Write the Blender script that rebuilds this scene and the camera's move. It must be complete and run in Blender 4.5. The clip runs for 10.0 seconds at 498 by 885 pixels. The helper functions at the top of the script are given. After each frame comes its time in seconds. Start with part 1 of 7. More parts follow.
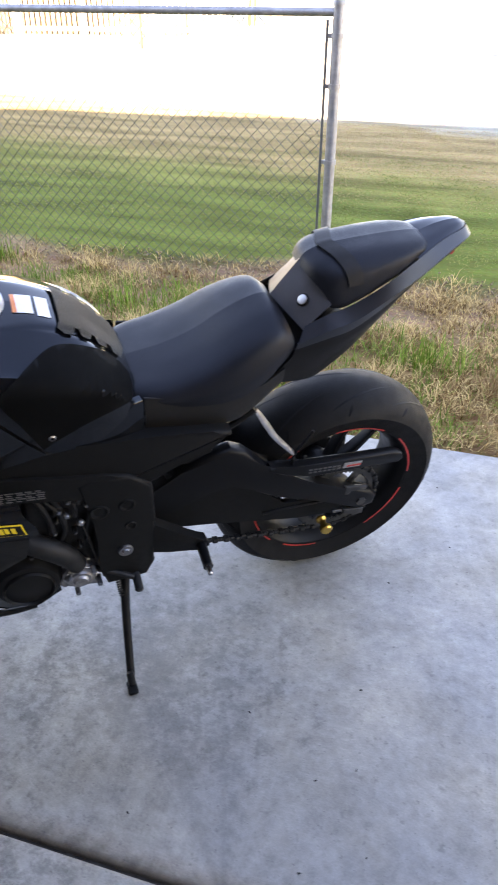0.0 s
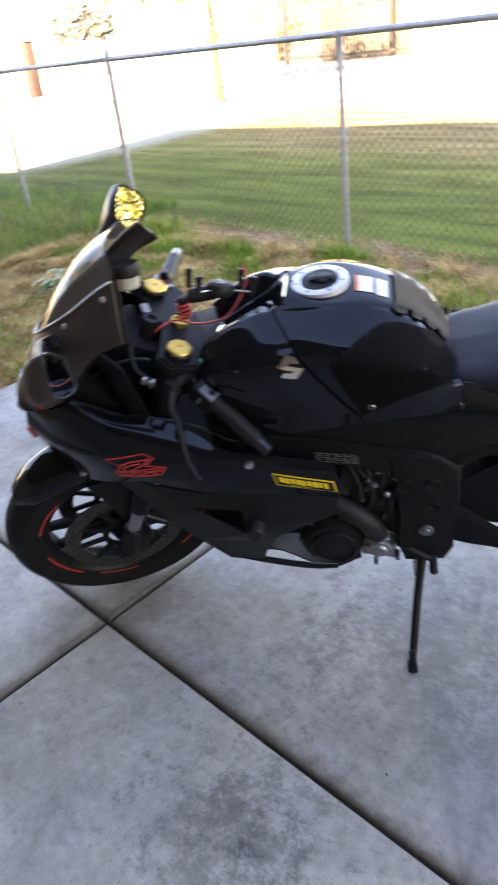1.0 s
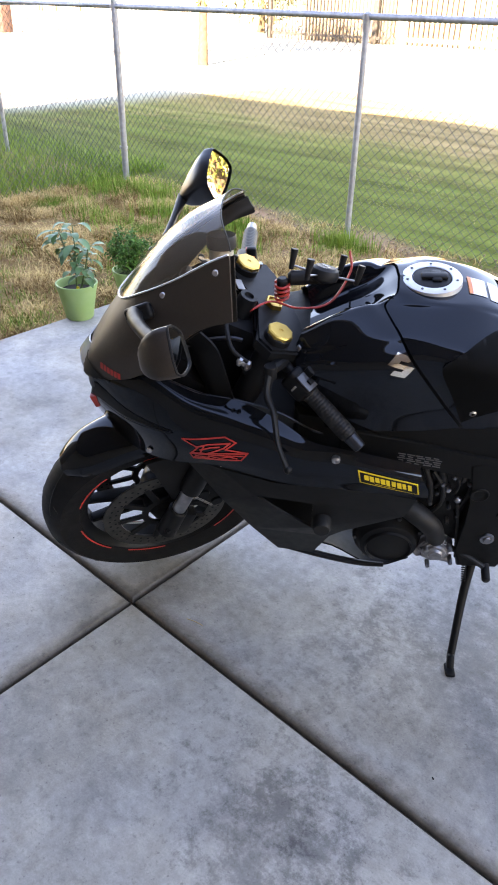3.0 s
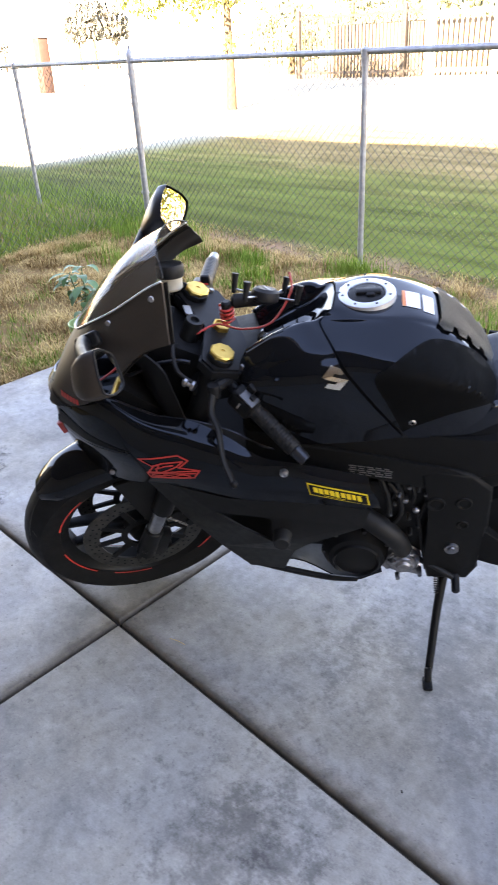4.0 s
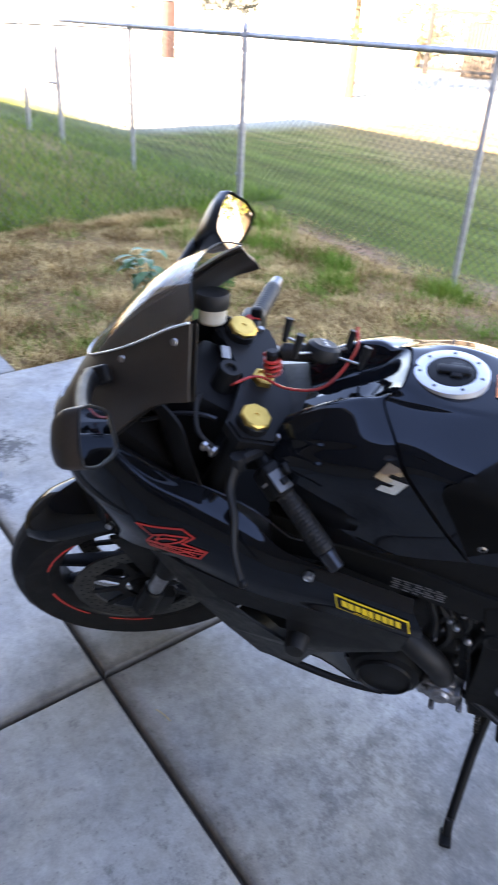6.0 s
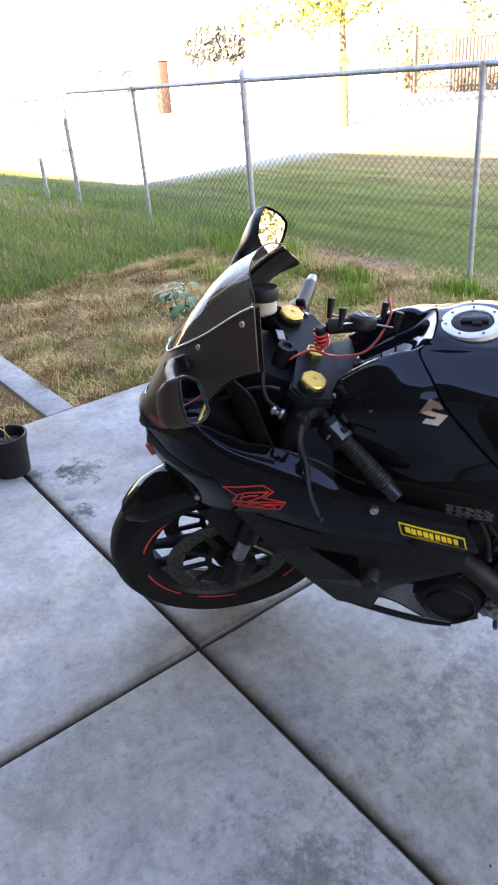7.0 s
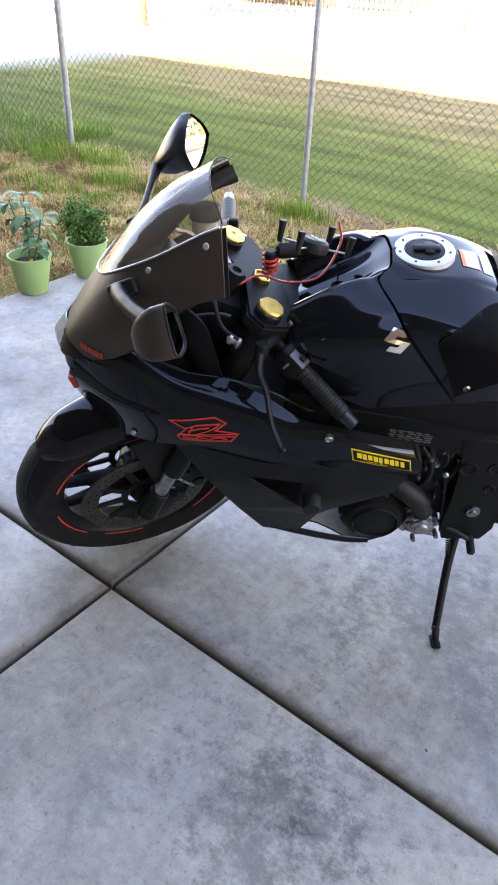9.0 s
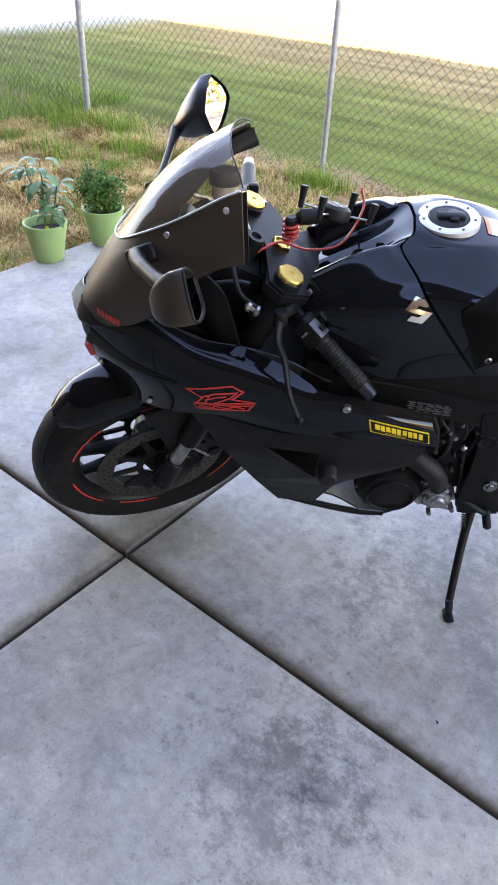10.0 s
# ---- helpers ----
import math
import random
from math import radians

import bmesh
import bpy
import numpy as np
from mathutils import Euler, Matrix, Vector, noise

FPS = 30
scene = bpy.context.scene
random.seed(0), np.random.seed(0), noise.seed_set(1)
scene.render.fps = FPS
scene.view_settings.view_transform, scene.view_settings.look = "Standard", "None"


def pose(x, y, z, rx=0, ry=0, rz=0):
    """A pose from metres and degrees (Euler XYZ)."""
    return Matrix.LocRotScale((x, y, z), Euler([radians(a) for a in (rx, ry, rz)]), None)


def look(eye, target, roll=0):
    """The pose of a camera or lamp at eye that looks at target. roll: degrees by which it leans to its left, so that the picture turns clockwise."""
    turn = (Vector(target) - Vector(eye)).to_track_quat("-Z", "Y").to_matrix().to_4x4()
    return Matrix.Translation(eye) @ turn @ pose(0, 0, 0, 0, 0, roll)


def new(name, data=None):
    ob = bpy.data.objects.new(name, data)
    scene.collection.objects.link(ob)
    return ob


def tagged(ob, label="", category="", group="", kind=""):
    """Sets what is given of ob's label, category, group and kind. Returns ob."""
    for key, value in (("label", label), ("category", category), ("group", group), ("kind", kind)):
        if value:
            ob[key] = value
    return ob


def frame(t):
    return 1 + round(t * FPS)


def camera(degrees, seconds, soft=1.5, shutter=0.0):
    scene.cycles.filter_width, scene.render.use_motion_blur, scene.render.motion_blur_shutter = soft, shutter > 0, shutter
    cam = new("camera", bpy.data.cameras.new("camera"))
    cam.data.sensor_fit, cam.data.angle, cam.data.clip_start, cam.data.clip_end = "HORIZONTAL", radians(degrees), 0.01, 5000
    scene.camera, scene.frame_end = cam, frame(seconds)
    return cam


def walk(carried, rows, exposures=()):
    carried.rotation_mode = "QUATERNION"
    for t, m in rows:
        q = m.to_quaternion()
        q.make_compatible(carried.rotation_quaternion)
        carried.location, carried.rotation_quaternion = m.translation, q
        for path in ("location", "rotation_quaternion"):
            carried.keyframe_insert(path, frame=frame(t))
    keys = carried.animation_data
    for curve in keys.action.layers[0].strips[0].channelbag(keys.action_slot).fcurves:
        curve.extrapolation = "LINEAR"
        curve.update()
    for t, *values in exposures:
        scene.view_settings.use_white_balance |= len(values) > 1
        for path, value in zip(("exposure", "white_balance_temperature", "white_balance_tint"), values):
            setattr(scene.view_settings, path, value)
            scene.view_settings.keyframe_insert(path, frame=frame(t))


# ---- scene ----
cam = camera(39.0, 10.0, soft=1.8, shutter=0.4)
EXPOSURE, KELVIN, TINT = 4.42, 8900, 29
# the clip's own brightening and darkening, in stops
DRIFT = ((0, -.06), (.5, -.2), (1.5, .02), (2.5, .08), (4, .12), (5, .05), (5.5, -.13), (6.2, -.03), (7.5, -.05), (8, -.15), (8.5, -.10), (9, .2), (9.5, .24), (10, .21))
COOLER = {5: -350, 5.5: -650, 6.2: -1300, 7.5: -150}
PATH = [
    (0, (0.217, -0.584, 1.404), (-0.251, 1.026, 0.314), 0.2),
    (0.5, (0.345, -0.590, 1.413), (-0.290, 0.981, 0.350), -0.9),
    (0.7, (0.35, -0.617, 1.386), (-0.536, 0.823, 0.318), -3.9),
    (1, (0.306, -0.664, 1.385), (-0.968, 0.503, 0.377), -7.4),
    (1.5, (0.205, -0.747, 1.39), (-1.112, 0.371, 0.381), -2.3),
    (2, (0.08, -0.811, 1.393), (-1.16, 0.341, 0.327), 1.8),
    (2.5, (0.035, -0.835, 1.396), (-1.101, 0.41, 0.321), 2.1),
    (2.7, (0.032, -0.833, 1.395), (-1.09, 0.421, 0.315), 1.7),
    (3.8, (0.183, -0.765, 1.399), (-1.019, 0.468, 0.38), -2.1),
    (4, (0.234, -0.732, 1.389), (-1.022, 0.469, 0.399), -3.4),
    (4.5, (0.303, -0.668, 1.39), (-0.92, 0.541, 0.368), -4.4),
    (5, (0.234, -0.569, 1.389), (-0.982, 0.706, 0.443), 0.2),
    (5.5, (0.083, -0.46, 1.4), (-1.043, 0.874, 0.424), 3.5),
    (6, (0.025, -0.468, 1.39), (-1.328, 0.588, 0.363), 3.2),
    (6.2, (0.029, -0.49, 1.391), (-1.38, 0.507, 0.38), 2.8),
    (7.3, (0.229, -0.729, 1.387), (-1.22, 0.29, 0.46), -6.5),
    (7.5, (0.209, -0.752, 1.394), (-1.233, 0.295, 0.487), -4.6),
    (8, (0.05, -0.795, 1.404), (-1.303, 0.348, 0.475), -1.2),
    (8.5, (-0.033, -0.826, 1.391), (-1.117, 0.475, 0.328), 1.0),
    (9, (-0.048, -0.848, 1.385), (-1.022, 0.477, 0.247), 2.8),
    (9.5, (-0.05, -0.854, 1.381), (-1.029, 0.434, 0.206), 2.6),
    (10, (-0.055, -0.85, 1.372), (-1.029, 0.42, 0.173), 3.0),
]
walk(cam, [(t, look(eye, target, roll)) for t, eye, target, roll in PATH], exposures=[(t, EXPOSURE + d, KELVIN + COOLER.get(t, 0), TINT) for t, d in DRIFT])

# ---- light ----
SUN_AZ = (-0.38, 0.925)      # the way the shadows fall on the plan
SUN_ELEV = radians(22)
world = bpy.data.worlds.new("sky")
scene.world = world
world.use_nodes = True
wn = world.node_tree.nodes
sky = wn.new("ShaderNodeTexSky")
sky.sky_type, sky.sun_disc = "NISHITA", False
sky.sun_elevation, sky.sun_rotation = SUN_ELEV, math.atan2(-SUN_AZ[0], -SUN_AZ[1])
sky.dust_density, sky.ozone_density, sky.altitude = 0.2, 1.6, 800
wn["Background"].inputs["Strength"].default_value = 0.088
world.node_tree.links.new(sky.outputs["Color"], wn["Background"].inputs["Color"])
sun = new("sun", bpy.data.lights.new("sun", "SUN"))
sun.data.energy, sun.data.angle, sun.data.color = 5.0, radians(0.6), (1.0, 0.92, 0.8)
sun.matrix_world = look((0, 0, 20), (SUN_AZ[0] * math.cos(SUN_ELEV), SUN_AZ[1] * math.cos(SUN_ELEV), 20 - math.sin(SUN_ELEV)))


# ---- materials ----
def mat(name, color, rough=0.5, metal=0.0, color2=None, scale=20.0, fine=None, bump=0.0, bump_scale=None, coat=0.0,
        rough2=None, detail=6.0, spec=0.5, per_object=0.0, per_island=0.0, stretch=None, spec_tint=None):
    m = bpy.data.materials.new(name)
    m.use_nodes = True
    nt = m.node_tree
    n, l = nt.nodes, nt.links
    b = n["Principled BSDF"]
    b.inputs["Base Color"].default_value = (*color, 1)
    b.inputs["Roughness"].default_value = rough
    b.inputs["Metallic"].default_value = metal
    b.inputs["Specular IOR Level"].default_value = spec
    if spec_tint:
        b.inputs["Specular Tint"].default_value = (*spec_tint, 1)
    b.inputs["Coat Weight"].default_value = coat
    b.inputs["Coat Roughness"].default_value = 0.03
    co = n.new("ShaderNodeTexCoord")
    where = co.outputs["Object"]
    if stretch:
        mp = n.new("ShaderNodeMapping")
        mp.inputs["Scale"].default_value = stretch
        l.new(where, mp.inputs["Vector"])
        where = mp.outputs["Vector"]
    if color2 is not None:
        t = n.new("ShaderNodeTexNoise")
        t.inputs["Scale"].default_value, t.inputs["Detail"].default_value = scale, detail
        l.new(where, t.inputs["Vector"])
        fac = t.outputs["Fac"]
        if fine:
            t2 = n.new("ShaderNodeTexNoise")
            t2.inputs["Scale"].default_value, t2.inputs["Detail"].default_value = fine, 4
            l.new(where, t2.inputs["Vector"])
            av = n.new("ShaderNodeMath")
            av.operation = "ADD"
            l.new(t.outputs["Fac"], av.inputs[0])
            l.new(t2.outputs["Fac"], av.inputs[1])
            hf = n.new("ShaderNodeMath")
            hf.operation, hf.inputs[1].default_value = "MULTIPLY", 0.5
            l.new(av.outputs[0], hf.inputs[0])
            fac = hf.outputs[0]
        if per_object or per_island:
            src = n.new("ShaderNodeObjectInfo").outputs["Random"] if per_object else n.new("ShaderNodeNewGeometry").outputs["Random Per Island"]
            mr = n.new("ShaderNodeMapRange")
            mr.inputs["To Min"].default_value, mr.inputs["To Max"].default_value = -(per_object or per_island), per_object or per_island
            l.new(src, mr.inputs["Value"])
            ad = n.new("ShaderNodeMath")
            ad.operation = "ADD"
            l.new(fac, ad.inputs[0])
            l.new(mr.outputs["Result"], ad.inputs[1])
            fac = ad.outputs[0]
        r = n.new("ShaderNodeValToRGB")
        r.color_ramp.elements[0].position, r.color_ramp.elements[1].position = 0.35, 0.65
        r.color_ramp.elements[0].color, r.color_ramp.elements[1].color = (*color, 1), (*color2, 1)
        l.new(fac, r.inputs["Fac"])
        l.new(r.outputs["Color"], b.inputs["Base Color"])
    if rough2 is not None:
        t3 = n.new("ShaderNodeTexNoise")
        t3.inputs["Scale"].default_value, t3.inputs["Detail"].default_value = scale * 1.7, 5
        l.new(where, t3.inputs["Vector"])
        mr2 = n.new("ShaderNodeMapRange")
        mr2.inputs["From Min"].default_value, mr2.inputs["From Max"].default_value = 0.3, 0.7
        mr2.inputs["To Min"].default_value, mr2.inputs["To Max"].default_value = rough, rough2
        l.new(t3.outputs["Fac"], mr2.inputs["Value"])
        l.new(mr2.outputs["Result"], b.inputs["Roughness"])
    if bump:
        t4 = n.new("ShaderNodeTexNoise")
        t4.inputs["Scale"].default_value, t4.inputs["Detail"].default_value = bump_scale or scale, 5
        l.new(where, t4.inputs["Vector"])
        bu = n.new("ShaderNodeBump")
        bu.inputs["Strength"].default_value, bu.inputs["Distance"].default_value = bump, 0.004
        l.new(t4.outputs["Fac"], bu.inputs["Height"])
        l.new(bu.outputs["Normal"], b.inputs["Normal"])
    return m


# blue specular tint and base put a bluer sky reflection into the black
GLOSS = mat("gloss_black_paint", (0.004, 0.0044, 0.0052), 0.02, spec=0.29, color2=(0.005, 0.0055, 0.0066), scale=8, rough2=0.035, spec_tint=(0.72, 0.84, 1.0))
PADMAT = mat("matte_rubber_pad", (0.0065, 0.0068, 0.007), 0.6, spec=0.05, color2=(0.008, 0.0083, 0.0086), scale=30, bump=0.1, bump_scale=700)
BADGE = mat("satin_chrome_badge", (0.75, 0.7, 0.6), 0.12, 0.95, color2=(0.82, 0.78, 0.7), scale=30)
SATIN = mat("satin_black_plastic", (0.0068, 0.007, 0.0075), 0.34, spec=0.10, color2=(0.009, 0.0092, 0.0098), scale=30, fine=300, rough2=0.46, bump=0.03, bump_scale=500)
MATTE = mat("matte_brown_black_paint", (0.0238, 0.01742, 0.0136), 0.40, color2=(0.03145, 0.0238, 0.0187), scale=14, fine=200, rough2=0.48, spec=0.35)
FRAME = mat("black_cast_frame", (0.006, 0.0062, 0.0064), 0.42, spec=0.07, color2=(0.008, 0.0082, 0.0084), scale=40, fine=400, rough2=0.55, bump=0.06, bump_scale=600)
RUBBER = mat("tyre_rubber", (0.0042, 0.0042, 0.0046), 0.55, spec=0.13, color2=(0.0075, 0.0072, 0.0072), scale=18, fine=260, rough2=0.7, bump=0.1, bump_scale=350)
GRIP = mat("grip_rubber", (0.0075, 0.0076, 0.008), 0.55, spec=0.2, color2=(0.011, 0.011, 0.0115), scale=60, bump=0.1)
# vinyl is blued, in colour and specular, for the sky's sheen
LEATHER = mat("seat_vinyl", (0.005, 0.0054, 0.0075), 0.42, spec=0.22, spec_tint=(0.78, 0.87, 1.0), color2=(0.007, 0.0075, 0.010), scale=16, fine=500, rough2=0.52, bump=0.12, bump_scale=900)
STEEL = mat("bare_steel", (0.3825, 0.3825, 0.391), 0.3, 1.0, color2=(0.255, 0.255, 0.2635), scale=40, rough2=0.45)
DISC = mat("brake_steel", (0.06, 0.059, 0.057), 0.42, 0.7, color2=(0.035, 0.034, 0.033), scale=40, rough2=0.55)
CAST = mat("bare_cast_alloy", (0.30, 0.30, 0.31), 0.38, 0.75, color2=(0.17, 0.17, 0.18), scale=60, rough2=0.5, bump=0.12)
ALLOY = mat("grey_alloy", (0.085, 0.085, 0.088), 0.42, 0.7, color2=(0.05, 0.05, 0.052), scale=50, rough2=0.55, bump=0.1)
DARKMETAL = mat("dark_engine_metal", (0.006, 0.006, 0.0062), 0.42, 0.1, spec=0.2, color2=(0.012, 0.012, 0.0125), scale=60, rough2=0.6, bump=0.1)
GOLD = mat("gold_anodised", (0.612, 0.391, 0.102), 0.32, 1.0, color2=(0.527, 0.323, 0.0765), scale=60, rough2=0.4)
RED = mat("red_marking", (0.4675, 0.0255, 0.017), 0.45, color2=(0.3825, 0.02125, 0.017), scale=40)
REDLINE = mat("red_line", (0.4675, 0.034, 0.0255), 0.35, color2=(0.34, 0.0255, 0.017), scale=60)
YELLOW = mat("yellow_sticker", (0.646, 0.456, 0.0152), 0.4, color2=(0.608, 0.418, 0.0152), scale=60)
BLACKINK = mat("black_ink", (0.007, 0.007, 0.0075), 0.5, spec=0.1, color2=(0.006, 0.006, 0.0065), scale=60)
WHITE = mat("white_label", (0.57, 0.5624, 0.5472), 0.45, color2=(0.5168, 0.5092, 0.494), scale=50)
GREYINK = mat("grey_ink", (0.2432, 0.2432, 0.2432), 0.5, color2=(0.1976, 0.1976, 0.1976), scale=80)
ORANGE = mat("orange_label", (0.57, 0.152, 0.0228), 0.45, color2=(0.532, 0.1292, 0.0228), scale=50)
SILVER = mat("silver_ring", (0.52, 0.525, 0.54), 0.38, 0.6, color2=(0.45, 0.455, 0.47), scale=50, rough2=0.45)
MIRROR = mat("mirror_glass", (0.62, 0.62, 0.6), 0.01, 1.0)
CREAM = mat("fluid_bottle", (0.38, 0.3496, 0.2888), 0.4, color2=(0.3192, 0.2888, 0.228), scale=30)
DIRT = mat("joint_dirt", (0.0266, 0.0228, 0.019), 0.95, color2=(0.0608, 0.0532, 0.0456), scale=30, bump=0.3)
GALV = mat("galvanised_steel", (0.25, 0.255, 0.265), 0.45, 0.7, color2=(0.34, 0.345, 0.355), scale=25, rough2=0.6)
POTGREEN = mat("green_pot_plastic", (0.228, 0.3572, 0.1216), 0.45, color2=(0.2584, 0.38, 0.1444), scale=18, rough2=0.55)
POTBLACK = mat("black_pot_plastic", (0.006, 0.0062, 0.0065), 0.5, spec=0.2, color2=(0.011, 0.011, 0.011), scale=12, rough2=0.6)
SOIL = mat("potting_soil", (0.0152, 0.01064, 0.0076), 0.95, color2=(0.038, 0.0266, 0.01824), scale=60, bump=0.6)
LEAF = mat("plant_leaf", (0.0266, 0.0836, 0.0266), 0.5, color2=(0.0608, 0.1444, 0.0456), scale=30, per_island=0.2)
HERB = mat("herb_leaf", (0.030, 0.095, 0.016), 0.6, color2=(0.085, 0.20, 0.036), scale=40, per_island=0.3, spec=0.15)
STEM = mat("plant_stem", (0.076, 0.1216, 0.038), 0.6, color2=(0.1064, 0.1368, 0.0532), scale=30)
BARK = mat("bark", (0.045, 0.03, 0.014), 0.9, color2=(0.08, 0.055, 0.028), scale=12, fine=60, bump=0.6)
TREELEAF = mat("tree_leaf", (0.07, 0.09, 0.012), 0.55, color2=(0.15, 0.15, 0.02), scale=2, per_island=0.25)
DARKLEAF = mat("dark_tree_leaf", (0.03, 0.05, 0.02), 0.6, color2=(0.06, 0.08, 0.03), scale=2, per_island=0.25)
HEDGELEAF = mat("hedge_leaf", (0.05, 0.06, 0.025), 0.6, color2=(0.11, 0.11, 0.05), scale=1.5, per_island=0.25)
# iron and block colours are paled to stand in for glare haze
IRON = mat("hazed_iron", (0.028, 0.026, 0.023), 0.6, spec=0.1, color2=(0.045, 0.042, 0.036), scale=20)
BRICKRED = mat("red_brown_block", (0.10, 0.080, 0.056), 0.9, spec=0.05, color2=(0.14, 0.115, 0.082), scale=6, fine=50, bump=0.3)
STUCCO = mat("house_stucco", (0.10, 0.085, 0.07), 0.9, color2=(0.13, 0.11, 0.09), scale=3, fine=80, bump=0.3)
SHINGLE = mat("roof_shingle", (0.10, 0.085, 0.075), 0.9, color2=(0.15, 0.13, 0.11), scale=9, bump=0.4)
SOFFIT = mat("patio_soffit", (0.12, 0.10, 0.085), 0.8, color2=(0.15, 0.125, 0.105), scale=4)


def glass(name, color):
    """Thin tinted sheet: see-through, faintly dusty, with a gloss that grows towards grazing."""
    m = bpy.data.materials.new(name)
    m.use_nodes = True
    n, l = m.node_tree.nodes, m.node_tree.links
    g = n.new("ShaderNodeBsdfGlossy")
    g.inputs["Roughness"].default_value = 0.02
    t = n.new("ShaderNodeBsdfTransparent")
    t.inputs["Color"].default_value = (*color, 1)
    lw = n.new("ShaderNodeLayerWeight")
    lw.inputs["Blend"].default_value = 0.5
    steep = n.new("ShaderNodeMath")
    steep.operation, steep.inputs[1].default_value = "POWER", 4.5
    l.new(lw.outputs["Facing"], steep.inputs[0])
    fr = n.new("ShaderNodeMath")
    fr.operation, fr.inputs[1].default_value, fr.inputs[2].default_value = "MULTIPLY_ADD", 0.7, 0.05
    l.new(steep.outputs[0], fr.inputs[0])
    dust = n.new("ShaderNodeBsdfDiffuse")
    dust.inputs["Color"].default_value = (0.42, 0.34, 0.26, 1)
    veil = n.new("ShaderNodeMixShader")
    grain = n.new("ShaderNodeTexNoise")
    grain.inputs["Scale"].default_value = 9.0
    film = n.new("ShaderNodeMapRange")
    film.inputs["To Min"].default_value, film.inputs["To Max"].default_value = 0.10, 0.17
    l.new(grain.outputs["Fac"], film.inputs["Value"])
    l.new(film.outputs["Result"], veil.inputs["Fac"])
    l.new(t.outputs[0], veil.inputs[1])
    l.new(dust.outputs[0], veil.inputs[2])
    mx = n.new("ShaderNodeMixShader")
    l.new(fr.outputs[0], mx.inputs["Fac"])
    l.new(veil.outputs[0], mx.inputs[1])
    l.new(g.outputs[0], mx.inputs[2])
    l.new(mx.outputs[0], n["Material Output"].inputs["Surface"])
    return m


SMOKE = glass("smoked_screen", (0.86, 0.80, 0.72))
# blue put in here as well, to colour the sky's reflection
SATINGREY = mat("satin_black_tail", (0.007, 0.0076, 0.010), 0.28, spec=0.5, spec_tint=(0.8, 0.88, 1.0), color2=(0.010, 0.0106, 0.0135), scale=20, fine=300, rough2=0.36)
ARM = mat("satin_black_arm", (0.0045, 0.0047, 0.0054), 0.34, spec=0.10, color2=(0.006, 0.0062, 0.007), scale=30, fine=300, rough2=0.42)
UNDERSEAT = mat("brown_black_panel", (0.006, 0.0052, 0.0046), 0.4, spec=0.25, color2=(0.009, 0.008, 0.0068), scale=90, rough2=0.5, bump=0.08, bump_scale=300)
WIRE = mat("weathered_wire", (0.055, 0.062, 0.058), 0.7, 0.0, color2=(0.095, 0.10, 0.095), scale=25, rough2=0.7)


# ---- mesh tools ----
def finish(name, bm, material, angle=35):
    me = bpy.data.meshes.new(name)
    bmesh.ops.recalc_face_normals(bm, faces=bm.faces[:])
    bm.to_mesh(me)
    bm.free()
    me.materials.append(material)
    me.shade_smooth()
    me.set_sharp_from_angle(angle=radians(angle))
    return me


def part(name, bm, material, parent=None, label="", angle=35):
    ob = new(name, finish(name, bm, material, angle))
    ob.parent = parent
    return tagged(ob, label)


def base(name, m=None):
    ob = new(name)
    ob.empty_display_size = 0.1
    if m is not None:
        ob.matrix_world = m
    return ob


def box(bm, size, m=Matrix(), bevel=0.0, seg=2):
    made = bmesh.ops.create_cube(bm, size=1, matrix=m @ Matrix.Diagonal((*size, 1)))
    if bevel:
        es = {e for v in made["verts"] for e in v.link_edges}
        bmesh.ops.bevel(bm, geom=list(es), offset=bevel, segments=seg, affect="EDGES", profile=0.5)


def frame_of(p0, p1):
    d = (Vector(p1) - Vector(p0))
    return Matrix.Translation(p0) @ d.to_track_quat("Z", "Y").to_matrix().to_4x4(), d.length


def lathe(bm, profile, m=Matrix(), seg=24, closed=False):
    """profile: (radius, height) pairs about the z axis of m."""
    rings = []
    for r, h in profile:
        if r < 1e-6:
            rings.append([bm.verts.new(m @ Vector((0, 0, h)))])
        else:
            rings.append([bm.verts.new(m @ Vector((r * math.cos(2 * math.pi * i / seg), r * math.sin(2 * math.pi * i / seg), h))) for i in range(seg)])
    pairs = list(zip(rings, rings[1:])) + ([(rings[-1], rings[0])] if closed else [])
    for a, b in pairs:
        for i in range(seg):
            j = (i + 1) % seg
            if len(a) == 1 and len(b) == 1:
                continue
            if len(a) == 1:
                bm.faces.new((a[0], b[j], b[i]))
            elif len(b) == 1:
                bm.faces.new((a[i], a[j], b[0]))
            else:
                bm.faces.new((a[i], a[j], b[j], b[i]))


def rod(bm, p0, p1, r0, r1=None, seg=16, round_end=0.0):
    m, d = frame_of(p0, p1)
    r1 = r0 if r1 is None else r1
    c = round_end or min(r0, r1) * 0.15
    lathe(bm, [(0, 0), (r0 - c, 0), (r0, c), (r1, d - c), (r1 - c, d), (0, d)], m, seg)


def spline(points, n):
    """Catmull-Rom through points (array of any width), n samples."""
    p = np.array(points, float)
    k = len(p)
    q = np.concatenate([2 * p[:1] - p[1:2], p, 2 * p[-1:] - p[-2:-1]])
    out = []
    for u in np.linspace(0, k - 1, n):
        i = min(int(u), k - 2)
        t = u - i
        a, b, c, d = q[i], q[i + 1], q[i + 2], q[i + 3]
        out.append(0.5 * ((2 * b) + (c - a) * t + (2 * a - 5 * b + 4 * c - d) * t * t + (3 * b - 3 * c + d - a) * t ** 3))
    return np.array(out)


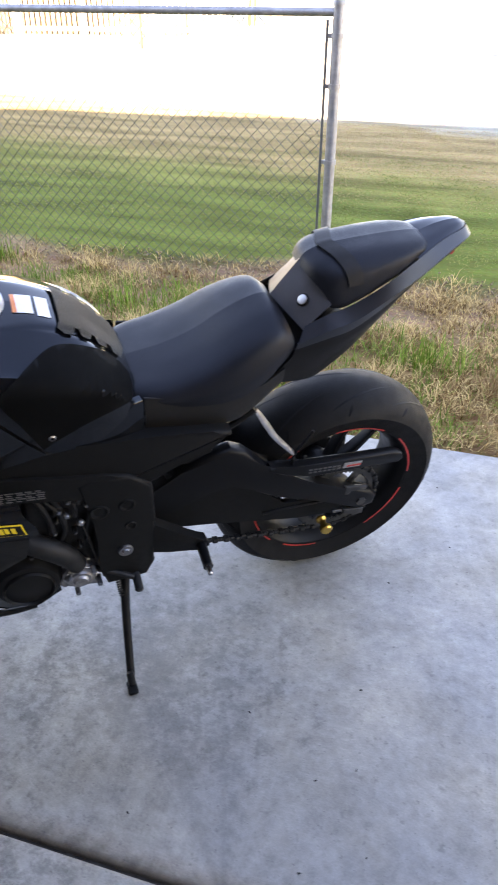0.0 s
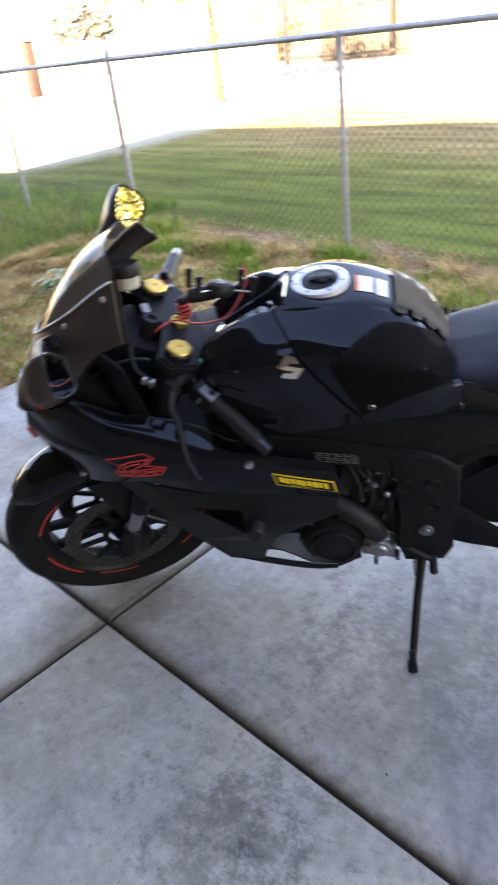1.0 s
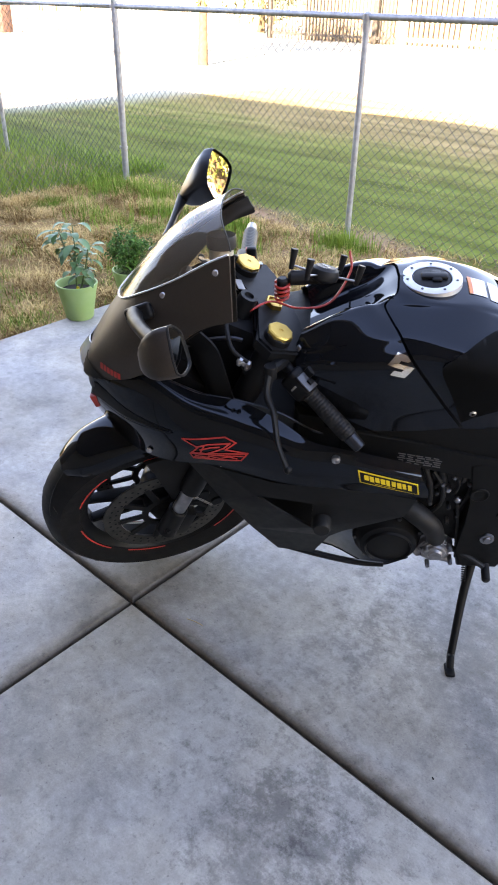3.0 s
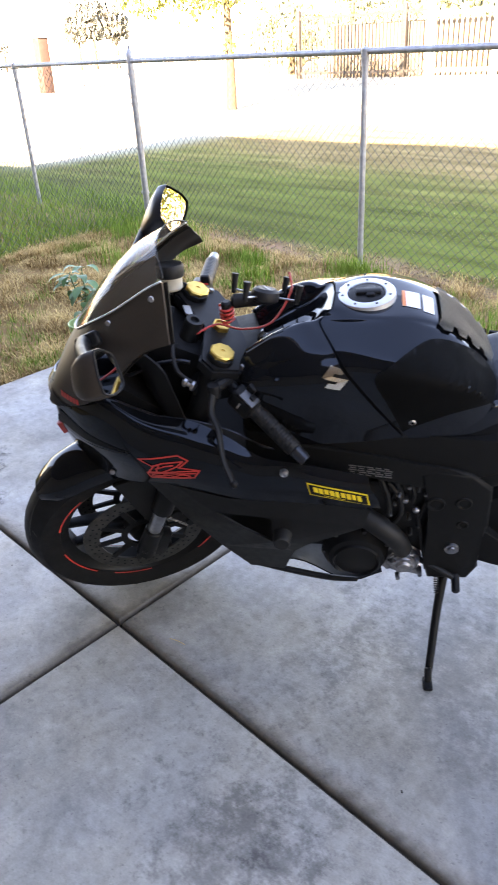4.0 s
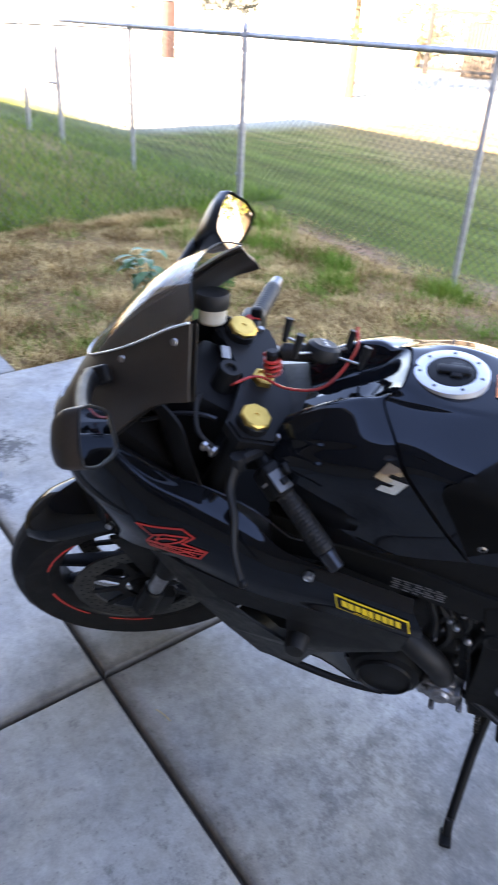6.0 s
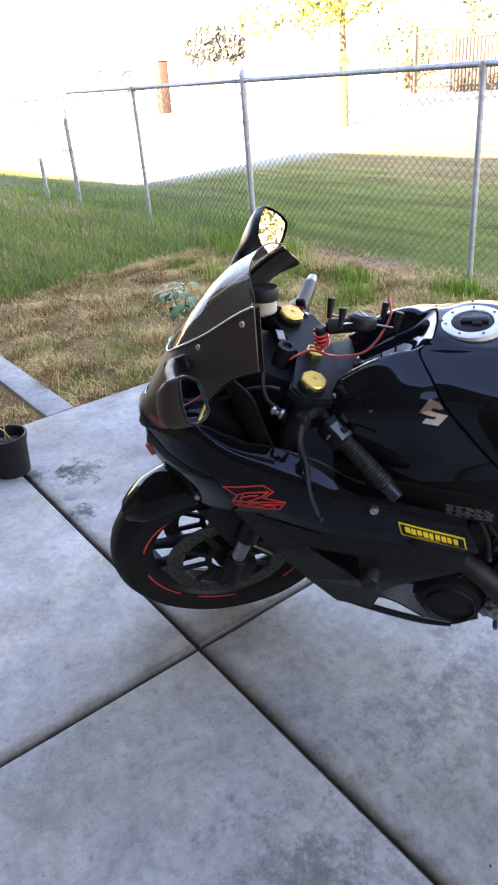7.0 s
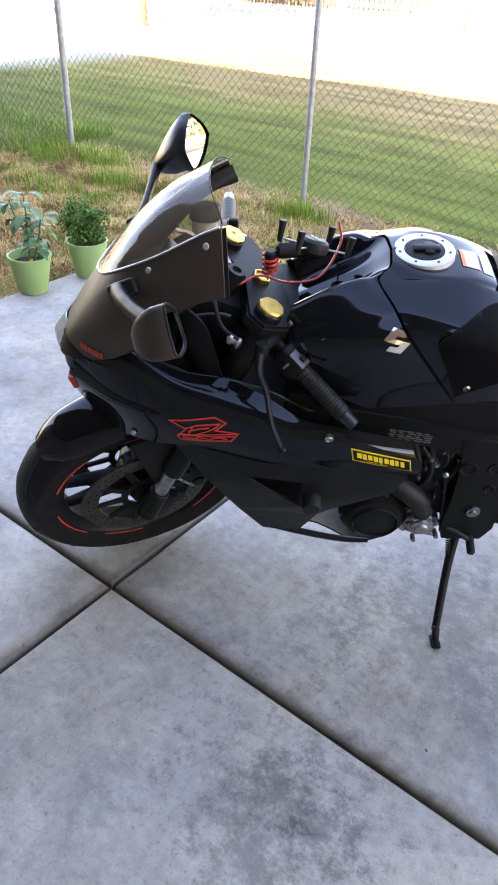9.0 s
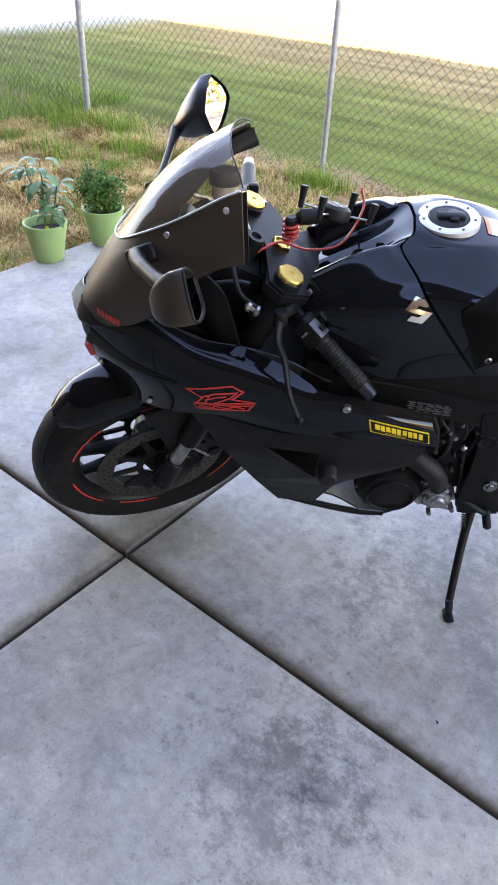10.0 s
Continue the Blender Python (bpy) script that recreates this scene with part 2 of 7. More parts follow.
def tube(bm, points, r, seg=10, n=None, caps=True, flat=1.0):
    """A pipe along a smooth line; r: one radius or one a point."""
    pts = np.array(points, float)
    rr = np.array([r] * len(pts) if np.isscalar(r) else r, float)
    if n:
        rr = spline(rr[:, None], n)[:, 0]
        pts = spline(pts, n)
    prev, rings = None, []
    for i, p in enumerate(pts):
        d = Vector(pts[min(i + 1, len(pts) - 1)] - pts[max(i - 1, 0)]).normalized()
        if prev is None:
            prev = d.orthogonal().normalized()
        prev = (prev - d * prev.dot(d)).normalized()
        side = d.cross(prev)
        rings.append([bm.verts.new(Vector(p) + float(rr[i]) * (math.cos(a) * prev + flat * math.sin(a) * side)) for a in (2 * math.pi * k / seg for k in range(seg))])
    for a, b in zip(rings, rings[1:]):
        for i in range(seg):
            j = (i + 1) % seg
            bm.faces.new((a[i], a[j], b[j], b[i]))
    if caps:
        bm.faces.new(rings[0][::-1])
        bm.faces.new(rings[-1])


def net(rows, nu, nv):
    """A smooth grid nu x nv through rows of control points."""
    a = np.array([spline(r, nv) for r in rows])
    return np.stack([spline(a[:, j], nu) for j in range(nv)], 1)


def sheet(bm, grid, thick=0.0, flip=False, mirror=False):
    """A grid of points as a skin; thick makes it a closed shell that is thick metres deep; mirror adds the other side of the bike."""
    for side in ((1, -1) if mirror else (1,)):
        g = grid * np.array([1, side, 1])
        nu, nv = g.shape[:2]
        vs = [[bm.verts.new(g[i, j]) for j in range(nv)] for i in range(nu)]
        for i in range(nu - 1):
            for j in range(nv - 1):
                bm.faces.new((vs[i][j], vs[i + 1][j], vs[i + 1][j + 1], vs[i][j + 1]))
        if thick:
            du, dv = np.gradient(g, axis=0), np.gradient(g, axis=1)
            nn = np.cross(du, dv)
            nn /= np.maximum(np.linalg.norm(nn, axis=2, keepdims=True), 1e-9)
            nn *= side * (-1 if flip else 1)
            h = g - nn * thick
            ws = [[bm.verts.new(h[i, j]) for j in range(nv)] for i in range(nu)]
            for i in range(nu - 1):
                for j in range(nv - 1):
                    bm.faces.new((ws[i][j], ws[i][j + 1], ws[i + 1][j + 1], ws[i + 1][j]))
            rim = [(i, 0) for i in range(nu)] + [(nu - 1, j) for j in range(1, nv)] + [(i, nv - 1) for i in range(nu - 2, -1, -1)] + [(0, j) for j in range(nv - 2, 0, -1)]
            for (a, b), (c, d) in zip(rim, rim[1:] + rim[:1]):
                if (vs[a][b].co - vs[c][d].co).length > 1e-7:
                    bm.faces.new((vs[a][b], vs[c][d], ws[c][d], ws[a][b]))


def plate(bm, outline, y0, y1, m=Matrix(), bevel=0.004, smooth=0, seg=2):
    """An outline of (x, z) pairs, thick from y0 to y1, with rounded edges."""
    pts = np.array(outline, float)
    if smooth:
        pts = spline(np.concatenate([pts, pts[:1]]), smooth)[:-1]
    front = [bm.verts.new(m @ Vector((x, y1, z))) for x, z in pts]
    back = [bm.verts.new(m @ Vector((x, y0, z))) for x, z in pts]
    f = [bm.faces.new(front), bm.faces.new(back[::-1])]
    k = len(pts)
    for i in range(k):
        j = (i + 1) % k
        bm.faces.new((front[j], front[i], back[i], back[j]))
    if bevel:
        es = list({e for face in f for e in face.edges})
        bmesh.ops.bevel(bm, geom=es, offset=bevel, segments=seg, affect="EDGES", profile=0.5)


def turn_y(angle):
    return Matrix.Rotation(angle, 4, "Y")


# ---- ground, slab and yard ----
rng = np.random.default_rng(7)


def ground_material():
    m = bpy.data.materials.new("yard_ground")
    m.use_nodes = True
    n, l = m.node_tree.nodes, m.node_tree.links
    b = n["Principled BSDF"]
    b.inputs["Roughness"].default_value = 0.95
    b.inputs["Specular IOR Level"].default_value = 0.02
    co = n.new("ShaderNodeTexCoord").outputs["Object"]
    sep = n.new("ShaderNodeSeparateXYZ")
    l.new(co, sep.inputs[0])
    wob = n.new("ShaderNodeTexNoise")
    wob.inputs["Scale"].default_value, wob.inputs["Detail"].default_value = 0.9, 6
    l.new(co, wob.inputs["Vector"])
    add = n.new("ShaderNodeMath")
    add.operation, add.inputs[1].default_value = "MULTIPLY_ADD", 1.6
    l.new(wob.outputs["Fac"], add.inputs[0])
    # the dry belt of the lawn comes nearer to the fence along x
    far = n.new("ShaderNodeMapRange")
    far.inputs["From Min"].default_value, far.inputs["From Max"].default_value = 3.6, 8.2
    l.new(sep.outputs["Y"], far.inputs["Value"])
    along = n.new("ShaderNodeMath")
    along.operation, along.inputs[1].default_value, along.inputs[2].default_value = "MULTIPLY_ADD", 0.24, 0.24
    l.new(sep.outputs["X"], along.inputs[0])
    lim = n.new("ShaderNodeClamp")
    lim.inputs["Min"].default_value, lim.inputs["Max"].default_value = -2.4, 0.6
    l.new(along.outputs[0], lim.inputs["Value"])
    drift = n.new("ShaderNodeMath")
    drift.operation = "MULTIPLY_ADD"
    l.new(far.outputs["Result"], drift.inputs[0])
    l.new(lim.outputs["Result"], drift.inputs[1])
    l.new(sep.outputs["Y"], drift.inputs[2])
    l.new(drift.outputs[0], add.inputs[2])
    mr = n.new("ShaderNodeMapRange")
    mr.inputs["From Min"].default_value, mr.inputs["From Max"].default_value = 0.8, 20.8
    l.new(add.outputs[0], mr.inputs["Value"])
    ramp = n.new("ShaderNodeValToRGB")
    e = ramp.color_ramp.elements
    e[0].position, e[0].color = 0.0, (0.22, 0.14, 0.062, 1)
    e[1].position, e[1].color = 1.0, (0.38, 0.355, 0.29, 1)
    # the far stops are paled to make the sunlit field blow out
    for p, c in ((0.125, (0.20, 0.125, 0.055)), (0.142, (0.25, 0.15, 0.088)), (0.165, (0.25, 0.155, 0.093)), (0.178, (0.105, 0.125, 0.028)), (0.25, (0.115, 0.135, 0.032)), (0.285, (0.18, 0.17, 0.05)), (0.32, (0.26, 0.185, 0.08)), (0.43, (0.28, 0.20, 0.10)), (0.465, (0.36, 0.33, 0.26)), (0.5, (0.38, 0.355, 0.29))):
        x = ramp.color_ramp.elements.new(p)
        x.color = (*c, 1)
    l.new(mr.outputs["Result"], ramp.inputs["Fac"])
    fine = n.new("ShaderNodeTexNoise")
    fine.inputs["Scale"].default_value, fine.inputs["Detail"].default_value = 30, 8
    l.new(co, fine.inputs["Vector"])
    mx = n.new("ShaderNodeMix")
    mx.data_type, mx.blend_type = "RGBA", "OVERLAY"
    mx.inputs["Factor"].default_value = 0.4
    l.new(ramp.outputs["Color"], mx.inputs[6])
    l.new(fine.outputs["Color"], mx.inputs[7])
    # long mown streaks, lighter and darker
    mp = n.new("ShaderNodeMapping")
    mp.inputs["Scale"].default_value = (0.45, 2.6, 1.0)
    l.new(co, mp.inputs["Vector"])
    st = n.new("ShaderNodeTexNoise")
    st.inputs["Scale"].default_value, st.inputs["Detail"].default_value = 1.3, 6
    l.new(mp.outputs["Vector"], st.inputs["Vector"])
    sr = n.new("ShaderNodeMapRange")
    for key, val in zip(("From Min", "From Max", "To Min", "To Max"), (0.35, 0.65, 0.62, 1.3)):
        sr.inputs[key].default_value = val
    l.new(st.outputs["Fac"], sr.inputs["Value"])
    streak = n.new("ShaderNodeMix")
    streak.data_type, streak.blend_type = "RGBA", "MULTIPLY"
    streak.inputs["Factor"].default_value = 1.0
    l.new(mx.outputs[2], streak.inputs[6])
    l.new(sr.outputs["Result"], streak.inputs[7])
    # ground past the lawn's end, paled so that full sun reads white
    west, north = n.new("ShaderNodeMapRange"), n.new("ShaderNodeMapRange")
    west.inputs["From Min"].default_value, west.inputs["From Max"].default_value = -9.0, -9.9
    north.inputs["From Min"].default_value, north.inputs["From Max"].default_value = 4.2, 5.2
    l.new(sep.outputs["X"], west.inputs["Value"])
    l.new(sep.outputs["Y"], north.inputs["Value"])
    sunlit_mask = n.new("ShaderNodeMath")
    sunlit_mask.operation = "MULTIPLY"
    l.new(west.outputs["Result"], sunlit_mask.inputs[0])
    l.new(north.outputs["Result"], sunlit_mask.inputs[1])
    pale = n.new("ShaderNodeMix")
    pale.data_type = "RGBA"
    l.new(sunlit_mask.outputs[0], pale.inputs["Factor"])
    l.new(streak.outputs[2], pale.inputs[6])
    pale.inputs[7].default_value = (0.37, 0.35, 0.27, 1)
    l.new(pale.outputs[2], b.inputs["Base Color"])
    bu = n.new("ShaderNodeBump")
    bu.inputs["Strength"].default_value, bu.inputs["Distance"].default_value = 0.6, 0.02
    l.new(fine.outputs["Fac"], bu.inputs["Height"])
    l.new(bu.outputs["Normal"], b.inputs["Normal"])
    return m


def concrete_material():
    """Trowelled grey concrete: clouds, blotches, grain, a few old stains, soft shade painted by the bike and dirt along
    the joints.
    """
    m = bpy.data.materials.new("concrete")
    m.use_nodes = True
    n, l = m.node_tree.nodes, m.node_tree.links
    b = n["Principled BSDF"]
    b.inputs["Roughness"].default_value = 0.75
    b.inputs["Specular IOR Level"].default_value = 0.35
    co = n.new("ShaderNodeTexCoord").outputs["Object"]

    def cloud(scale, detail, lo, hi, to_lo, to_hi, rough=0.55):
        t = n.new("ShaderNodeTexNoise")
        t.inputs["Scale"].default_value, t.inputs["Detail"].default_value, t.inputs["Roughness"].default_value = scale, detail, rough
        l.new(co, t.inputs["Vector"])
        r = n.new("ShaderNodeMapRange")
        for k, v in zip(("From Min", "From Max", "To Min", "To Max"), (lo, hi, to_lo, to_hi)):
            r.inputs[k].default_value = v
        l.new(t.outputs["Fac"], r.inputs["Value"])
        return r.outputs["Result"]

    def times(a, c):
        x = n.new("ShaderNodeMath")
        x.operation = "MULTIPLY"
        l.new(a, x.inputs[0])
        l.new(c, x.inputs[1])
        return x.outputs[0]

    v = times(cloud(1.3, 4, 0.36, 0.64, 0.78, 1.12), cloud(6.5, 8, 0.36, 0.62, 0.74, 1.12, 0.75))
    v = times(v, cloud(3.1, 6, 0.50, 0.66, 1.0, 0.84, 0.65))
    v = times(v, cloud(38, 6, 0.35, 0.65, 0.85, 1.08, 0.75))
    v = times(v, cloud(240, 3, 0.3, 0.7, 0.92, 1.06))
    v = times(v, cloud(13, 4, 0.60, 0.72, 1.0, 0.72))
    v = times(v, cloud(31, 4, 0.60, 0.70, 1.0, 0.74, 0.65))
    v = times(v, cloud(105, 2, 0.64, 0.74, 1.0, 0.66))
    # old dark smudges; the last three also paint the bike's soft shadow
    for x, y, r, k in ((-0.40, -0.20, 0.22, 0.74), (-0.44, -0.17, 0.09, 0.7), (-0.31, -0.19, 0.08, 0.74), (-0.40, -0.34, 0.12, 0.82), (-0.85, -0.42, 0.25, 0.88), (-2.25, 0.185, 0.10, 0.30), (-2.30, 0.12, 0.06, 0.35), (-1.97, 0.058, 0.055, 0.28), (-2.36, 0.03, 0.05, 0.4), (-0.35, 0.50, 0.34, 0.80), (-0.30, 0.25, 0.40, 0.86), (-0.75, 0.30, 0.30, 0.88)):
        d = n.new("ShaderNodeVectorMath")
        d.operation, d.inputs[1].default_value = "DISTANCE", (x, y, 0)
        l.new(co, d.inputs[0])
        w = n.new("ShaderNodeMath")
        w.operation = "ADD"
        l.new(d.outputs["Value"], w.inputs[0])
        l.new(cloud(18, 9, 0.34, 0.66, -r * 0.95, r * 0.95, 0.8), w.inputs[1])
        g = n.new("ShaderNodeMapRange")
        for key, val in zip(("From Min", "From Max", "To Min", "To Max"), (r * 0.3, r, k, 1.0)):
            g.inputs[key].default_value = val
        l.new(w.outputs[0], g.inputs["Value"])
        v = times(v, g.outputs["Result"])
    # dirt gathered along the tooled joints
    sep = n.new("ShaderNodeSeparateXYZ")
    l.new(co, sep.inputs[0])
    joint = None
    for axis, off, wide, thin in (("Y", 0.0, 0.036, 0.009), ("X", 1.1, 0.009, 0.032)):
        a = n.new("ShaderNodeMath")
        a.operation, a.inputs[1].default_value = "ADD", off
        l.new(sep.outputs[axis], a.inputs[0])
        # distance from the groove, each side counted in its own width
        up, down = n.new("ShaderNodeMath"), n.new("ShaderNodeMath")
        up.operation, up.inputs[1].default_value = "DIVIDE", wide
        down.operation, down.inputs[1].default_value = "DIVIDE", -thin
        l.new(a.outputs[0], up.inputs[0])
        l.new(a.outputs[0], down.inputs[0])
        c = n.new("ShaderNodeMath")
        c.operation = "MAXIMUM"
        l.new(up.outputs[0], c.inputs[0])
        l.new(down.outputs[0], c.inputs[1])
        e = n.new("ShaderNodeMath")
        e.operation = "ADD"
        l.new(c.outputs[0], e.inputs[0])
        l.new(cloud(11, 8, 0.3, 0.7, -0.35, 0.35, 0.7), e.inputs[1])
        g = n.new("ShaderNodeMapRange")
        for key, val in zip(("From Min", "From Max", "To Min", "To Max"), (0.35, 1.05, 0.62, 1.0)):
            g.inputs[key].default_value = val
        l.new(e.outputs[0], g.inputs["Value"])
        v = times(v, g.outputs["Result"])
        near = n.new("ShaderNodeMapRange")
        for key, val in zip(("From Min", "From Max", "To Min", "To Max"), (0.3, 1.6, 0.8, 0.0)):
            near.inputs[key].default_value = val
        l.new(e.outputs[0], near.inputs["Value"])
        if joint is None:
            joint = near.outputs["Result"]
        else:
            top = n.new("ShaderNodeMath")
            top.operation = "MAXIMUM"
            l.new(joint, top.inputs[0])
            l.new(near.outputs["Result"], top.inputs[1])
            joint = top.outputs[0]
    hue = n.new("ShaderNodeMix")
    hue.data_type = "RGBA"
    hue.inputs[6].default_value, hue.inputs[7].default_value = (0.352, 0.340, 0.322, 1), (0.385, 0.346, 0.288, 1)
    l.new(cloud(2.2, 5, 0.4, 0.65, 0, 1), hue.inputs["Factor"])
    tan = n.new("ShaderNodeMix")
    tan.data_type = "RGBA"
    tan.inputs[7].default_value = (0.275, 0.222, 0.170, 1)
    l.new(joint, tan.inputs["Factor"])
    l.new(hue.outputs[2], tan.inputs[6])
    mul = n.new("ShaderNodeMix")
    mul.data_type, mul.blend_type = "RGBA", "MULTIPLY"
    mul.inputs["Factor"].default_value = 1.0
    l.new(tan.outputs[2], mul.inputs[6])
    l.new(v, mul.inputs[7])
    l.new(mul.outputs[2], b.inputs["Base Color"])
    bu = n.new("ShaderNodeBump")
    bu.inputs["Strength"].default_value, bu.inputs["Distance"].default_value = 0.25, 0.003
    l.new(cloud(150, 6, 0, 1, 0, 1), bu.inputs["Height"])
    l.new(bu.outputs["Normal"], b.inputs["Normal"])
    return m


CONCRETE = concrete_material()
GROUND = ground_material()


def ground_height(x, y):
    """Level yard just under the slab, gently uneven."""
    return -0.035 + 0.022 * noise.noise((x * 0.7, y * 0.7, 0.3)) + 0.008 * noise.noise((x * 3.1, y * 3.1, 1.7))


def build_ground():
    bm = bmesh.new()
    xs = sorted(set(np.round(np.concatenate([np.linspace(-14, 6, 81), [-2500, -800, -300, -120, -60, -35, -25, -18, 10, 20, 40, 100, 300, 1000, 2500]]), 3)))
    ys = sorted(set(np.round(np.concatenate([np.linspace(-4, 14, 73), [-1500, -300, -60, -20, -9, 18, 25, 35, 60, 120, 300, 900, 2500]]), 3)))
    vs = [[bm.verts.new((x, y, ground_height(x, y) if abs(x) < 15 and -5 < y < 15 else -0.05)) for y in ys] for x in xs]
    for i in range(len(xs) - 1):
        for j in range(len(ys) - 1):
            bm.faces.new((vs[i][j], vs[i + 1][j], vs[i + 1][j + 1], vs[i][j + 1]))
    tagged(part("ground", bm, GROUND), "dry patchy lawn ground reaching the horizon", "ground", kind="structure")


build_ground()

SLAB_X0, SLAB_X1, SLAB_Y0, SLAB_Y1, CROSS_X = -2.87, 5.0, -3.2, 1.66, -1.1


def slab_piece(parent, x0, x1, y0, y1):
    gap = 0.005
    bm = bmesh.new()
    box(bm, (x1 - x0 - 2 * gap, y1 - y0 - 2 * gap, 0.12), pose((x0 + x1) / 2, (y0 + y1) / 2, -0.06))
    top = [e for e in bm.edges if all(v.co.z > -0.01 for v in e.verts)]
    bmesh.ops.bevel(bm, geom=top, offset=0.012, segments=4, affect="EDGES", profile=0.5)
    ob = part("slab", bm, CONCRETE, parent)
    return ob


def build_patio():
    bm = bmesh.new()
    box(bm, (SLAB_X1 - SLAB_X0 - 0.06, SLAB_Y1 - SLAB_Y0 - 0.06, 0.06), pose((SLAB_X0 + SLAB_X1) / 2, (SLAB_Y0 + SLAB_Y1) / 2, -0.052))
    p = tagged(part("patio", bm, DIRT), "grey concrete patio slabs with dirty tooled joints", "patio", kind="structure")
    xs, ys = [SLAB_X0, CROSS_X, 2.2, SLAB_X1], [SLAB_Y0, 0.0, SLAB_Y1]
    for i in range(3):
        for j in range(2):
            slab_piece(p, xs[i], xs[i + 1], ys[j], ys[j + 1])
    bm = bmesh.new()
    box(bm, (6.0, 0.15, 0.12), pose(SLAB_X0 - 3.02, 0.375, -0.068), bevel=0.012)
    tagged(part("kerb", bm, CONCRETE), "narrow concrete mowing strip beside dry grass", "kerb", kind="structure")


build_patio()


# ---- chain link fence ----
FENCE_Y, FENCE_TOP = 3.31, 1.298
POSTS = [(-0.475, True), (-2.745, False), (-5.15, True), (-7.08, False), (-8.92, True), (-10.0, True), (-12.2, False)]


def build_fence():
    fence = base("chain_link_fence", pose(0, FENCE_Y, 0))
    tagged(fence, "galvanised chain link fence standing along the dry lawn", "fence")
    for x, terminal in POSTS:
        r = 0.028 if terminal else 0.0205
        bm = bmesh.new()
        rod(bm, (x, 0, -0.3), (x, 0, FENCE_TOP + (0.04 if terminal else -0.01)), r, seg=16)
        if terminal:
            lathe(bm, [(r + 0.005, 0), (r + 0.005, 0.025), (r * 0.7, 0.045), (0.008, 0.06), (0.012, 0.075), (0, 0.085)], pose(x, 0, FENCE_TOP + 0.03), 16)
        post = part("post", bm, GALV, fence)
        if terminal:
            for z in (0.25, 0.62, 0.98, 1.2):
                bm = bmesh.new()
                lathe(bm, [(r + 0.001, -0.011), (r + 0.005, -0.011), (r + 0.005, 0.011), (r + 0.001, 0.011)], pose(x, 0, z), 16, closed=True)
                box(bm, (0.03, 0.012, 0.02), pose(x - r - 0.012, -0.004, z), 0.003)
                part("band", bm, GALV, post)
        else:
            bm = bmesh.new()
            lathe(bm, [(0.026, -0.06), (0.026, 0), (0.03, 0.01), (0.028, 0.035), (0.0, 0.05)], pose(x, 0, FENCE_TOP - 0.02), 14)
            part("rail_cap", bm, GALV, post)
    bm = bmesh.new()
    rod(bm, (POSTS[0][0], 0, FENCE_TOP), (POSTS[-1][0] - 4, 0, FENCE_TOP), 0.0185, seg=12)
    part("top_rail", bm, GALV, fence)
    bm = bmesh.new()
    rod(bm, (-10.0, 0, 0.62), (-8.92, 0, 0.64), 0.014, seg=8)
    part("brace_rail", bm, GALV, fence)
    bm = bmesh.new()
    rod(bm, (-0.525, -0.012, 0.02), (-0.525, -0.012, FENCE_TOP - 0.03), 0.007, seg=6)
    part("tension_bar", bm, WIRE, fence)
    bm = bmesh.new()
    rod(bm, (-5.19, -0.02, FENCE_TOP + .005), (-5.19, -4.7, FENCE_TOP + .005), 0.004, seg=6)
    part("top_wire", bm, WIRE, fence)
    bm = bmesh.new()
    rod(bm, (-5.19, -4.7, -.3), (-5.19, -4.7, FENCE_TOP + .03), .028, seg=16)
    part("post", bm, GALV, fence)
    # woven wires: zigzag strands that hook one into the next
    a, r, verts, faces = 0.0325, 0.0021, [], []
    x_start, x_end, steps = -0.525, -12.2, 39

    def strand(k0, place):
        """One zigzag wire; place(d, off, z) sets it d along the fence."""
        start = len(verts)
        for k in range(steps + 1):
            odd = (k + k0) % 2
            x, y, z = place(k0 * a + (a + 0.002 if odd else -0.002), 0.0025 if odd else -0.0025, 0.01 + k * a)
            for c in range(3):
                t = 2 * math.pi * c / 3
                verts.append((x + r * math.cos(t), y + r * math.sin(t), z))
            if k:
                o = start + 3 * k
                for c in range(3):
                    d = (c + 1) % 3
                    faces.append((o - 3 + c, o - 3 + d, o + d, o + c))

    for k0 in range(int((x_start - x_end) / a)):
        strand(k0, lambda d, off, z: (x_start - d, 0.027 + off, z))
    # the side run, from the corner post towards the house
    for k0 in range(int(4.6 / a)):
        strand(k0, lambda d, off, z: (-5.19 + off, -0.03 - d, z))
    me = bpy.data.meshes.new("wire_mesh")
    me.from_pydata(verts, [], faces)
    me.materials.append(WIRE)
    mesh = new("wire_mesh", me)
    mesh.parent = fence
    tagged(mesh, kind="stuff")


build_fence()


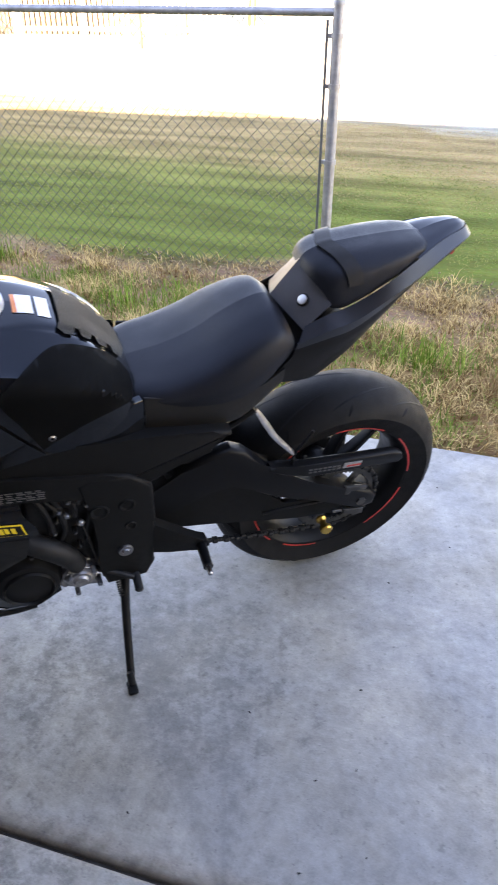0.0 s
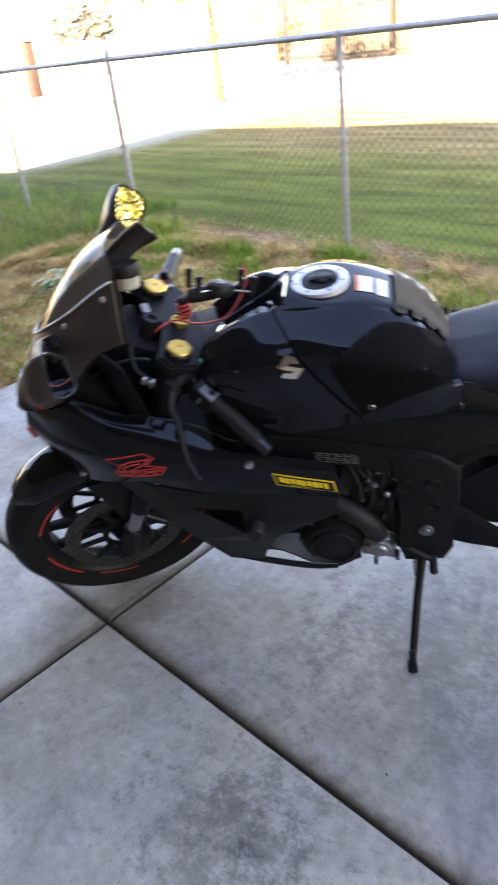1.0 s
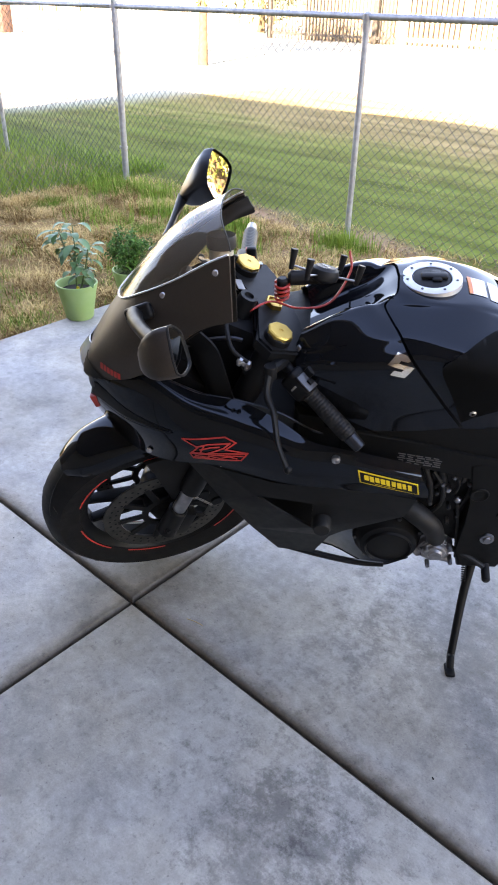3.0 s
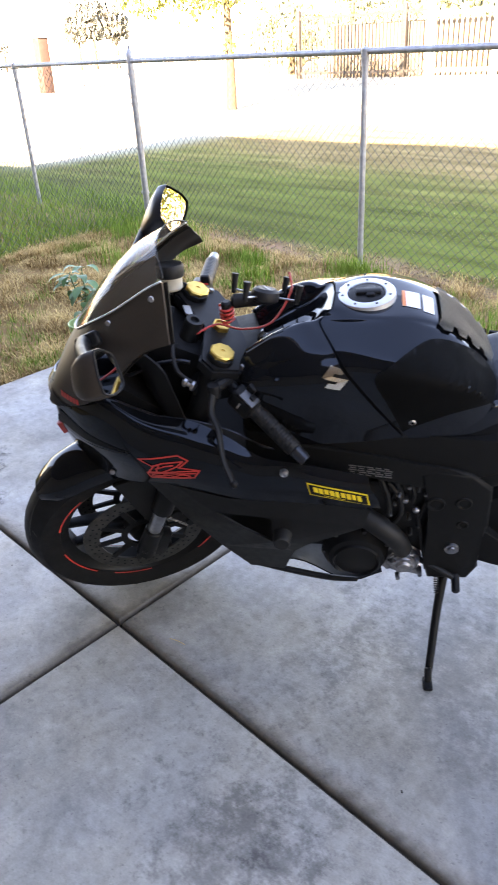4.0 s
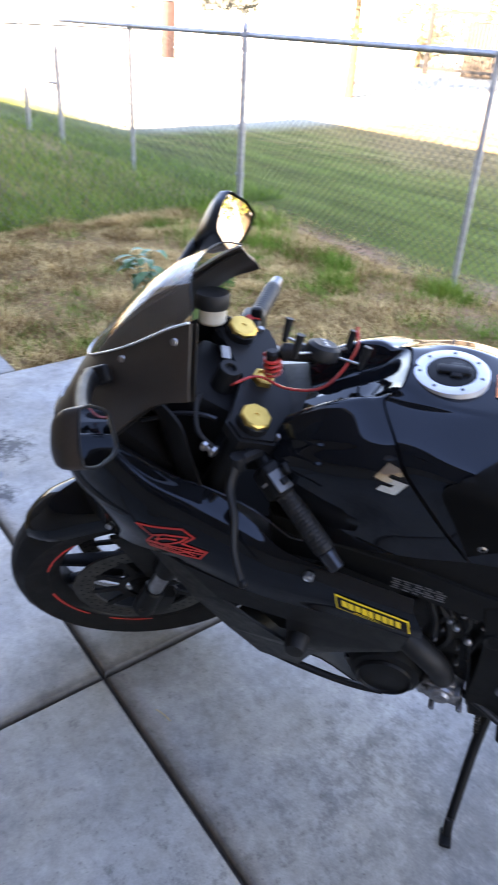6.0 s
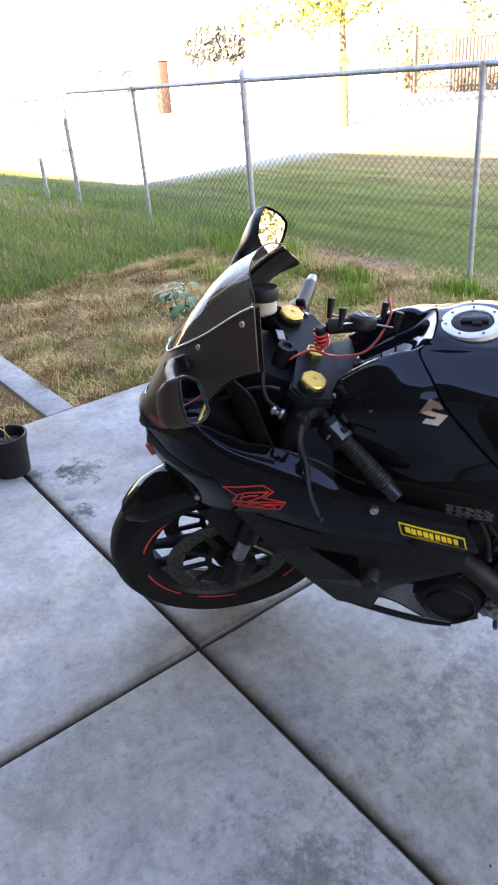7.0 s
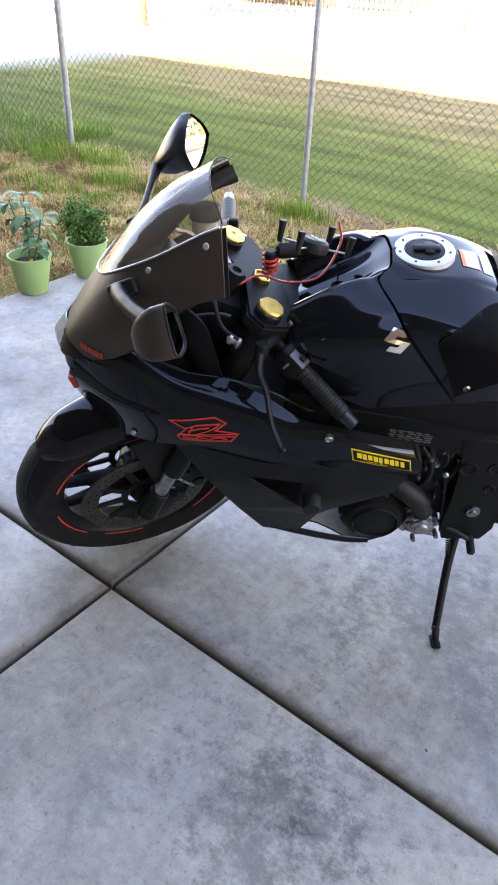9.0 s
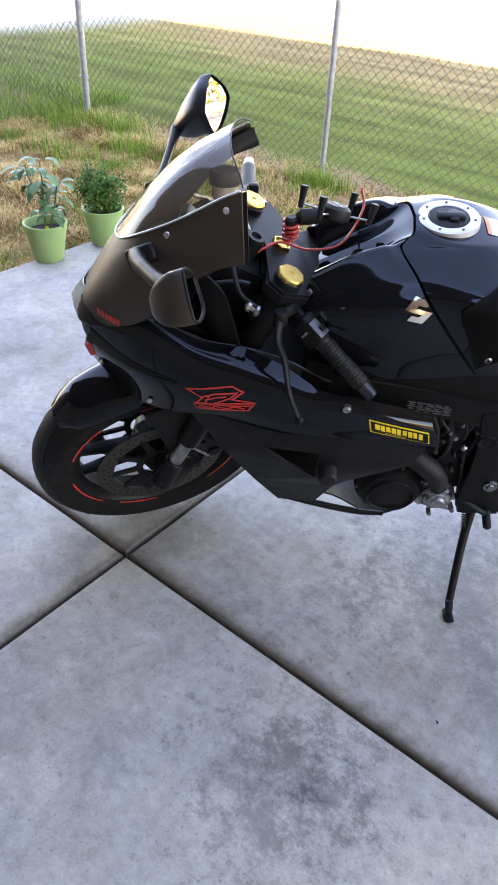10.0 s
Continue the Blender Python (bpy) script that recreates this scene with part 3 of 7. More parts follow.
# ---- house behind the camera ----
def build_house():
    house = tagged(base("house", pose(0, 0, 0)), "stucco house with a shingle roof and deep eaves", "house")
    bm = bmesh.new()
    box(bm, (13.0, 5.0, 2.9), pose(0.6, -5.7, 1.4), 0.02)
    part("wall", bm, STUCCO, house)
    bm = bmesh.new()
    v = [bm.verts.new(p) for p in ((-6.5, -8.9, 2.72), (7.6, -8.9, 2.72), (7.6, -1.2, 2.72), (-6.5, -1.2, 2.72), (-5.9, -2.1, 4.55), (7.4, -1.45, 4.75), (7.4, -6.0, 4.7), (-5.25, -6.0, 4.55))]
    for f in ((0, 1, 2, 3), (0, 1, 6, 7), (3, 2, 5, 4), (4, 5, 6, 7), (0, 3, 4, 7), (1, 2, 5, 6)):
        bm.faces.new([v[i] for i in f])
    part("roof", bm, SHINGLE, house)
    bm = bmesh.new()
    box(bm, (13.6, 2.75, 0.16), pose(0.6, -2.01, 2.62), 0.01)
    part("eave", bm, SOFFIT, house, "wooden eave over the house wall")
    bm = bmesh.new()
    box(bm, (9.0, 5.0, 3.0), pose(-10.9, -5.2, 1.45, 0, 0, 8), 0.02)
    part("garage_wing", bm, STUCCO, house)


build_house()
# ---- motorcycle: its own frame has x ahead, y to its left, z up ----
REAR, LEAN = (-0.116, 0.971), 12.5
HEAD = math.degrees(math.atan2(0.098 - 0.943, -1.232 + 0.095))
BIKE = pose(REAR[0], REAR[1], 0, 0, 0, HEAD) @ pose(0, 0, 0, -LEAN)
bike = tagged(base("motorcycle", BIKE), "black sport motorcycle leaning on its side stand on concrete", "motorcycle")
AXLE_R, AXLE_F = Vector((-0.060, 0, 0.319)), Vector((1.303, 0, 0.305))
# steering axis and the turn of the bars to the left
STEER_FOOT, STEER_UP, STEER_AHEAD = Vector((1.398, 0, 0)), Vector((-0.394, 0, 0.919)), Vector((0.919, 0, 0.394))
STEER = Matrix.Translation(STEER_FOOT) @ Matrix.Rotation(radians(25), 4, STEER_UP) @ Matrix.Translation(-STEER_FOOT)


def fork_point(h, y, ahead=0.031):
    """A place on the steered front end: h along the steering axis, y to the left."""
    return STEER @ (STEER_FOOT + STEER_UP * h + STEER_AHEAD * ahead + Vector((0, y, 0)))


def wheel(name, m, radius, width, rim_width, spokes, spread=0.16):
    """m: axle pose, its y axis along the axle."""
    hub = base(name, Matrix())
    hub.parent = bike
    axis = m @ Matrix.Rotation(radians(-90), 4, "X")
    rim_r, w, rw = 0.222, width / 2, rim_width / 2
    bm = bmesh.new()
    prof = [(rim_r - 0.006, -rw), (rim_r + 0.012, -rw - 0.006)]
    for a in np.linspace(-1.22, 1.22, 19):
        prof.append((radius - (1 - math.cos(a)) * w * 0.86, math.sin(a) * w / math.sin(1.22)))
    prof += [(rim_r + 0.012, rw + 0.006), (rim_r - 0.006, rw)]
    lathe(bm, prof, axis, 72, closed=True)
    tyre = part("tyre", bm, RUBBER, hub)
    # tread grooves, cut as thin dark slots lying on the crown
    bm = bmesh.new()
    for k in range(11):
        for side in (1, -1):
            a0 = 2 * math.pi * (k + (0.5 if side > 0 else 0)) / 11
            for lo, hi, sweep, lead in ((0.22, 0.80, 0.60, 0.0), (0.74, 1.06, 0.05, 0.42)):
                line = []
                for s in np.linspace(0, 1, 9):
                    c = lo + (hi - lo) * s
                    r = radius - (1 - math.cos(c)) * w * 0.86 + 0.0006
                    line.append((r, side * math.sin(c) * w / math.sin(1.22), a0 + lead + sweep * s * (1.4 - 0.4 * s)))
                prev = None
                for i, (r, h, a) in enumerate(line):
                    t = 0.0035 * math.sin(math.pi * (i + 0.4) / 8.8)
                    q = [bm.verts.new(axis @ Vector((r * math.cos(a + e / r), r * math.sin(a + e / r), h - side * e * 0.6))) for e in (-t, t)]
                    if prev:
                        bm.faces.new((prev[0], prev[1], q[1], q[0]))
                    prev = q
    tagged(part("tread_groove", bm, BLACKINK, hub, "worn dark tread grooves"), kind="stuff")
    bm = bmesh.new()
    lathe(bm, [(rim_r + 0.004, -rw), (rim_r - 0.008, -rw + 0.002), (rim_r - 0.016, -rw + 0.012), (rim_r - 0.03, -rw * 0.5), (rim_r - 0.03, rw * 0.5),
               (rim_r - 0.016, rw - 0.012), (rim_r - 0.008, rw - 0.002), (rim_r + 0.004, rw), (rim_r - 0.02, 0)], axis, 72, closed=True)
    part("rim", bm, SATIN, hub)
    for k in range(spokes):
        bm = bmesh.new()
        for split in (-1, 1):
            a = 2 * math.pi * k / spokes
            p0, p1 = (0.035, a + split * 0.35), (rim_r - 0.026, a + split * spread)
            rings = []
            for t in np.linspace(0, 1, 6):
                r, b = p0[0] + (p1[0] - p0[0]) * t, p0[1] + (p1[1] - p0[1]) * t
                cw, ch = 0.0085 - 0.002 * t, 0.022 - 0.010 * t
                o = Vector((r * math.cos(b), r * math.sin(b), 0))
                tan = Vector((-math.sin(b), math.cos(b), 0))
                rings.append([bm.verts.new(axis @ (o + tan * cw * x + Vector((0, 0, ch * z)))) for x, z in ((-1, -0.7), (-0.7, -1), (0.7, -1), (1, -0.7), (1, 0.7), (0.7, 1), (-0.7, 1), (-1, 0.7))])
            for q0, q1 in zip(rings, rings[1:]):
                for i in range(8):
                    bm.faces.new((q0[i], q0[(i + 1) % 8], q1[(i + 1) % 8], q1[i]))
        part("spoke", bm, SATIN, hub)
    bm = bmesh.new()
    lathe(bm, [(0, -0.07), (0.03, -0.07), (0.04, -0.05), (0.05, -0.03), (0.05, 0.03), (0.04, 0.05), (0.03, 0.07), (0, 0.07)], axis, 32)
    part("hub", bm, SATIN, hub)
    # red rim tape in broken arcs on both faces
    for a0, a1 in ((0.1, 0.75), (1.0, 1.5), (2.2, 2.9), (3.2, 3.9), (4.2, 4.85), (5.3, 5.9)):
        for side in (1, -1):
            bm = bmesh.new()
            prev = None
            for a in np.linspace(a0, a1, 16):
                q = [bm.verts.new(axis @ Vector((r * math.cos(a), r * math.sin(a), side * h))) for r, h in ((rim_r - 0.005, rw + 0.0015), (rim_r + 0.004, rw + 0.0022))]
                if prev:
                    bm.faces.new((prev[0], prev[1], q[1], q[0]))
                prev = q
            part("rim_tape", bm, RED, hub, "red rim tape")
    return hub, axis


def disc(name, axis, h, r0, r1, parent, arms=10):
    bm = bmesh.new()
    lathe(bm, [(r0, h - 0.0025), (r1, h - 0.0025), (r1, h + 0.0025), (r0, h + 0.0025)], axis, 64, closed=True)
    d = part(name, bm, DISC, parent, "drilled steel brake disc")
    # carrier: a star with one arm to each rivet of the disc
    bm = bmesh.new()
    ring = []
    for k in range(arms):
        for o, r in ((-.5, .062), (-.22, .062), (-.13, r0 + .006), (.13, r0 + .006), (.22, .062)):
            a = 2 * math.pi * (k + o * (1 if r < .07 else .7)) / arms
            ring.append((r * math.cos(a), r * math.sin(a), math.atan2(math.sin(a), math.cos(a))))
    loops = []
    for z in (h + .003, h - .003):
        loops.append([bm.verts.new(axis @ Vector((x, y, z))) for x, y, _ in ring])
        loops.append([bm.verts.new(axis @ Vector((.045 * math.cos(a), .045 * math.sin(a), z))) for _, _, a in ring])
    for i in range(len(ring)):
        j = (i + 1) % len(ring)
        for p, q in ((0, 1), (1, 3), (3, 2), (2, 0)):
            bm.faces.new((loops[p][i], loops[p][j], loops[q][j], loops[q][i]))
    part("carrier", bm, SATIN, parent)
    bm = bmesh.new()
    for k in range(40):
        for r, o in ((r0 + 0.012, 0), (r0 + 0.026, 0.05), (r0 + 0.039, 0.1)):
            a = 2 * math.pi * k / 40 + o
            if r < r1 - 0.004:
                lathe(bm, [(0, 0.0029), (0.0035, 0.0029)], axis @ pose(r * math.cos(a), r * math.sin(a), h), 6)
    tagged(part("hole", bm, BLACKINK, parent), kind="stuff")
    return d


rear_wheel, rear_axis = wheel("rear_wheel", Matrix.Translation(AXLE_R), 0.315, 0.182, 0.145, 3, 0.24)
front_wheel, front_axis = wheel("front_wheel", STEER @ Matrix.Translation(AXLE_F), 0.30, 0.12, 0.089, 3, 0.24)
disc("brake_disc", front_axis, 0.062, 0.118, 0.16, front_wheel)
disc("brake_disc", front_axis, -0.062, 0.118, 0.16, front_wheel)
disc("brake_disc", rear_axis, -0.085, 0.08, 0.11, rear_wheel, 6)


def shell(name, rows, material, nu=24, nv=24, thick=0.004, mirror=True, parent=bike, label="", flip=False, more=()):
    bm = bmesh.new()
    for r, u, v in ((rows, nu, nv), *more):
        sheet(bm, net(r, u, v), thick, mirror=mirror, flip=flip)
    bmesh.ops.remove_doubles(bm, verts=bm.verts[:], dist=0.0004)
    return part(name, bm, material, parent, label, 40)


def facets(name, corners, faces, material, label="", thick=0.005, bevel=0.004):
    """A panel of flat facets with softened creases, on both sides of the bike."""
    bm = bmesh.new()
    for s in (1, -1):
        vs = {k: bm.verts.new((x, y * s, z)) for k, (x, y, z) in corners.items()}
        made = [bm.faces.new([vs[c] for c in f]) for f in faces]
        bmesh.ops.recalc_face_normals(bm, faces=made)
        if sum(f.normal.y * s * f.calc_area() for f in made) < 0:
            bmesh.ops.reverse_faces(bm, faces=made)
        inside = [e for f in made for e in f.edges if len(e.link_faces) == 2]
        out = bmesh.ops.bevel(bm, geom=list(set(inside)), offset=bevel, segments=2, affect="EDGES", profile=0.5)
        side = [f for f in bm.faces if (f.calc_center_median().y * s) > 0]
        bmesh.ops.solidify(bm, geom=side, thickness=thick)
    return part(name, bm, material, bike, label, 30)


# -- tank --
TANK_ROWS = [
    [(.775, 0, .972), (.70, 0, .968), (.62, 0, .958), (.55, 0, .924), (.50, 0, .875), (.455, 0, .820)],
    [(.780, .05, .967), (.70, .06, .965), (.62, .055, .955), (.55, .048, .924), (.498, .045, .876), (.453, .042, .818)],
    [(.797, .066, .955), (.715, .080, .9635), (.628, .074, .953), (.55, .064, .920), (.497, .060, .873), (.452, .055, .815)],
    [(.800, .080, .947), (.715, .094, .955), (.628, .090, .947), (.55, .082, .917), (.496, .078, .871), (.451, .072, .812)],
    [(.775, .130, .931), (.70, .147, .932), (.62, .148, .919), (.548, .137, .888), (.492, .122, .847), (.450, .106, .790)],
    [(.765, .147, .920), (.695, .164, .920), (.617, .165, .908), (.547, .153, .879), (.491, .137, .838), (.450, .118, .782)],
    [(.745, .170, .897), (.68, .180, .895), (.61, .179, .885), (.542, .168, .868), (.488, .150, .832), (.451, .128, .780)],
    [(.680, .181, .815), (.64, .179, .812), (.58, .174, .808), (.53, .164, .800), (.487, .149, .785), (.456, .13, .755)],
    [(.632, .176, .752), (.60, .172, .75), (.56, .165, .748), (.52, .156, .744), (.487, .145, .738), (.462, .13, .722)],
]
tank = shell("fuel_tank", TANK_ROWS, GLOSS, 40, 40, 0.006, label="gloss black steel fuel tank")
COVER_ROWS = [
    [(.779, 0, .968), (.82, 0, .930), (.88, 0, .897), (.94, 0, .862)],
    [(.784, .048, .963), (.825, .045, .926), (.88, .045, .894), (.94, .042, .858)],
    [(.801, .064, .954), (.834, .060, .938), (.888, .061, .912), (.946, .057, .872)],
    [(.804, .078, .946), (.840, .080, .950), (.895, .082, .929), (.952, .075, .888)],
    [(.780, .129, .930), (.835, .134, .926), (.90, .125, .903), (.965, .104, .866)],
    [(.770, .147, .919), (.825, .152, .913), (.893, .142, .892), (.963, .116, .856)],
    [(.750, .172, .895), (.80, .182, .884), (.875, .174, .867), (.96, .142, .832)],
    [(.685, .183, .813), (.76, .188, .808), (.855, .178, .798), (.95, .150, .775)],
    [(.637, .178, .750), (.72, .184, .740), (.835, .178, .725), (.93, .155, .71)],
]
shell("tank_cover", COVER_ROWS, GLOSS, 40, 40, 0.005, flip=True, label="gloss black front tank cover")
from mathutils.bvhtree import BVHTree


bm = bmesh.new()
seam = [[Vector(c[1]) * .25 + Vector(c[0]) * .75, Vector(c[0]), Vector(t[0]) * .8 + Vector(t[1]) * .2] for c, t in zip(COVER_ROWS, TANK_ROWS)]
sheet(bm, net([[(p.x, p.y * .955, p.z - .009) for p in row] for row in seam], 40, 6), mirror=True)
part("seam_bed", bm, BLACKINK, tank)


def skin_of(*row_sets):
    bm = bmesh.new()
    for rows in row_sets:
        sheet(bm, net(rows, 40, 40), mirror=True)
    bm.normal_update()
    tree = BVHTree.FromBMesh(bm)
    bm.free()
    return tree


TANK_SKIN = skin_of(TANK_ROWS, COVER_ROWS)


def lay(bm, outline, skin, lift=0.002, way="y", step=0.008, thick=0.0):
    """A flat outline laid on a curved skin: outline in (x, z) laid along -y, or in (x, y) laid along -z."""
    flat = bmesh.new()
    vs = [flat.verts.new((a, b, 0)) for a, b in outline]
    flat.faces.new(vs)
    lo, hi = np.min(outline, 0), np.max(outline, 0)
    for ax in (0, 1):
        no = (1, 0, 0) if ax == 0 else (0, 1, 0)
        for c in np.arange(lo[ax] + step, hi[ax], step):
            bmesh.ops.bisect_plane(flat, geom=flat.verts[:] + flat.edges[:] + flat.faces[:], plane_co=(c, c, 0), plane_no=no)
    flat.verts.ensure_lookup_table()
    new_of = {}
    for v in flat.verts:
        if way == "y":
            o, d = Vector((v.co.x, 1.0, v.co.y)), Vector((0, -1, 0))
        else:
            o, d = Vector((v.co.x, v.co.y, 2.0)), Vector((0, 0, -1))
        hit, nrm, _, _ = skin.ray_cast(o, d)
        if hit is None:
            hit, nrm, _, _ = skin.find_nearest(o + d * (0.82 if way == "y" else 1.05))
        if nrm.dot(d) > 0:
            nrm = -nrm
        new_of[v] = bm.verts.new(hit + nrm * lift)
    for f in flat.faces:
        try:
            bm.faces.new([new_of[v] for v in f.verts])
        except ValueError:
            pass
    flat.free()


def decal(name, outline, skin, material, lift=0.002, way="y", step=0.008, label="", parent=bike):
    bm = bmesh.new()
    lay(bm, outline, skin, lift, way, step)
    return part(name, bm, material, parent, label)


def rect(x0, z0, x1, z1, slope=0.0):
    return [(x0, z0), (x1, z0 + slope * (x1 - x0)), (x1, z1 + slope * (x1 - x0)), (x0, z1)]


KNEE = [(.640, .768), (.668, .832), (.697, .893), (.672, .914), (.640, .926), (.600, .930), (.560, .918), (.520, .894), (.488, .862), (.468, .832), (.466, .814), (.488, .818), (.555, .808), (.619, .780)]
bm = bmesh.new()
knee = spline(KNEE + KNEE[:1], 60)[:-1]
lay(bm, [tuple(p) for p in knee], TANK_SKIN, 0.0058)
bmesh.ops.solidify(bm, geom=bm.faces[:], thickness=0.0052)
part("knee_pad", bm, PADMAT, bike, "matte black rubber tank grip")
bm = bmesh.new()
hit, nrm, _, _ = TANK_SKIN.ray_cast(Vector((.622, 1, .792)), Vector((0, -1, 0)))
lathe(bm, [(0.007, 0), (0.007, 0.006), (0.004, 0.008), (0.004, 0.005), (0, 0.005)], Matrix.Translation(hit) @ nrm.to_track_quat("Z", "Y").to_matrix().to_4x4(), 12)
part("bolt", bm, STEEL, bike)

# filler cap with a light bolted ring
CAP = Matrix.Translation((.715, .003, .9705)) @ pose(0, 0, 0, 0, 2.5, 0)
bm = bmesh.new()
lathe(bm, [(.037, -.006), (.038, .002), (.0395, .0032), (.0545, .0032), (.0565, .002), (.058, -.012)], CAP, 48)
ring = part("filler_ring", bm, SILVER, bike, "light silver filler cap ring with bolts")
for k in range(7):
    bm = bmesh.new()
    a = 2 * math.pi * k / 7 + 0.2
    lathe(bm, [(.0028, .0), (.0028, .0042), (.0018, .0049), (0, .0049)], CAP @ pose(.0475 * math.cos(a), .0475 * math.sin(a), 0), 8)
    part("ring_bolt", bm, ALLOY, ring)
bm = bmesh.new()
lathe(bm, [(0, .003), (.025, .003), (.036, .0015), (.039, -.006)], CAP, 40)
cap = part("filler_cap", bm, SATIN, bike)
bm = bmesh.new()
box(bm, (.050, .020, .008), CAP @ pose(-.004, 0, .005), .003)
box(bm, (.018, .036, .007), CAP @ pose(-.008, 0, .0045), .003)
part("key_flap", bm, SATIN, cap)

# labels and rubber pad on the tank's crown
decal("warning_label", rect(.612, -.020, .646, .036), TANK_SKIN, WHITE, 0.0012, "z", label="white warning label")
decal("warning_label", rect(.639, -.020, .6465, .036), TANK_SKIN, ORANGE, 0.0017, "z", label="orange label heading")
decal("warning_label", rect(.585, -.020, .606, .040), TANK_SKIN, WHITE, 0.0012, "z", label="white warning label")
HALF_PAD = [(.574, .030), (.575, .050), (.581, .066), (.571, .077), (.556, .074), (.551, .055), (.544, .055), (.541, .072), (.528, .070), (.524, .052), (.517, .052), (.514, .068), (.501, .066), (.497, .048), (.490, .048), (.487, .062), (.474, .058), (.466, .032), (.461, .012)]
PAD = HALF_PAD + [(x, -y) for x, y in HALF_PAD[::-1]]


def ribbed_rubber():
    """Black rubber moulded in fine ribs across the bike."""
    m = mat("ribbed_rubber_pad", (.010, .0098, .0094), .5, color2=(.016, .0155, .0148), scale=60, spec=.3)
    n, l = m.node_tree.nodes, m.node_tree.links
    wave = n.new("ShaderNodeTexWave")
    wave.bands_direction, wave.inputs["Scale"].default_value = "X", 120
    l.new(n.new("ShaderNodeTexCoord").outputs["Object"], wave.inputs["Vector"])
    bu = n.new("ShaderNodeBump")
    bu.inputs["Strength"].default_value, bu.inputs["Distance"].default_value = 0.5, 0.002
    l.new(wave.outputs["Fac"], bu.inputs["Height"])
    l.new(bu.outputs["Normal"], n["Principled BSDF"].inputs["Normal"])
    return m


bm = bmesh.new()
lay(bm, PAD, TANK_SKIN, 0.006, "z", .004)
bmesh.ops.solidify(bm, geom=bm.faces[:], thickness=0.0055)
part("tank_pad", bm, ribbed_rubber(), bike, "black textured rubber tank pad", 50)

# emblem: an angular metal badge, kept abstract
bm = bmesh.new()
for o in ([(.797, .9045), (.7787, .9274), (.7721, .9131), (.7761, .9075)], [(.7787, .9274), (.7525, .9207), (.7586, .9091), (.7721, .9131)], [(.797, .9045), (.7761, .9075), (.7448, .8965), (.7647, .8931)],
          [(.7448, .8965), (.7615, .8723), (.7698, .8883), (.7647, .8931)], [(.7615, .8723), (.7901, .8815), (.7835, .8924), (.7698, .8883)]):
    lay(bm, [(.771 + (x - .771) * .95, .890 + (z - .8998) * .72) for x, z in o], TANK_SKIN, 0.003)
bmesh.ops.remove_doubles(bm, verts=bm.verts[:], dist=.0008)
part("badge", bm, BADGE, bike, "chrome angular maker's badge")

# -- seats and tail --
shell("rider_seat", [
    [(.478, 0, .806), (.43, 0, .813), (.37, 0, .825), (.31, 0, .848), (.25, 0, .884), (.20, 0, .906), (.165, 0, .911), (.145, 0, .895)],
    [(.478, .055, .803), (.43, .060, .810), (.37, .066, .822), (.31, .072, .844), (.25, .072, .878), (.20, .068, .899), (.165, .062, .905), (.142, .055, .890)],
    [(.478, .090, .799), (.43, .105, .806), (.37, .116, .814), (.31, .123, .831), (.25, .123, .858), (.20, .115, .878), (.165, .104, .886), (.138, .090, .875)],
    [(.478, .106, .788), (.43, .127, .791), (.37, .139, .792), (.31, .146, .798), (.25, .145, .813), (.20, .135, .834), (.165, .122, .850), (.134, .107, .855)],
    [(.478, .106, .775), (.43, .127, .776), (.37, .138, .770), (.31, .145, .767), (.25, .144, .773), (.20, .134, .793), (.165, .121, .818), (.133, .106, .840)],
], LEATHER, 40, 40, 0.02, label="black vinyl rider seat")
PILLION = [
    [(.100, 0, .968), (.088, 0, .990), (.055, 0, 1.004), (-.02, 0, 1.012), (-.10, 0, 1.016), (-.155, 0, 1.014), (-.180, 0, 1.000)],
    [(.092, .045, .962), (.080, .048, .983), (.050, .050, .997), (-.02, .050, 1.007), (-.10, .046, 1.012), (-.152, .038, 1.011), (-.176, .034, .999)],
    [(.074, .076, .945), (.062, .081, .963), (.038, .084, .974), (-.02, .082, .986), (-.09, .072, 1.000), (-.140, .058, 1.004), (-.166, .048, .996)],
    [(.062, .086, .926), (.050, .092, .928), (.028, .094, .932), (-.02, .091, .950), (-.09, .080, .978), (-.138, .063, .992), (-.164, .050, .990)],
    [(.060, .084, .915), (.048, .090, .914), (.026, .092, .917), (-.02, .089, .935), (-.09, .078, .966), (-.138, .061, .984), (-.164, .048, .984)],
]
shell("pillion_seat", PILLION, LEATHER, 32, 40, 0.015, label="black vinyl passenger seat with a strap")
strap_skin = skin_of(PILLION)
bm = bmesh.new()
g = []
for y in np.linspace(-.0905, .0905, 33):
    row = []
    lead = .048 - .55 * abs(y) ** 1.15
    for x in (lead + .016, lead + .006, lead - .006, lead - .016):
        hit, nrm, _, _ = strap_skin.ray_cast(Vector((x, abs(y), 2)), Vector((0, 0, -1)))
        hit = hit if hit is not None else Vector((x, abs(y), .93))
        row.append((hit.x, math.copysign(hit.y, y) * 1.01, hit.z + .0025))
    g.append(row)
sheet(bm, np.array(g), 0.003, flip=True)
part("seat_strap", bm, GRIP, bike, "black passenger strap")
SIDE_A = [(.112, .094, .884), (.065, .095, .905), (.015, .096, .921), (-.055, .092, .955), (-.130, .071, .989), (-.195, .047, 1.012), (-.255, .024, 1.020), (-.268, .006, 1.020), (-.269, 0, 1.020)]
SIDE_B = [(.130, .114, .858), (.065, .119, .884), (.008, .118, .900), (-.060, .109, .932), (-.138, .088, .962), (-.210, .062, .993), (-.266, .034, 1.004), (-.283, .008, 1.003), (-.284, 0, 1.003)]
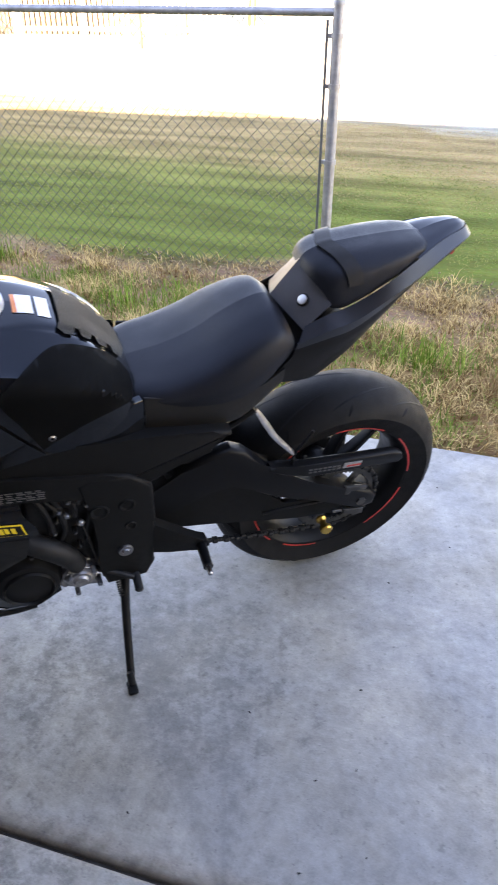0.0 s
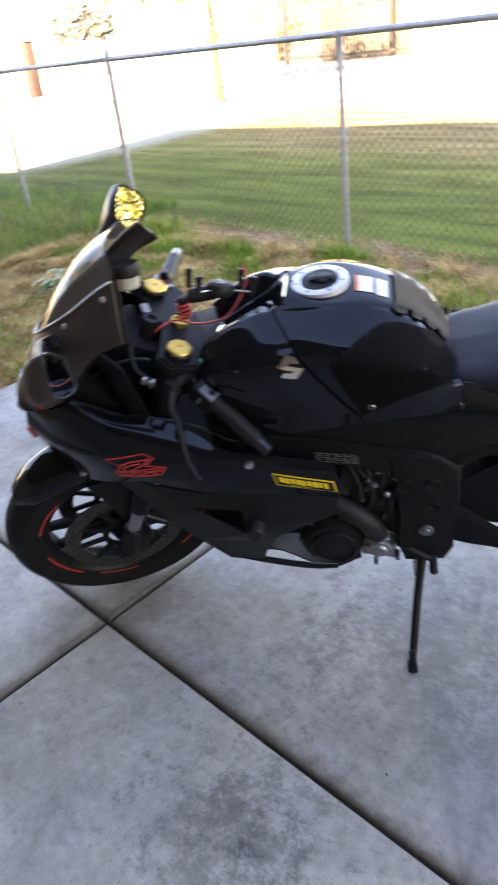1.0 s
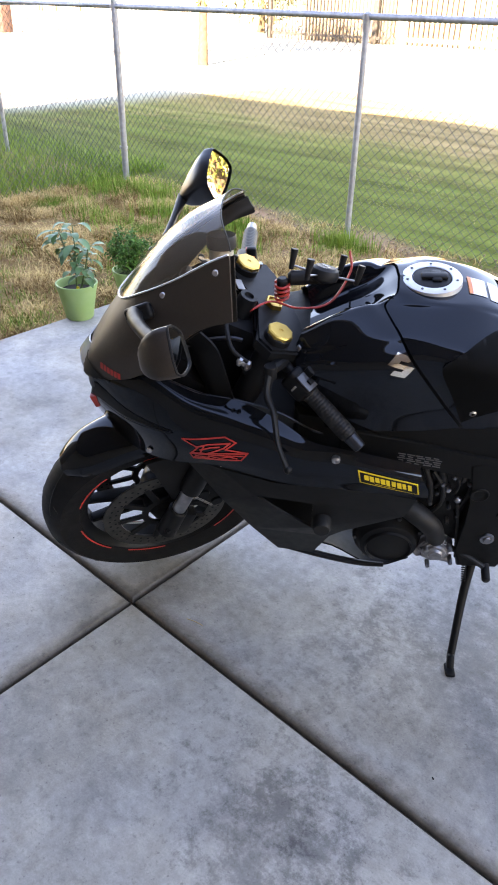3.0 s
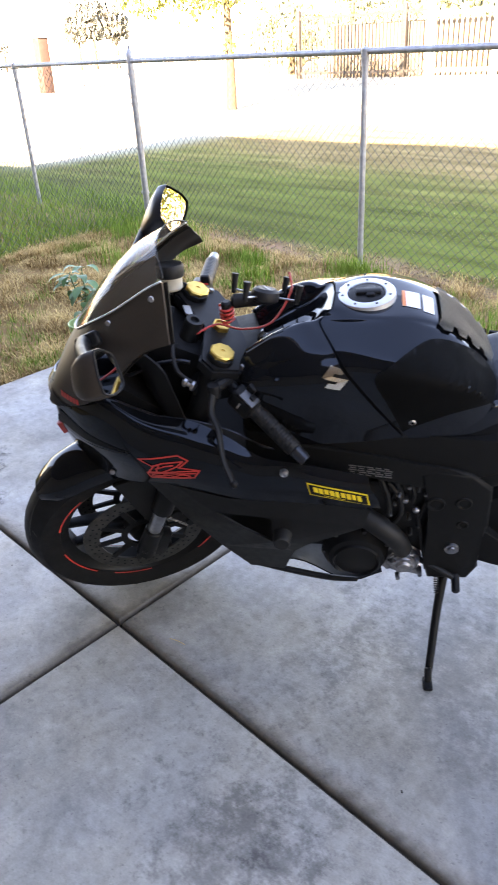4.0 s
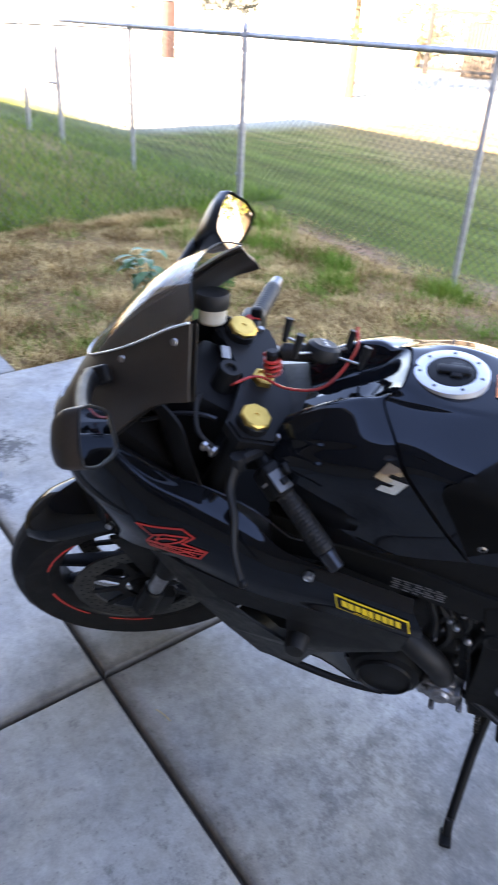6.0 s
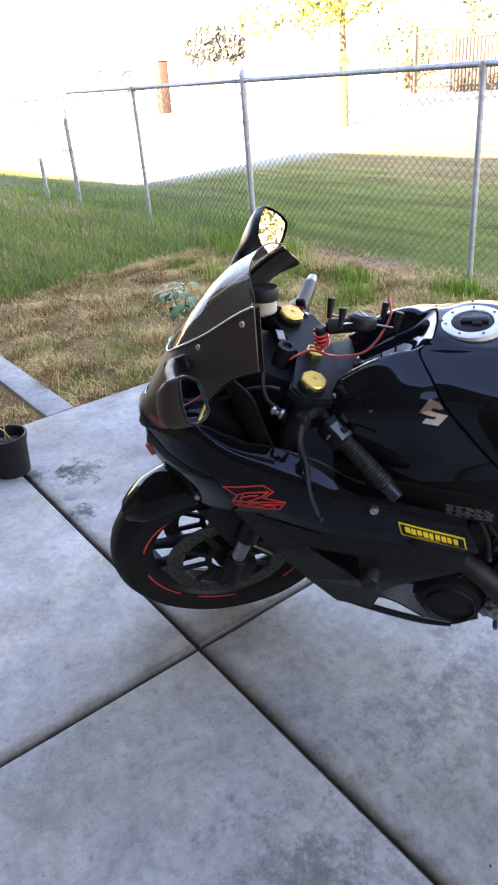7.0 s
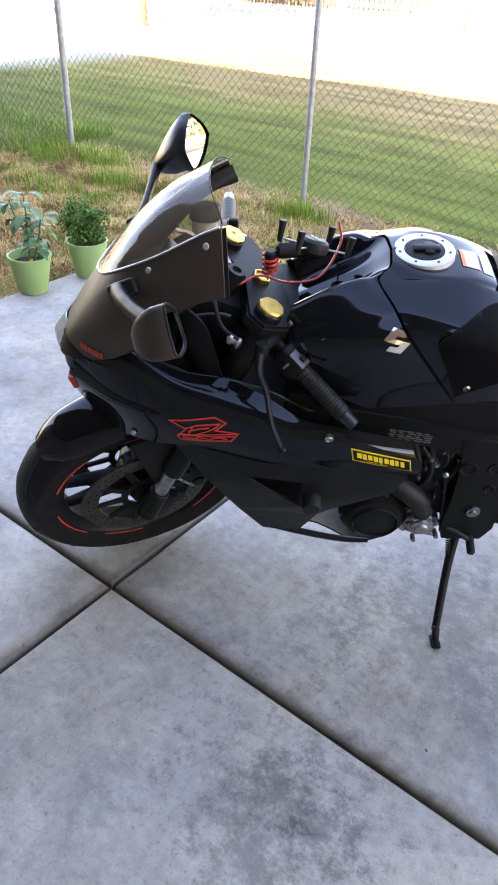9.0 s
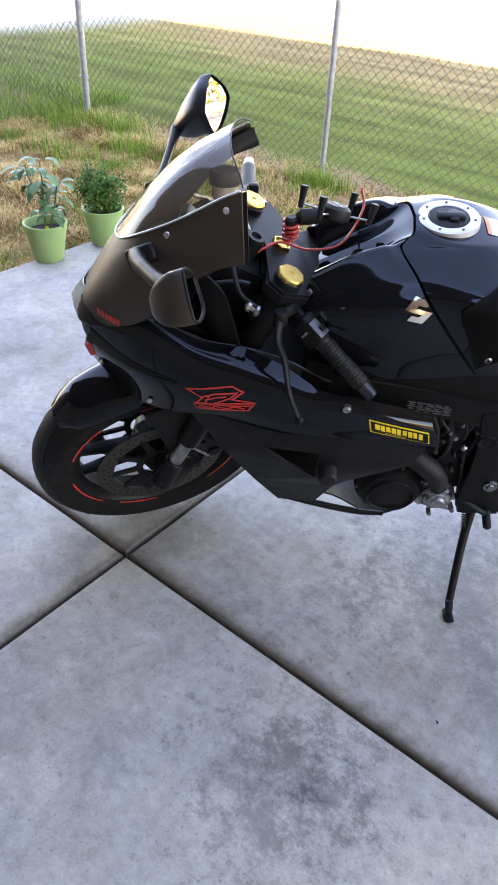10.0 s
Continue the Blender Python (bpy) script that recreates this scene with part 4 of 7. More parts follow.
SIDE_C = [(.142, .113, .824), (.065, .116, .832), (.018, .110, .838), (-.055, .098, .884), (-.130, .078, .938), (-.205, .055, .975), (-.258, .030, .990), (-.274, .007, .990), (-.275, 0, .990)]
SIDE_D = [(.190, .104, .762), (.095, .096, .748), (.045, .086, .758), (-.030, .078, .818), (-.100, .060, .896), (-.190, .040, .958), (-.240, .022, .978), (-.255, .005, .980), (-.256, 0, .980)]
shell("tail_cowl", [SIDE_A, SIDE_B], SATINGREY, 6, 40, 0.004, label="satin black tail cowl with a sharp upper ledge", more=(([SIDE_B, [tuple(np.array(b) * .62 + np.array(c) * .38) for b, c in zip(SIDE_B, SIDE_C)]], 6, 40),))
shell("tail_flank", [[tuple(np.array(b) * .62 + np.array(c) * .38) for b, c in zip(SIDE_B, SIDE_C)], SIDE_C, SIDE_D], SATIN, 14, 40, 0.004, label="plain black flank under the tail")
shell("tail_top", [
    [(-.150, 0, 1.006), (-.20, 0, 1.024), (-.245, 0, 1.029), (-.270, 0, 1.020)],
    [(-.146, .035, 1.004), (-.20, .026, 1.020), (-.245, .016, 1.026), (-.270, .002, 1.020)],
    [(-.130, .070, .989), (-.195, .046, 1.012), (-.248, .025, 1.019), (-.268, .005, 1.020)],
], SATINGREY, 14, 18, 0.004, label="satin black tail top")
bm = bmesh.new()
box(bm, (.05, .036, .014), pose(-.232, 0, .966, 0, -18, 0), .005)
part("tail_lamp", bm, REDLINE, bike, "small red tail lamp under the tail")
# this panel's base is raised to grey for the sky it reflects
shell("lock_panel", [
    [(.152, 0, .905), (.126, 0, .940), (.097, 0, .978)],
    [(.132, .052, .890), (.108, .052, .923), (.078, .052, .958)],
    [(.113, .094, .875), (.088, .094, .901), (.060, .092, .926)],
], mat("sky_sheen_panel", (0.035, 0.037, 0.043), 0.34, spec=0.6, color2=(0.045, 0.047, 0.053), scale=30, fine=300, rough2=0.42), 16, 12, 0.004, label="satin panel under the passenger seat, greyed for its sky sheen")
bm = bmesh.new()
LOCK = Matrix.Translation((.104, .056, .920)) @ pose(0, 0, 0, -18, 50, 0)
lathe(bm, [(.0135, -.003), (.0135, .003), (.011, .005), (.010, .002), (0, .002)], LOCK, 24)
lock = part("seat_lock", bm, BLACKINK, bike)
bm = bmesh.new()
lathe(bm, [(.0095, .001), (.0095, .005), (.0075, .006), (0, .0055)], LOCK, 20)
part("lock_barrel", bm, SILVER, lock, "bright lock barrel")
bm = bmesh.new()
plate(bm, [(.48, .765), (.30, .765), (.15, .83), (.05, .86), (-.02, .84), (-.005, .79), (.10, .74), (.26, .715), (.33, .72), (.45, .70)], -.082, .082, bevel=.012)
part("undertray", bm, FRAME, bike)
SIDE_COVER = [
    [(.640, .158, .762), (.57, .150, .785), (.50, .138, .806), (.452, .124, .806)],
    [(.640, .165, .756), (.57, .160, .776), (.50, .149, .796), (.447, .131, .796)],
    [(.640, .167, .748), (.57, .163, .760), (.50, .152, .772), (.446, .134, .780)],
    [(.640, .166, .736), (.57, .163, .738), (.50, .154, .735), (.448, .138, .730)],
]
for s in (1, -1):
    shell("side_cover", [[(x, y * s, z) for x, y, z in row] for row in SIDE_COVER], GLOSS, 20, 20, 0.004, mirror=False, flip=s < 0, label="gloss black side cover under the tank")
shell("under_seat_cover", [
    [(.443, .128, .800), (.38, .134, .788), (.30, .138, .780), (.22, .130, .775), (.15, .112, .80)],
    [(.443, .134, .765), (.38, .139, .755), (.30, .140, .745), (.22, .130, .735), (.15, .108, .765)],
    [(.443, .135, .725), (.38, .139, .718), (.30, .138, .708), (.24, .124, .700), (.17, .100, .735)],
], UNDERSEAT, 14, 20, 0.004, label="dark satin panel under the rider seat")

# -- frame and swingarm --
for s in (1, -1):
    bm = bmesh.new()
    plate(bm, [(.96, .76), (.828, .722), (.70, .745), (.62, .748), (.534, .737), (.427, .729), (.314, .713), (.274, .704), (.270, .690), (.319, .676), (.39, .632), (.43, .60), (.50, .58), (.56, .59), (.61, .615), (.796, .662), (.96, .64)], .128 * s, .164 * s, bevel=.012, seg=3)
    spar = part("frame_spar", bm, FRAME, bike, "black cast aluminium frame spar")
    bm = bmesh.new()
    plate(bm, [(.86, .722), (.70, .692), (.60, .669), (.53, .656), (.487, .642), (.442, .604), (.438, .56), (.50, .575), (.56, .588), (.61, .612), (.796, .652), (.86, .664)], .150 * s, .1715 * s, bevel=.007, seg=3)
    part("spar_rib", bm, FRAME, spar)
    bm = bmesh.new()
    plate(bm, [(.592, .640), (.565, .652), (.487, .641), (.442, .600), (.436, .487), (.452, .40), (.440, .345), (.46, .300), (.552, .296), (.565, .36), (.572, .45), (.560, .52), (.575, .58)], .132 * s, .174 * s, bevel=.008, seg=3)
    pivot = part("pivot_plate", bm, FRAME, spar)
    bm = bmesh.new()
    lathe(bm, [(0, .012), (.007, .012), (.009, .006), (.010, .009), (.0155, .009), (.0165, .004), (.0165, -.01)], pose(.507, .171 * s, .412, -90 * s), 6 if s < 0 else 18)
    part("pivot_nut", bm, STEEL, spar, "bright pivot nut")
    for x, z, r in ((.555, .555, .020), (.497, .560, .017), (.492, .492, .012)):
        bm = bmesh.new()
        lathe(bm, [(r * .55, .0005), (r * .9, .0035), (r, .0025), (r + .002, -.002)], pose(x, .1735 * s, z, -90 * s), 22)
        part("frame_boss", bm, FRAME, spar)
for s in (1, -1):
    bm = bmesh.new()
    plate(bm, [(.50, .47), (.43, .515), (.368, .557), (.303, .589), (.252, .600), (.22, .582), (.185, .540), (.158, .507), (.112, .468), (.039, .432), (-.06, .380), (-.150, .335), (-.168, .315), (-.165, .285), (-.12, .275), (-.05, .322), (.025, .375),
               (.09, .402), (.128, .398), (.19, .450), (.24, .492), (.30, .485), (.40, .43), (.50, .38)], .080 * s, .120 * s, bevel=.013, seg=3)
    arm = part("swingarm", bm, ARM, bike, "satin black arched swingarm")
    bm = bmesh.new()
    plate(bm, [(.50, .44), (.38, .455), (.26, .50), (.20, .46), (.126, .392), (.096, .345), (.025, .342), (-.03, .338), (-.12, .300), (-.12, .270), (-.05, .268), (.05, .278), (.14, .300), (.28, .335), (.40, .360), (.50, .37)], .086 * s, .102 * s, bevel=.006, seg=2)
    part("lower_brace", bm, FRAME, arm)
    bm = bmesh.new()
    plate(bm, [(.15, .335), (.10, .338), (-.03, .330), (-.03, .322), (.10, .329), (.15, .326)], .100 * s, .106 * s, bevel=.002)
    part("brace_rib", bm, ARM, arm)
    bm = bmesh.new()
    plate(bm, [(-.065, .382), (-.128, .368), (-.125, .356), (-.082, .364), (-.078, .350), (-.066, .352)], .112 * s, .121 * s, bevel=.002)
    part("adjuster_hook", bm, DISC, arm)
    bm = bmesh.new()
    plate(bm, [(-.075, .290), (-.135, .280), (-.135, .260), (-.105, .258), (-.10, .270), (-.075, .272)], .108 * s, .122 * s, bevel=.003)
    rod(bm, (-.045, .113 * s, .286), (-.09, .113 * s, .280), .005, .005, 10)
    part("axle_adjuster", bm, DISC, arm, "steel chain adjuster")
    bm = bmesh.new()
    lathe(bm, [(0, .012), (.013, .012), (.0145, .008), (.0145, -.03)], pose(AXLE_R.x - .06, .112 * s, .312, -90 * s), 6)
    part("axle_nut", bm, DISC, arm)
# chain guard with a small plate
bm = bmesh.new()
plate(bm, [(.155, .520), (.136, .508), (.068, .499), (-.181, .480), (-.205, .466), (-.212, .448), (-.200, .436), (.046, .457), (.10, .470), (.16, .500)], .098, .122, bevel=.007)
guard = part("chain_guard", bm, ARM, bike)
bm = bmesh.new()
plate(bm, [(-.042, .479), (-.090, .475), (-.086, .458), (-.038, .462)], .1218, .1230, bevel=0)
part("guard_badge", bm, GREYINK, guard, "small pale and red badge")
bm = bmesh.new()
plate(bm, [(-.050, .470), (-.088, .467), (-.087, .462), (-.048, .465)], .1230, .1236, bevel=0)
part("guard_badge", bm, RED, guard, "small red stripe")
bm = bmesh.new()
for k in range(7):
    for j in range(2):
        x, z = .052 - k * .0125, .483 - k * .0011 - j * .009
        plate(bm, [(x, z), (x - .009, z - .001), (x - .008, z - .006), (x + .001, z - .005)], .1218, .1226, bevel=0)
tagged(part("guard_badge", bm, mat("faded_print", (.035, .035, .038), .5, color2=(.05, .05, .053), scale=60), guard, "faded small print"), kind="stuff")
# hugger stay: bright angled strip and dark bracket
bm = bmesh.new()
tube(bm, [(.203, .110, .698), (.175, .111, .65), (.148, .112, .605), (.096, .112, .540)], [.006, .009, .008, .006], 8, 14, flat=.35)
part("exhaust_stay", bm, STEEL, bike, "bright worn metal stay")
bm = bmesh.new()
tube(bm, [(.095, .112, .505), (.094, .112, .54), (.075, .110, .565), (.055, .110, .600)], .004, 8, 12)
part("stay_bracket", bm, SATIN, bike)
bm = bmesh.new()
tube(bm, [(.205, .108, .70), (.25, .105, .665), (.30, .10, .64), (.34, .10, .635)], .009, 8, 12)
part("footrest_hanger", bm, SATIN, bike)
# sprocket, chain
bm = bmesh.new()
teeth = 45
ring_out, ring_in = [], []
for k in range(teeth * 4):
    a = 2 * math.pi * k / (teeth * 4)
    r = .112 + (.004 if k % 4 in (1, 2) else -.002)
    ring_out.append((r * math.cos(a), r * math.sin(a)))
for h0, h1 in ((.0895, .0945),):
    front = [bm.verts.new(rear_axis @ Vector((x, y, h1))) for x, y in ring_out]
    back = [bm.verts.new(rear_axis @ Vector((x, y, h0))) for x, y in ring_out]
    fi = [bm.verts.new(rear_axis @ Vector((x * .8, y * .8, h1))) for x, y in ring_out]
    bi = [bm.verts.new(rear_axis @ Vector((x * .8, y * .8, h0))) for x, y in ring_out]
    k = len(front)
    for i in range(k):
        j = (i + 1) % k
        bm.faces.new((front[i], front[j], back[j], back[i]))
        bm.faces.new((front[j], front[i], fi[i], fi[j]))
        bm.faces.new((back[i], back[j], bi[j], bi[i]))
        bm.faces.new((fi[j], fi[i], bi[i], bi[j]))
for k in range(6):
    box(bm, (.05, .022, .005), rear_axis @ Matrix.Rotation(k * math.pi / 3, 4, "Z") @ pose(.068, 0, .092), .002)
lathe(bm, [(.03, .06), (.052, .06), (.052, .097), (.03, .097)], rear_axis, 32, closed=True)
part("sprocket", bm, DISC, rear_wheel, "grey toothed rear sprocket")
CHAIN_Y = .092
front_c, rear_c, r_f, r_r = Vector((.46, CHAIN_Y, .34)), Vector((AXLE_R.x, CHAIN_Y, AXLE_R.z)), .042, .113
path = []
for a in np.linspace(radians(95), radians(265), 40):
    path.append(Vector((rear_c.x + r_r * math.cos(a), CHAIN_Y, rear_c.z + r_r * math.sin(a))))
for t in np.linspace(0, 1, 44)[1:]:
    p0 = path[39]
    path.append(p0.lerp(Vector((front_c.x, CHAIN_Y, front_c.z - r_f)), t) - Vector((0, 0, .012 * math.sin(math.pi * t))))
top = []
for t in np.linspace(0, 1, 44)[1:-1]:
    top.append(path[0].lerp(Vector((front_c.x, CHAIN_Y, front_c.z + r_f)), t))
chain = base("chain", Matrix())
chain.parent = bike
tagged(chain, "dark oiled drive chain")
bm = bmesh.new()
box(bm, (.0165, .011, .012), Matrix(), .003, 1)
link_mesh = finish("chain_link", bm, DARKMETAL)
bm = bmesh.new()
box(bm, (.0165, .018, .013), Matrix(), .003, 1)
plate_mesh = finish("chain_link", bm, DARKMETAL)
for seq in (path, top):
    d_all, step = 0.0, 0.0155
    pts = [seq[0]]
    for a, b in zip(seq, seq[1:]):
        while (b - pts[-1]).length >= step and (b - pts[-1]).dot(b - a) > 0:
            pts.append(pts[-1] + (b - pts[-1]).normalized() * step)
    for k, (a, b) in enumerate(zip(pts, pts[1:])):
        ob = new("chain_link", plate_mesh if k % 2 else link_mesh)
        ob.parent = chain
        ob.matrix_basis = Matrix.Translation((a + b) / 2) @ (b - a).to_track_quat("X", "Z").to_matrix().to_4x4()
# paddock stand spool
bm = bmesh.new()
lathe(bm, [(0, 0), (.013, 0), (.014, .006), (.008, .012), (.008, .026), (.015, .030), (.016, .040), (.012, .044), (0, .044)], pose(-.012, .118, .275, -90), 24)
part("stand_spool", bm, GOLD, bike, "gold anodised stand spool")
# -- fairing --
UPPER_ROWS = [
    [(1.366, .062, .776), (1.26, .129, .805), (1.16, .148, .771), (1.07, .153, .760), (.99, .178, .739), (.92, .206, .712), (.84, .214, .703), (.70, .210, .670)],
    [(1.372, .082, .769), (1.26, .146, .799), (1.16, .180, .762), (1.07, .197, .745), (.99, .208, .724), (.92, .220, .700), (.84, .222, .694), (.70, .215, .664)],
    [(1.385, .090, .745), (1.272, .162, .770), (1.165, .200, .736), (1.07, .217, .718), (.99, .226, .700), (.91, .232, .680), (.82, .233, .674), (.695, .226, .648)],
    [(1.405, .080, .685), (1.30, .165, .700), (1.18, .212, .690), (1.07, .230, .672), (.97, .238, .658), (.87, .239, .653), (.78, .238, .642), (.68, .234, .624)],
    [(1.400, .068, .640), (1.315, .138, .604), (1.225, .188, .612), (1.11, .218, .636), (.97, .236, .618), (.86, .238, .614), (.76, .236, .606), (.675, .230, .596)],
]
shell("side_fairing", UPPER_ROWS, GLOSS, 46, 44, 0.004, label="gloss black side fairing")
facets("lower_fairing", dict(
    a=(1.190, .196, .640), b=(1.105, .222, .632), c=(1.035, .226, .560), d=(.970, .222, .505), e=(.905, .218, .455), f=(.905, .224, .548), q=(.99, .228, .606), g=(.80, .228, .600), h=(.695, .224, .580),
    j=(.716, .212, .512), k=(.83, .203, .436), l=(.869, .195, .402), m=(.895, .158, .285), n=(.980, .150, .281), o=(1.035, .170, .378), p=(1.105, .188, .490)),
    ("abcp", "pcdo", "ode", "oel", "olm", "omn", "bqfc", "qgf", "fgj", "ghj", "efj", "ejk", "ekl"), SATIN, "satin black faceted lower fairing")
for s in (1, -1):
    bm = bmesh.new()
    lathe(bm, [(.021, 0), (.021, .045), (.017, .052), (.0, .054)], pose(.885, .198 * s, .488, -90 * s), 24)
    part("frame_slider", bm, GRIP, bike, "black crash slider")
    bm = bmesh.new()
    lathe(bm, [(.0085, -.006), (.0085, .003), (.005, .005), (.004, .003), (0, .003)], pose(.871, .233 * s, .693, -90 * s), 14)
    part("fairing_screw", bm, STEEL, bike, "bright fairing screw")
    bm = bmesh.new()
    lathe(bm, [(.006, -.006), (.006, .002), (.003, .003), (0, .002)], pose(1.262, .178 * s, .626, -75 * s), 12)
    part("fairing_screw", bm, STEEL, bike, "bright fairing screw")
bm = bmesh.new()
g = net([
    [(1.03, -.135, .395), (.975, -.135, .292), (.86, -.138, .272), (.74, -.135, .224), (.655, -.12, .244)],
    [(1.01, -.07, .37), (.955, -.07, .275), (.86, -.07, .258), (.74, -.06, .216), (.66, -.06, .236)],
    [(1.01, 0, .35), (.955, 0, .255), (.86, 0, .237), (.74, 0, .202), (.66, 0, .222)],
    [(1.01, .07, .37), (.955, .07, .275), (.86, .07, .262), (.74, .06, .216), (.66, .06, .236)],
    [(1.03, .135, .395), (.975, .135, .296), (.86, .130, .290), (.74, .135, .224), (.655, .12, .244)],
], 20, 20)
sheet(bm, g, 0.004)
part("belly_pan", bm, FRAME, bike, "black belly pan")
bm = bmesh.new()
tube(bm, [(.970, .146, .288), (.90, .149, .273), (.83, .147, .252), (.77, .141, .234), (.715, .136, .226)], [.006, .008, .008, .008, .006], 8, 20)
part("belly_strap", bm, SATIN, bike, "slim black strap under the belly")

shell("inner_panel", [
    [(1.350, .050, .770), (1.258, .128, .802), (1.157, .145, .768), (1.068, .150, .757), (.988, .160, .740), (.918, .180, .714)],
    [(1.330, .050, .72), (1.245, .095, .75), (1.145, .118, .73), (1.06, .128, .70), (.98, .138, .68), (.88, .150, .67)],
    [(1.300, .050, .66), (1.23, .09, .66), (1.14, .110, .64), (1.06, .12, .62), (.98, .128, .61), (.88, .140, .60)],
], SATINGREY, 12, 20, .003)
bm = bmesh.new()
box(bm, (.16, .15, .20), pose(1.115, 0, .79, 0, -23, 0), .02)
part("headstock", bm, BLACKINK, bike, "dark steering head behind the forks")
bm = bmesh.new()
box(bm, (.17, .25, .05), pose(.985, 0, .822, 0, 14, 0), .012)
part("air_duct", bm, FRAME, bike, "black air duct cover ahead of the tank")

# -- nose, headlamp, screen --
COWL_ROWS = [
    [(1.328, 0, .905), (1.312, .045, .916), (1.268, .080, .950), (1.20, .100, .992), (1.125, .116, 1.045), (1.088, .121, 1.066)],
    [(1.365, 0, .855), (1.345, .058, .866), (1.29, .100, .900), (1.21, .124, .950), (1.125, .138, 1.004), (1.084, .144, 1.025)],
    [(1.405, 0, .790), (1.385, .072, .800), (1.315, .122, .838), (1.225, .146, .895), (1.13, .158, .968), (1.080, .166, .992)],
    [(1.432, 0, .735), (1.408, .078, .742), (1.335, .130, .775), (1.26, .152, .815), (1.15, .166, .930), (1.078, .176, .966)],
]
COWL_FAR = [[(x, -y, z if k < 3 else top[2] - (top[2] - z) * (.85, .66, .60)[k - 3]) for k, ((x, y, z), top) in enumerate(zip(row, COWL_ROWS[0]))] for row in COWL_ROWS]
bm = bmesh.new()
sheet(bm, net(COWL_ROWS, 40, 40), 0.004)
sheet(bm, net(COWL_FAR, 40, 40), 0.004, flip=True)
bmesh.ops.remove_doubles(bm, verts=bm.verts[:], dist=0.0004)
part("nose_cowl", bm, MATTE, bike, "matte grey-brown nose cowl", 40)
LINING = mat("cowl_lining", (0.010, 0.0085, 0.0070), 0.5, spec=0.2, color2=(0.014, 0.012, 0.010), scale=20)
bm = bmesh.new()
sheet(bm, net([[(x - .008, max(0, y - .008), z - .003) for x, y, z in row] for row in COWL_ROWS], 24, 24), 0.002)
sheet(bm, net([[(x - .008, min(0, y + .008), z - .003) for x, y, z in row] for row in COWL_FAR], 24, 24), 0.002, flip=True)
part("cowl_lining", bm, LINING, bike, "plain dark inner lining of the nose cowl", 40)
COWL_SKIN = skin_of(COWL_ROWS)
UPPER_SKIN = skin_of(UPPER_ROWS)
screen = shell("windscreen", [
    [(1.330, 0, .907), (1.314, .044, .918), (1.270, .079, .952), (1.202, .099, .994), (1.127, .115, 1.047), (1.090, .120, 1.068)],
    [(1.262, 0, .990), (1.252, .042, .996), (1.222, .073, 1.010), (1.172, .094, 1.030), (1.115, .112, 1.058), (1.088, .1185, 1.069)],
    [(1.190, 0, 1.060), (1.183, .040, 1.060), (1.164, .068, 1.059), (1.134, .090, 1.064), (1.104, .108, 1.069), (1.087, .1175, 1.070)],
    [(1.114, 0, 1.103), (1.112, .034, 1.1015), (1.107, .062, 1.097), (1.099, .084, 1.090), (1.091, .102, 1.080), (1.086, .117, 1.071)],
], SMOKE, 24, 30, 0.0, label="smoke-tinted see-through windscreen")
screen.visible_shadow = False
bm = bmesh.new()
edge = [(1.086, .117, 1.071), (1.091, .102, 1.080), (1.099, .084, 1.090), (1.107, .062, 1.097), (1.112, .034, 1.1015), (1.114, 0, 1.103)]
tube(bm, edge + [(x, -y, z) for x, y, z in edge[-2::-1]], .0013, 6, 40)
part("screen_edge", bm, SATIN, screen, "dark rounded rear edge of the screen")
bm = bmesh.new()
line = [(1.090, .121, 1.067), (1.127, .116, 1.046), (1.202, .100, .993), (1.270, .080, .951), (1.314, .045, .917), (1.331, 0, .906)]
full = line + [(x, -y, z) for x, y, z in line[-2::-1]]
tube(bm, full, .0018, 6, 60)
part("screen_trim", bm, SILVER, bike, "pale screen edge trim")
for s in (1, -1):
    for x, y, z in ((1.216, .106, .968), (1.112, .127, 1.034), (1.285, .090, .915)):
        bm = bmesh.new()
        lathe(bm, [(.006, -.005), (.006, .002), (.004, .0035), (0, .003)], pose(x, y * s, z, -62 * s), 12)
        part("screen_screw", bm, STEEL, bike, "bright screen screw")
shell("headlamp_lens", [
    [(1.425, 0, .728), (1.40, .070, .733), (1.345, .118, .760)],
    [(1.432, 0, .700), (1.405, .068, .702), (1.350, .112, .722)],
    [(1.425, 0, .672), (1.40, .062, .672), (1.350, .100, .686)],
], SATIN, 12, 18, 0.003, label="dark headlamp surround")
shell("headlamp", [
    [(1.412, 0, .790), (1.404, .028, .792), (1.380, .055, .800)],
    [(1.442, 0, .745), (1.428, .034, .747), (1.400, .064, .754)],
    [(1.438, 0, .705), (1.425, .034, .706), (1.396, .060, .712)],
], mat("lens_grey", (.35, .36, .36), .12, color2=(.45, .46, .46), scale=20, coat=1.0), 12, 18, 0.003, label="pale headlamp lens")
for s in (1, -1):
    bm = bmesh.new()
    plate(bm, [(1.405, .690), (1.370, .700), (1.352, .676), (1.395, .660)], .070 * s, .094 * s, bevel=.004)
    part("position_lamp", bm, REDLINE, bike, "small red reflector under the nose")
# inner black cockpit behind the screen
shell("cockpit_shroud", [
    [(1.30, 0, .875), (1.28, .05, .880), (1.24, .085, .890), (1.17, .115, .915)],
    [(1.22, 0, .84), (1.20, .06, .845), (1.17, .10, .855), (1.12, .13, .875)],
    [(1.19, 0, .80), (1.18, .07, .80), (1.15, .12, .81), (1.10, .145, .83)],
    [(1.16, 0, .74), (1.15, .08, .74), (1.13, .13, .75), (1.08, .15, .75)],
], SATIN, 16, 16, 0.004)
bm = bmesh.new()
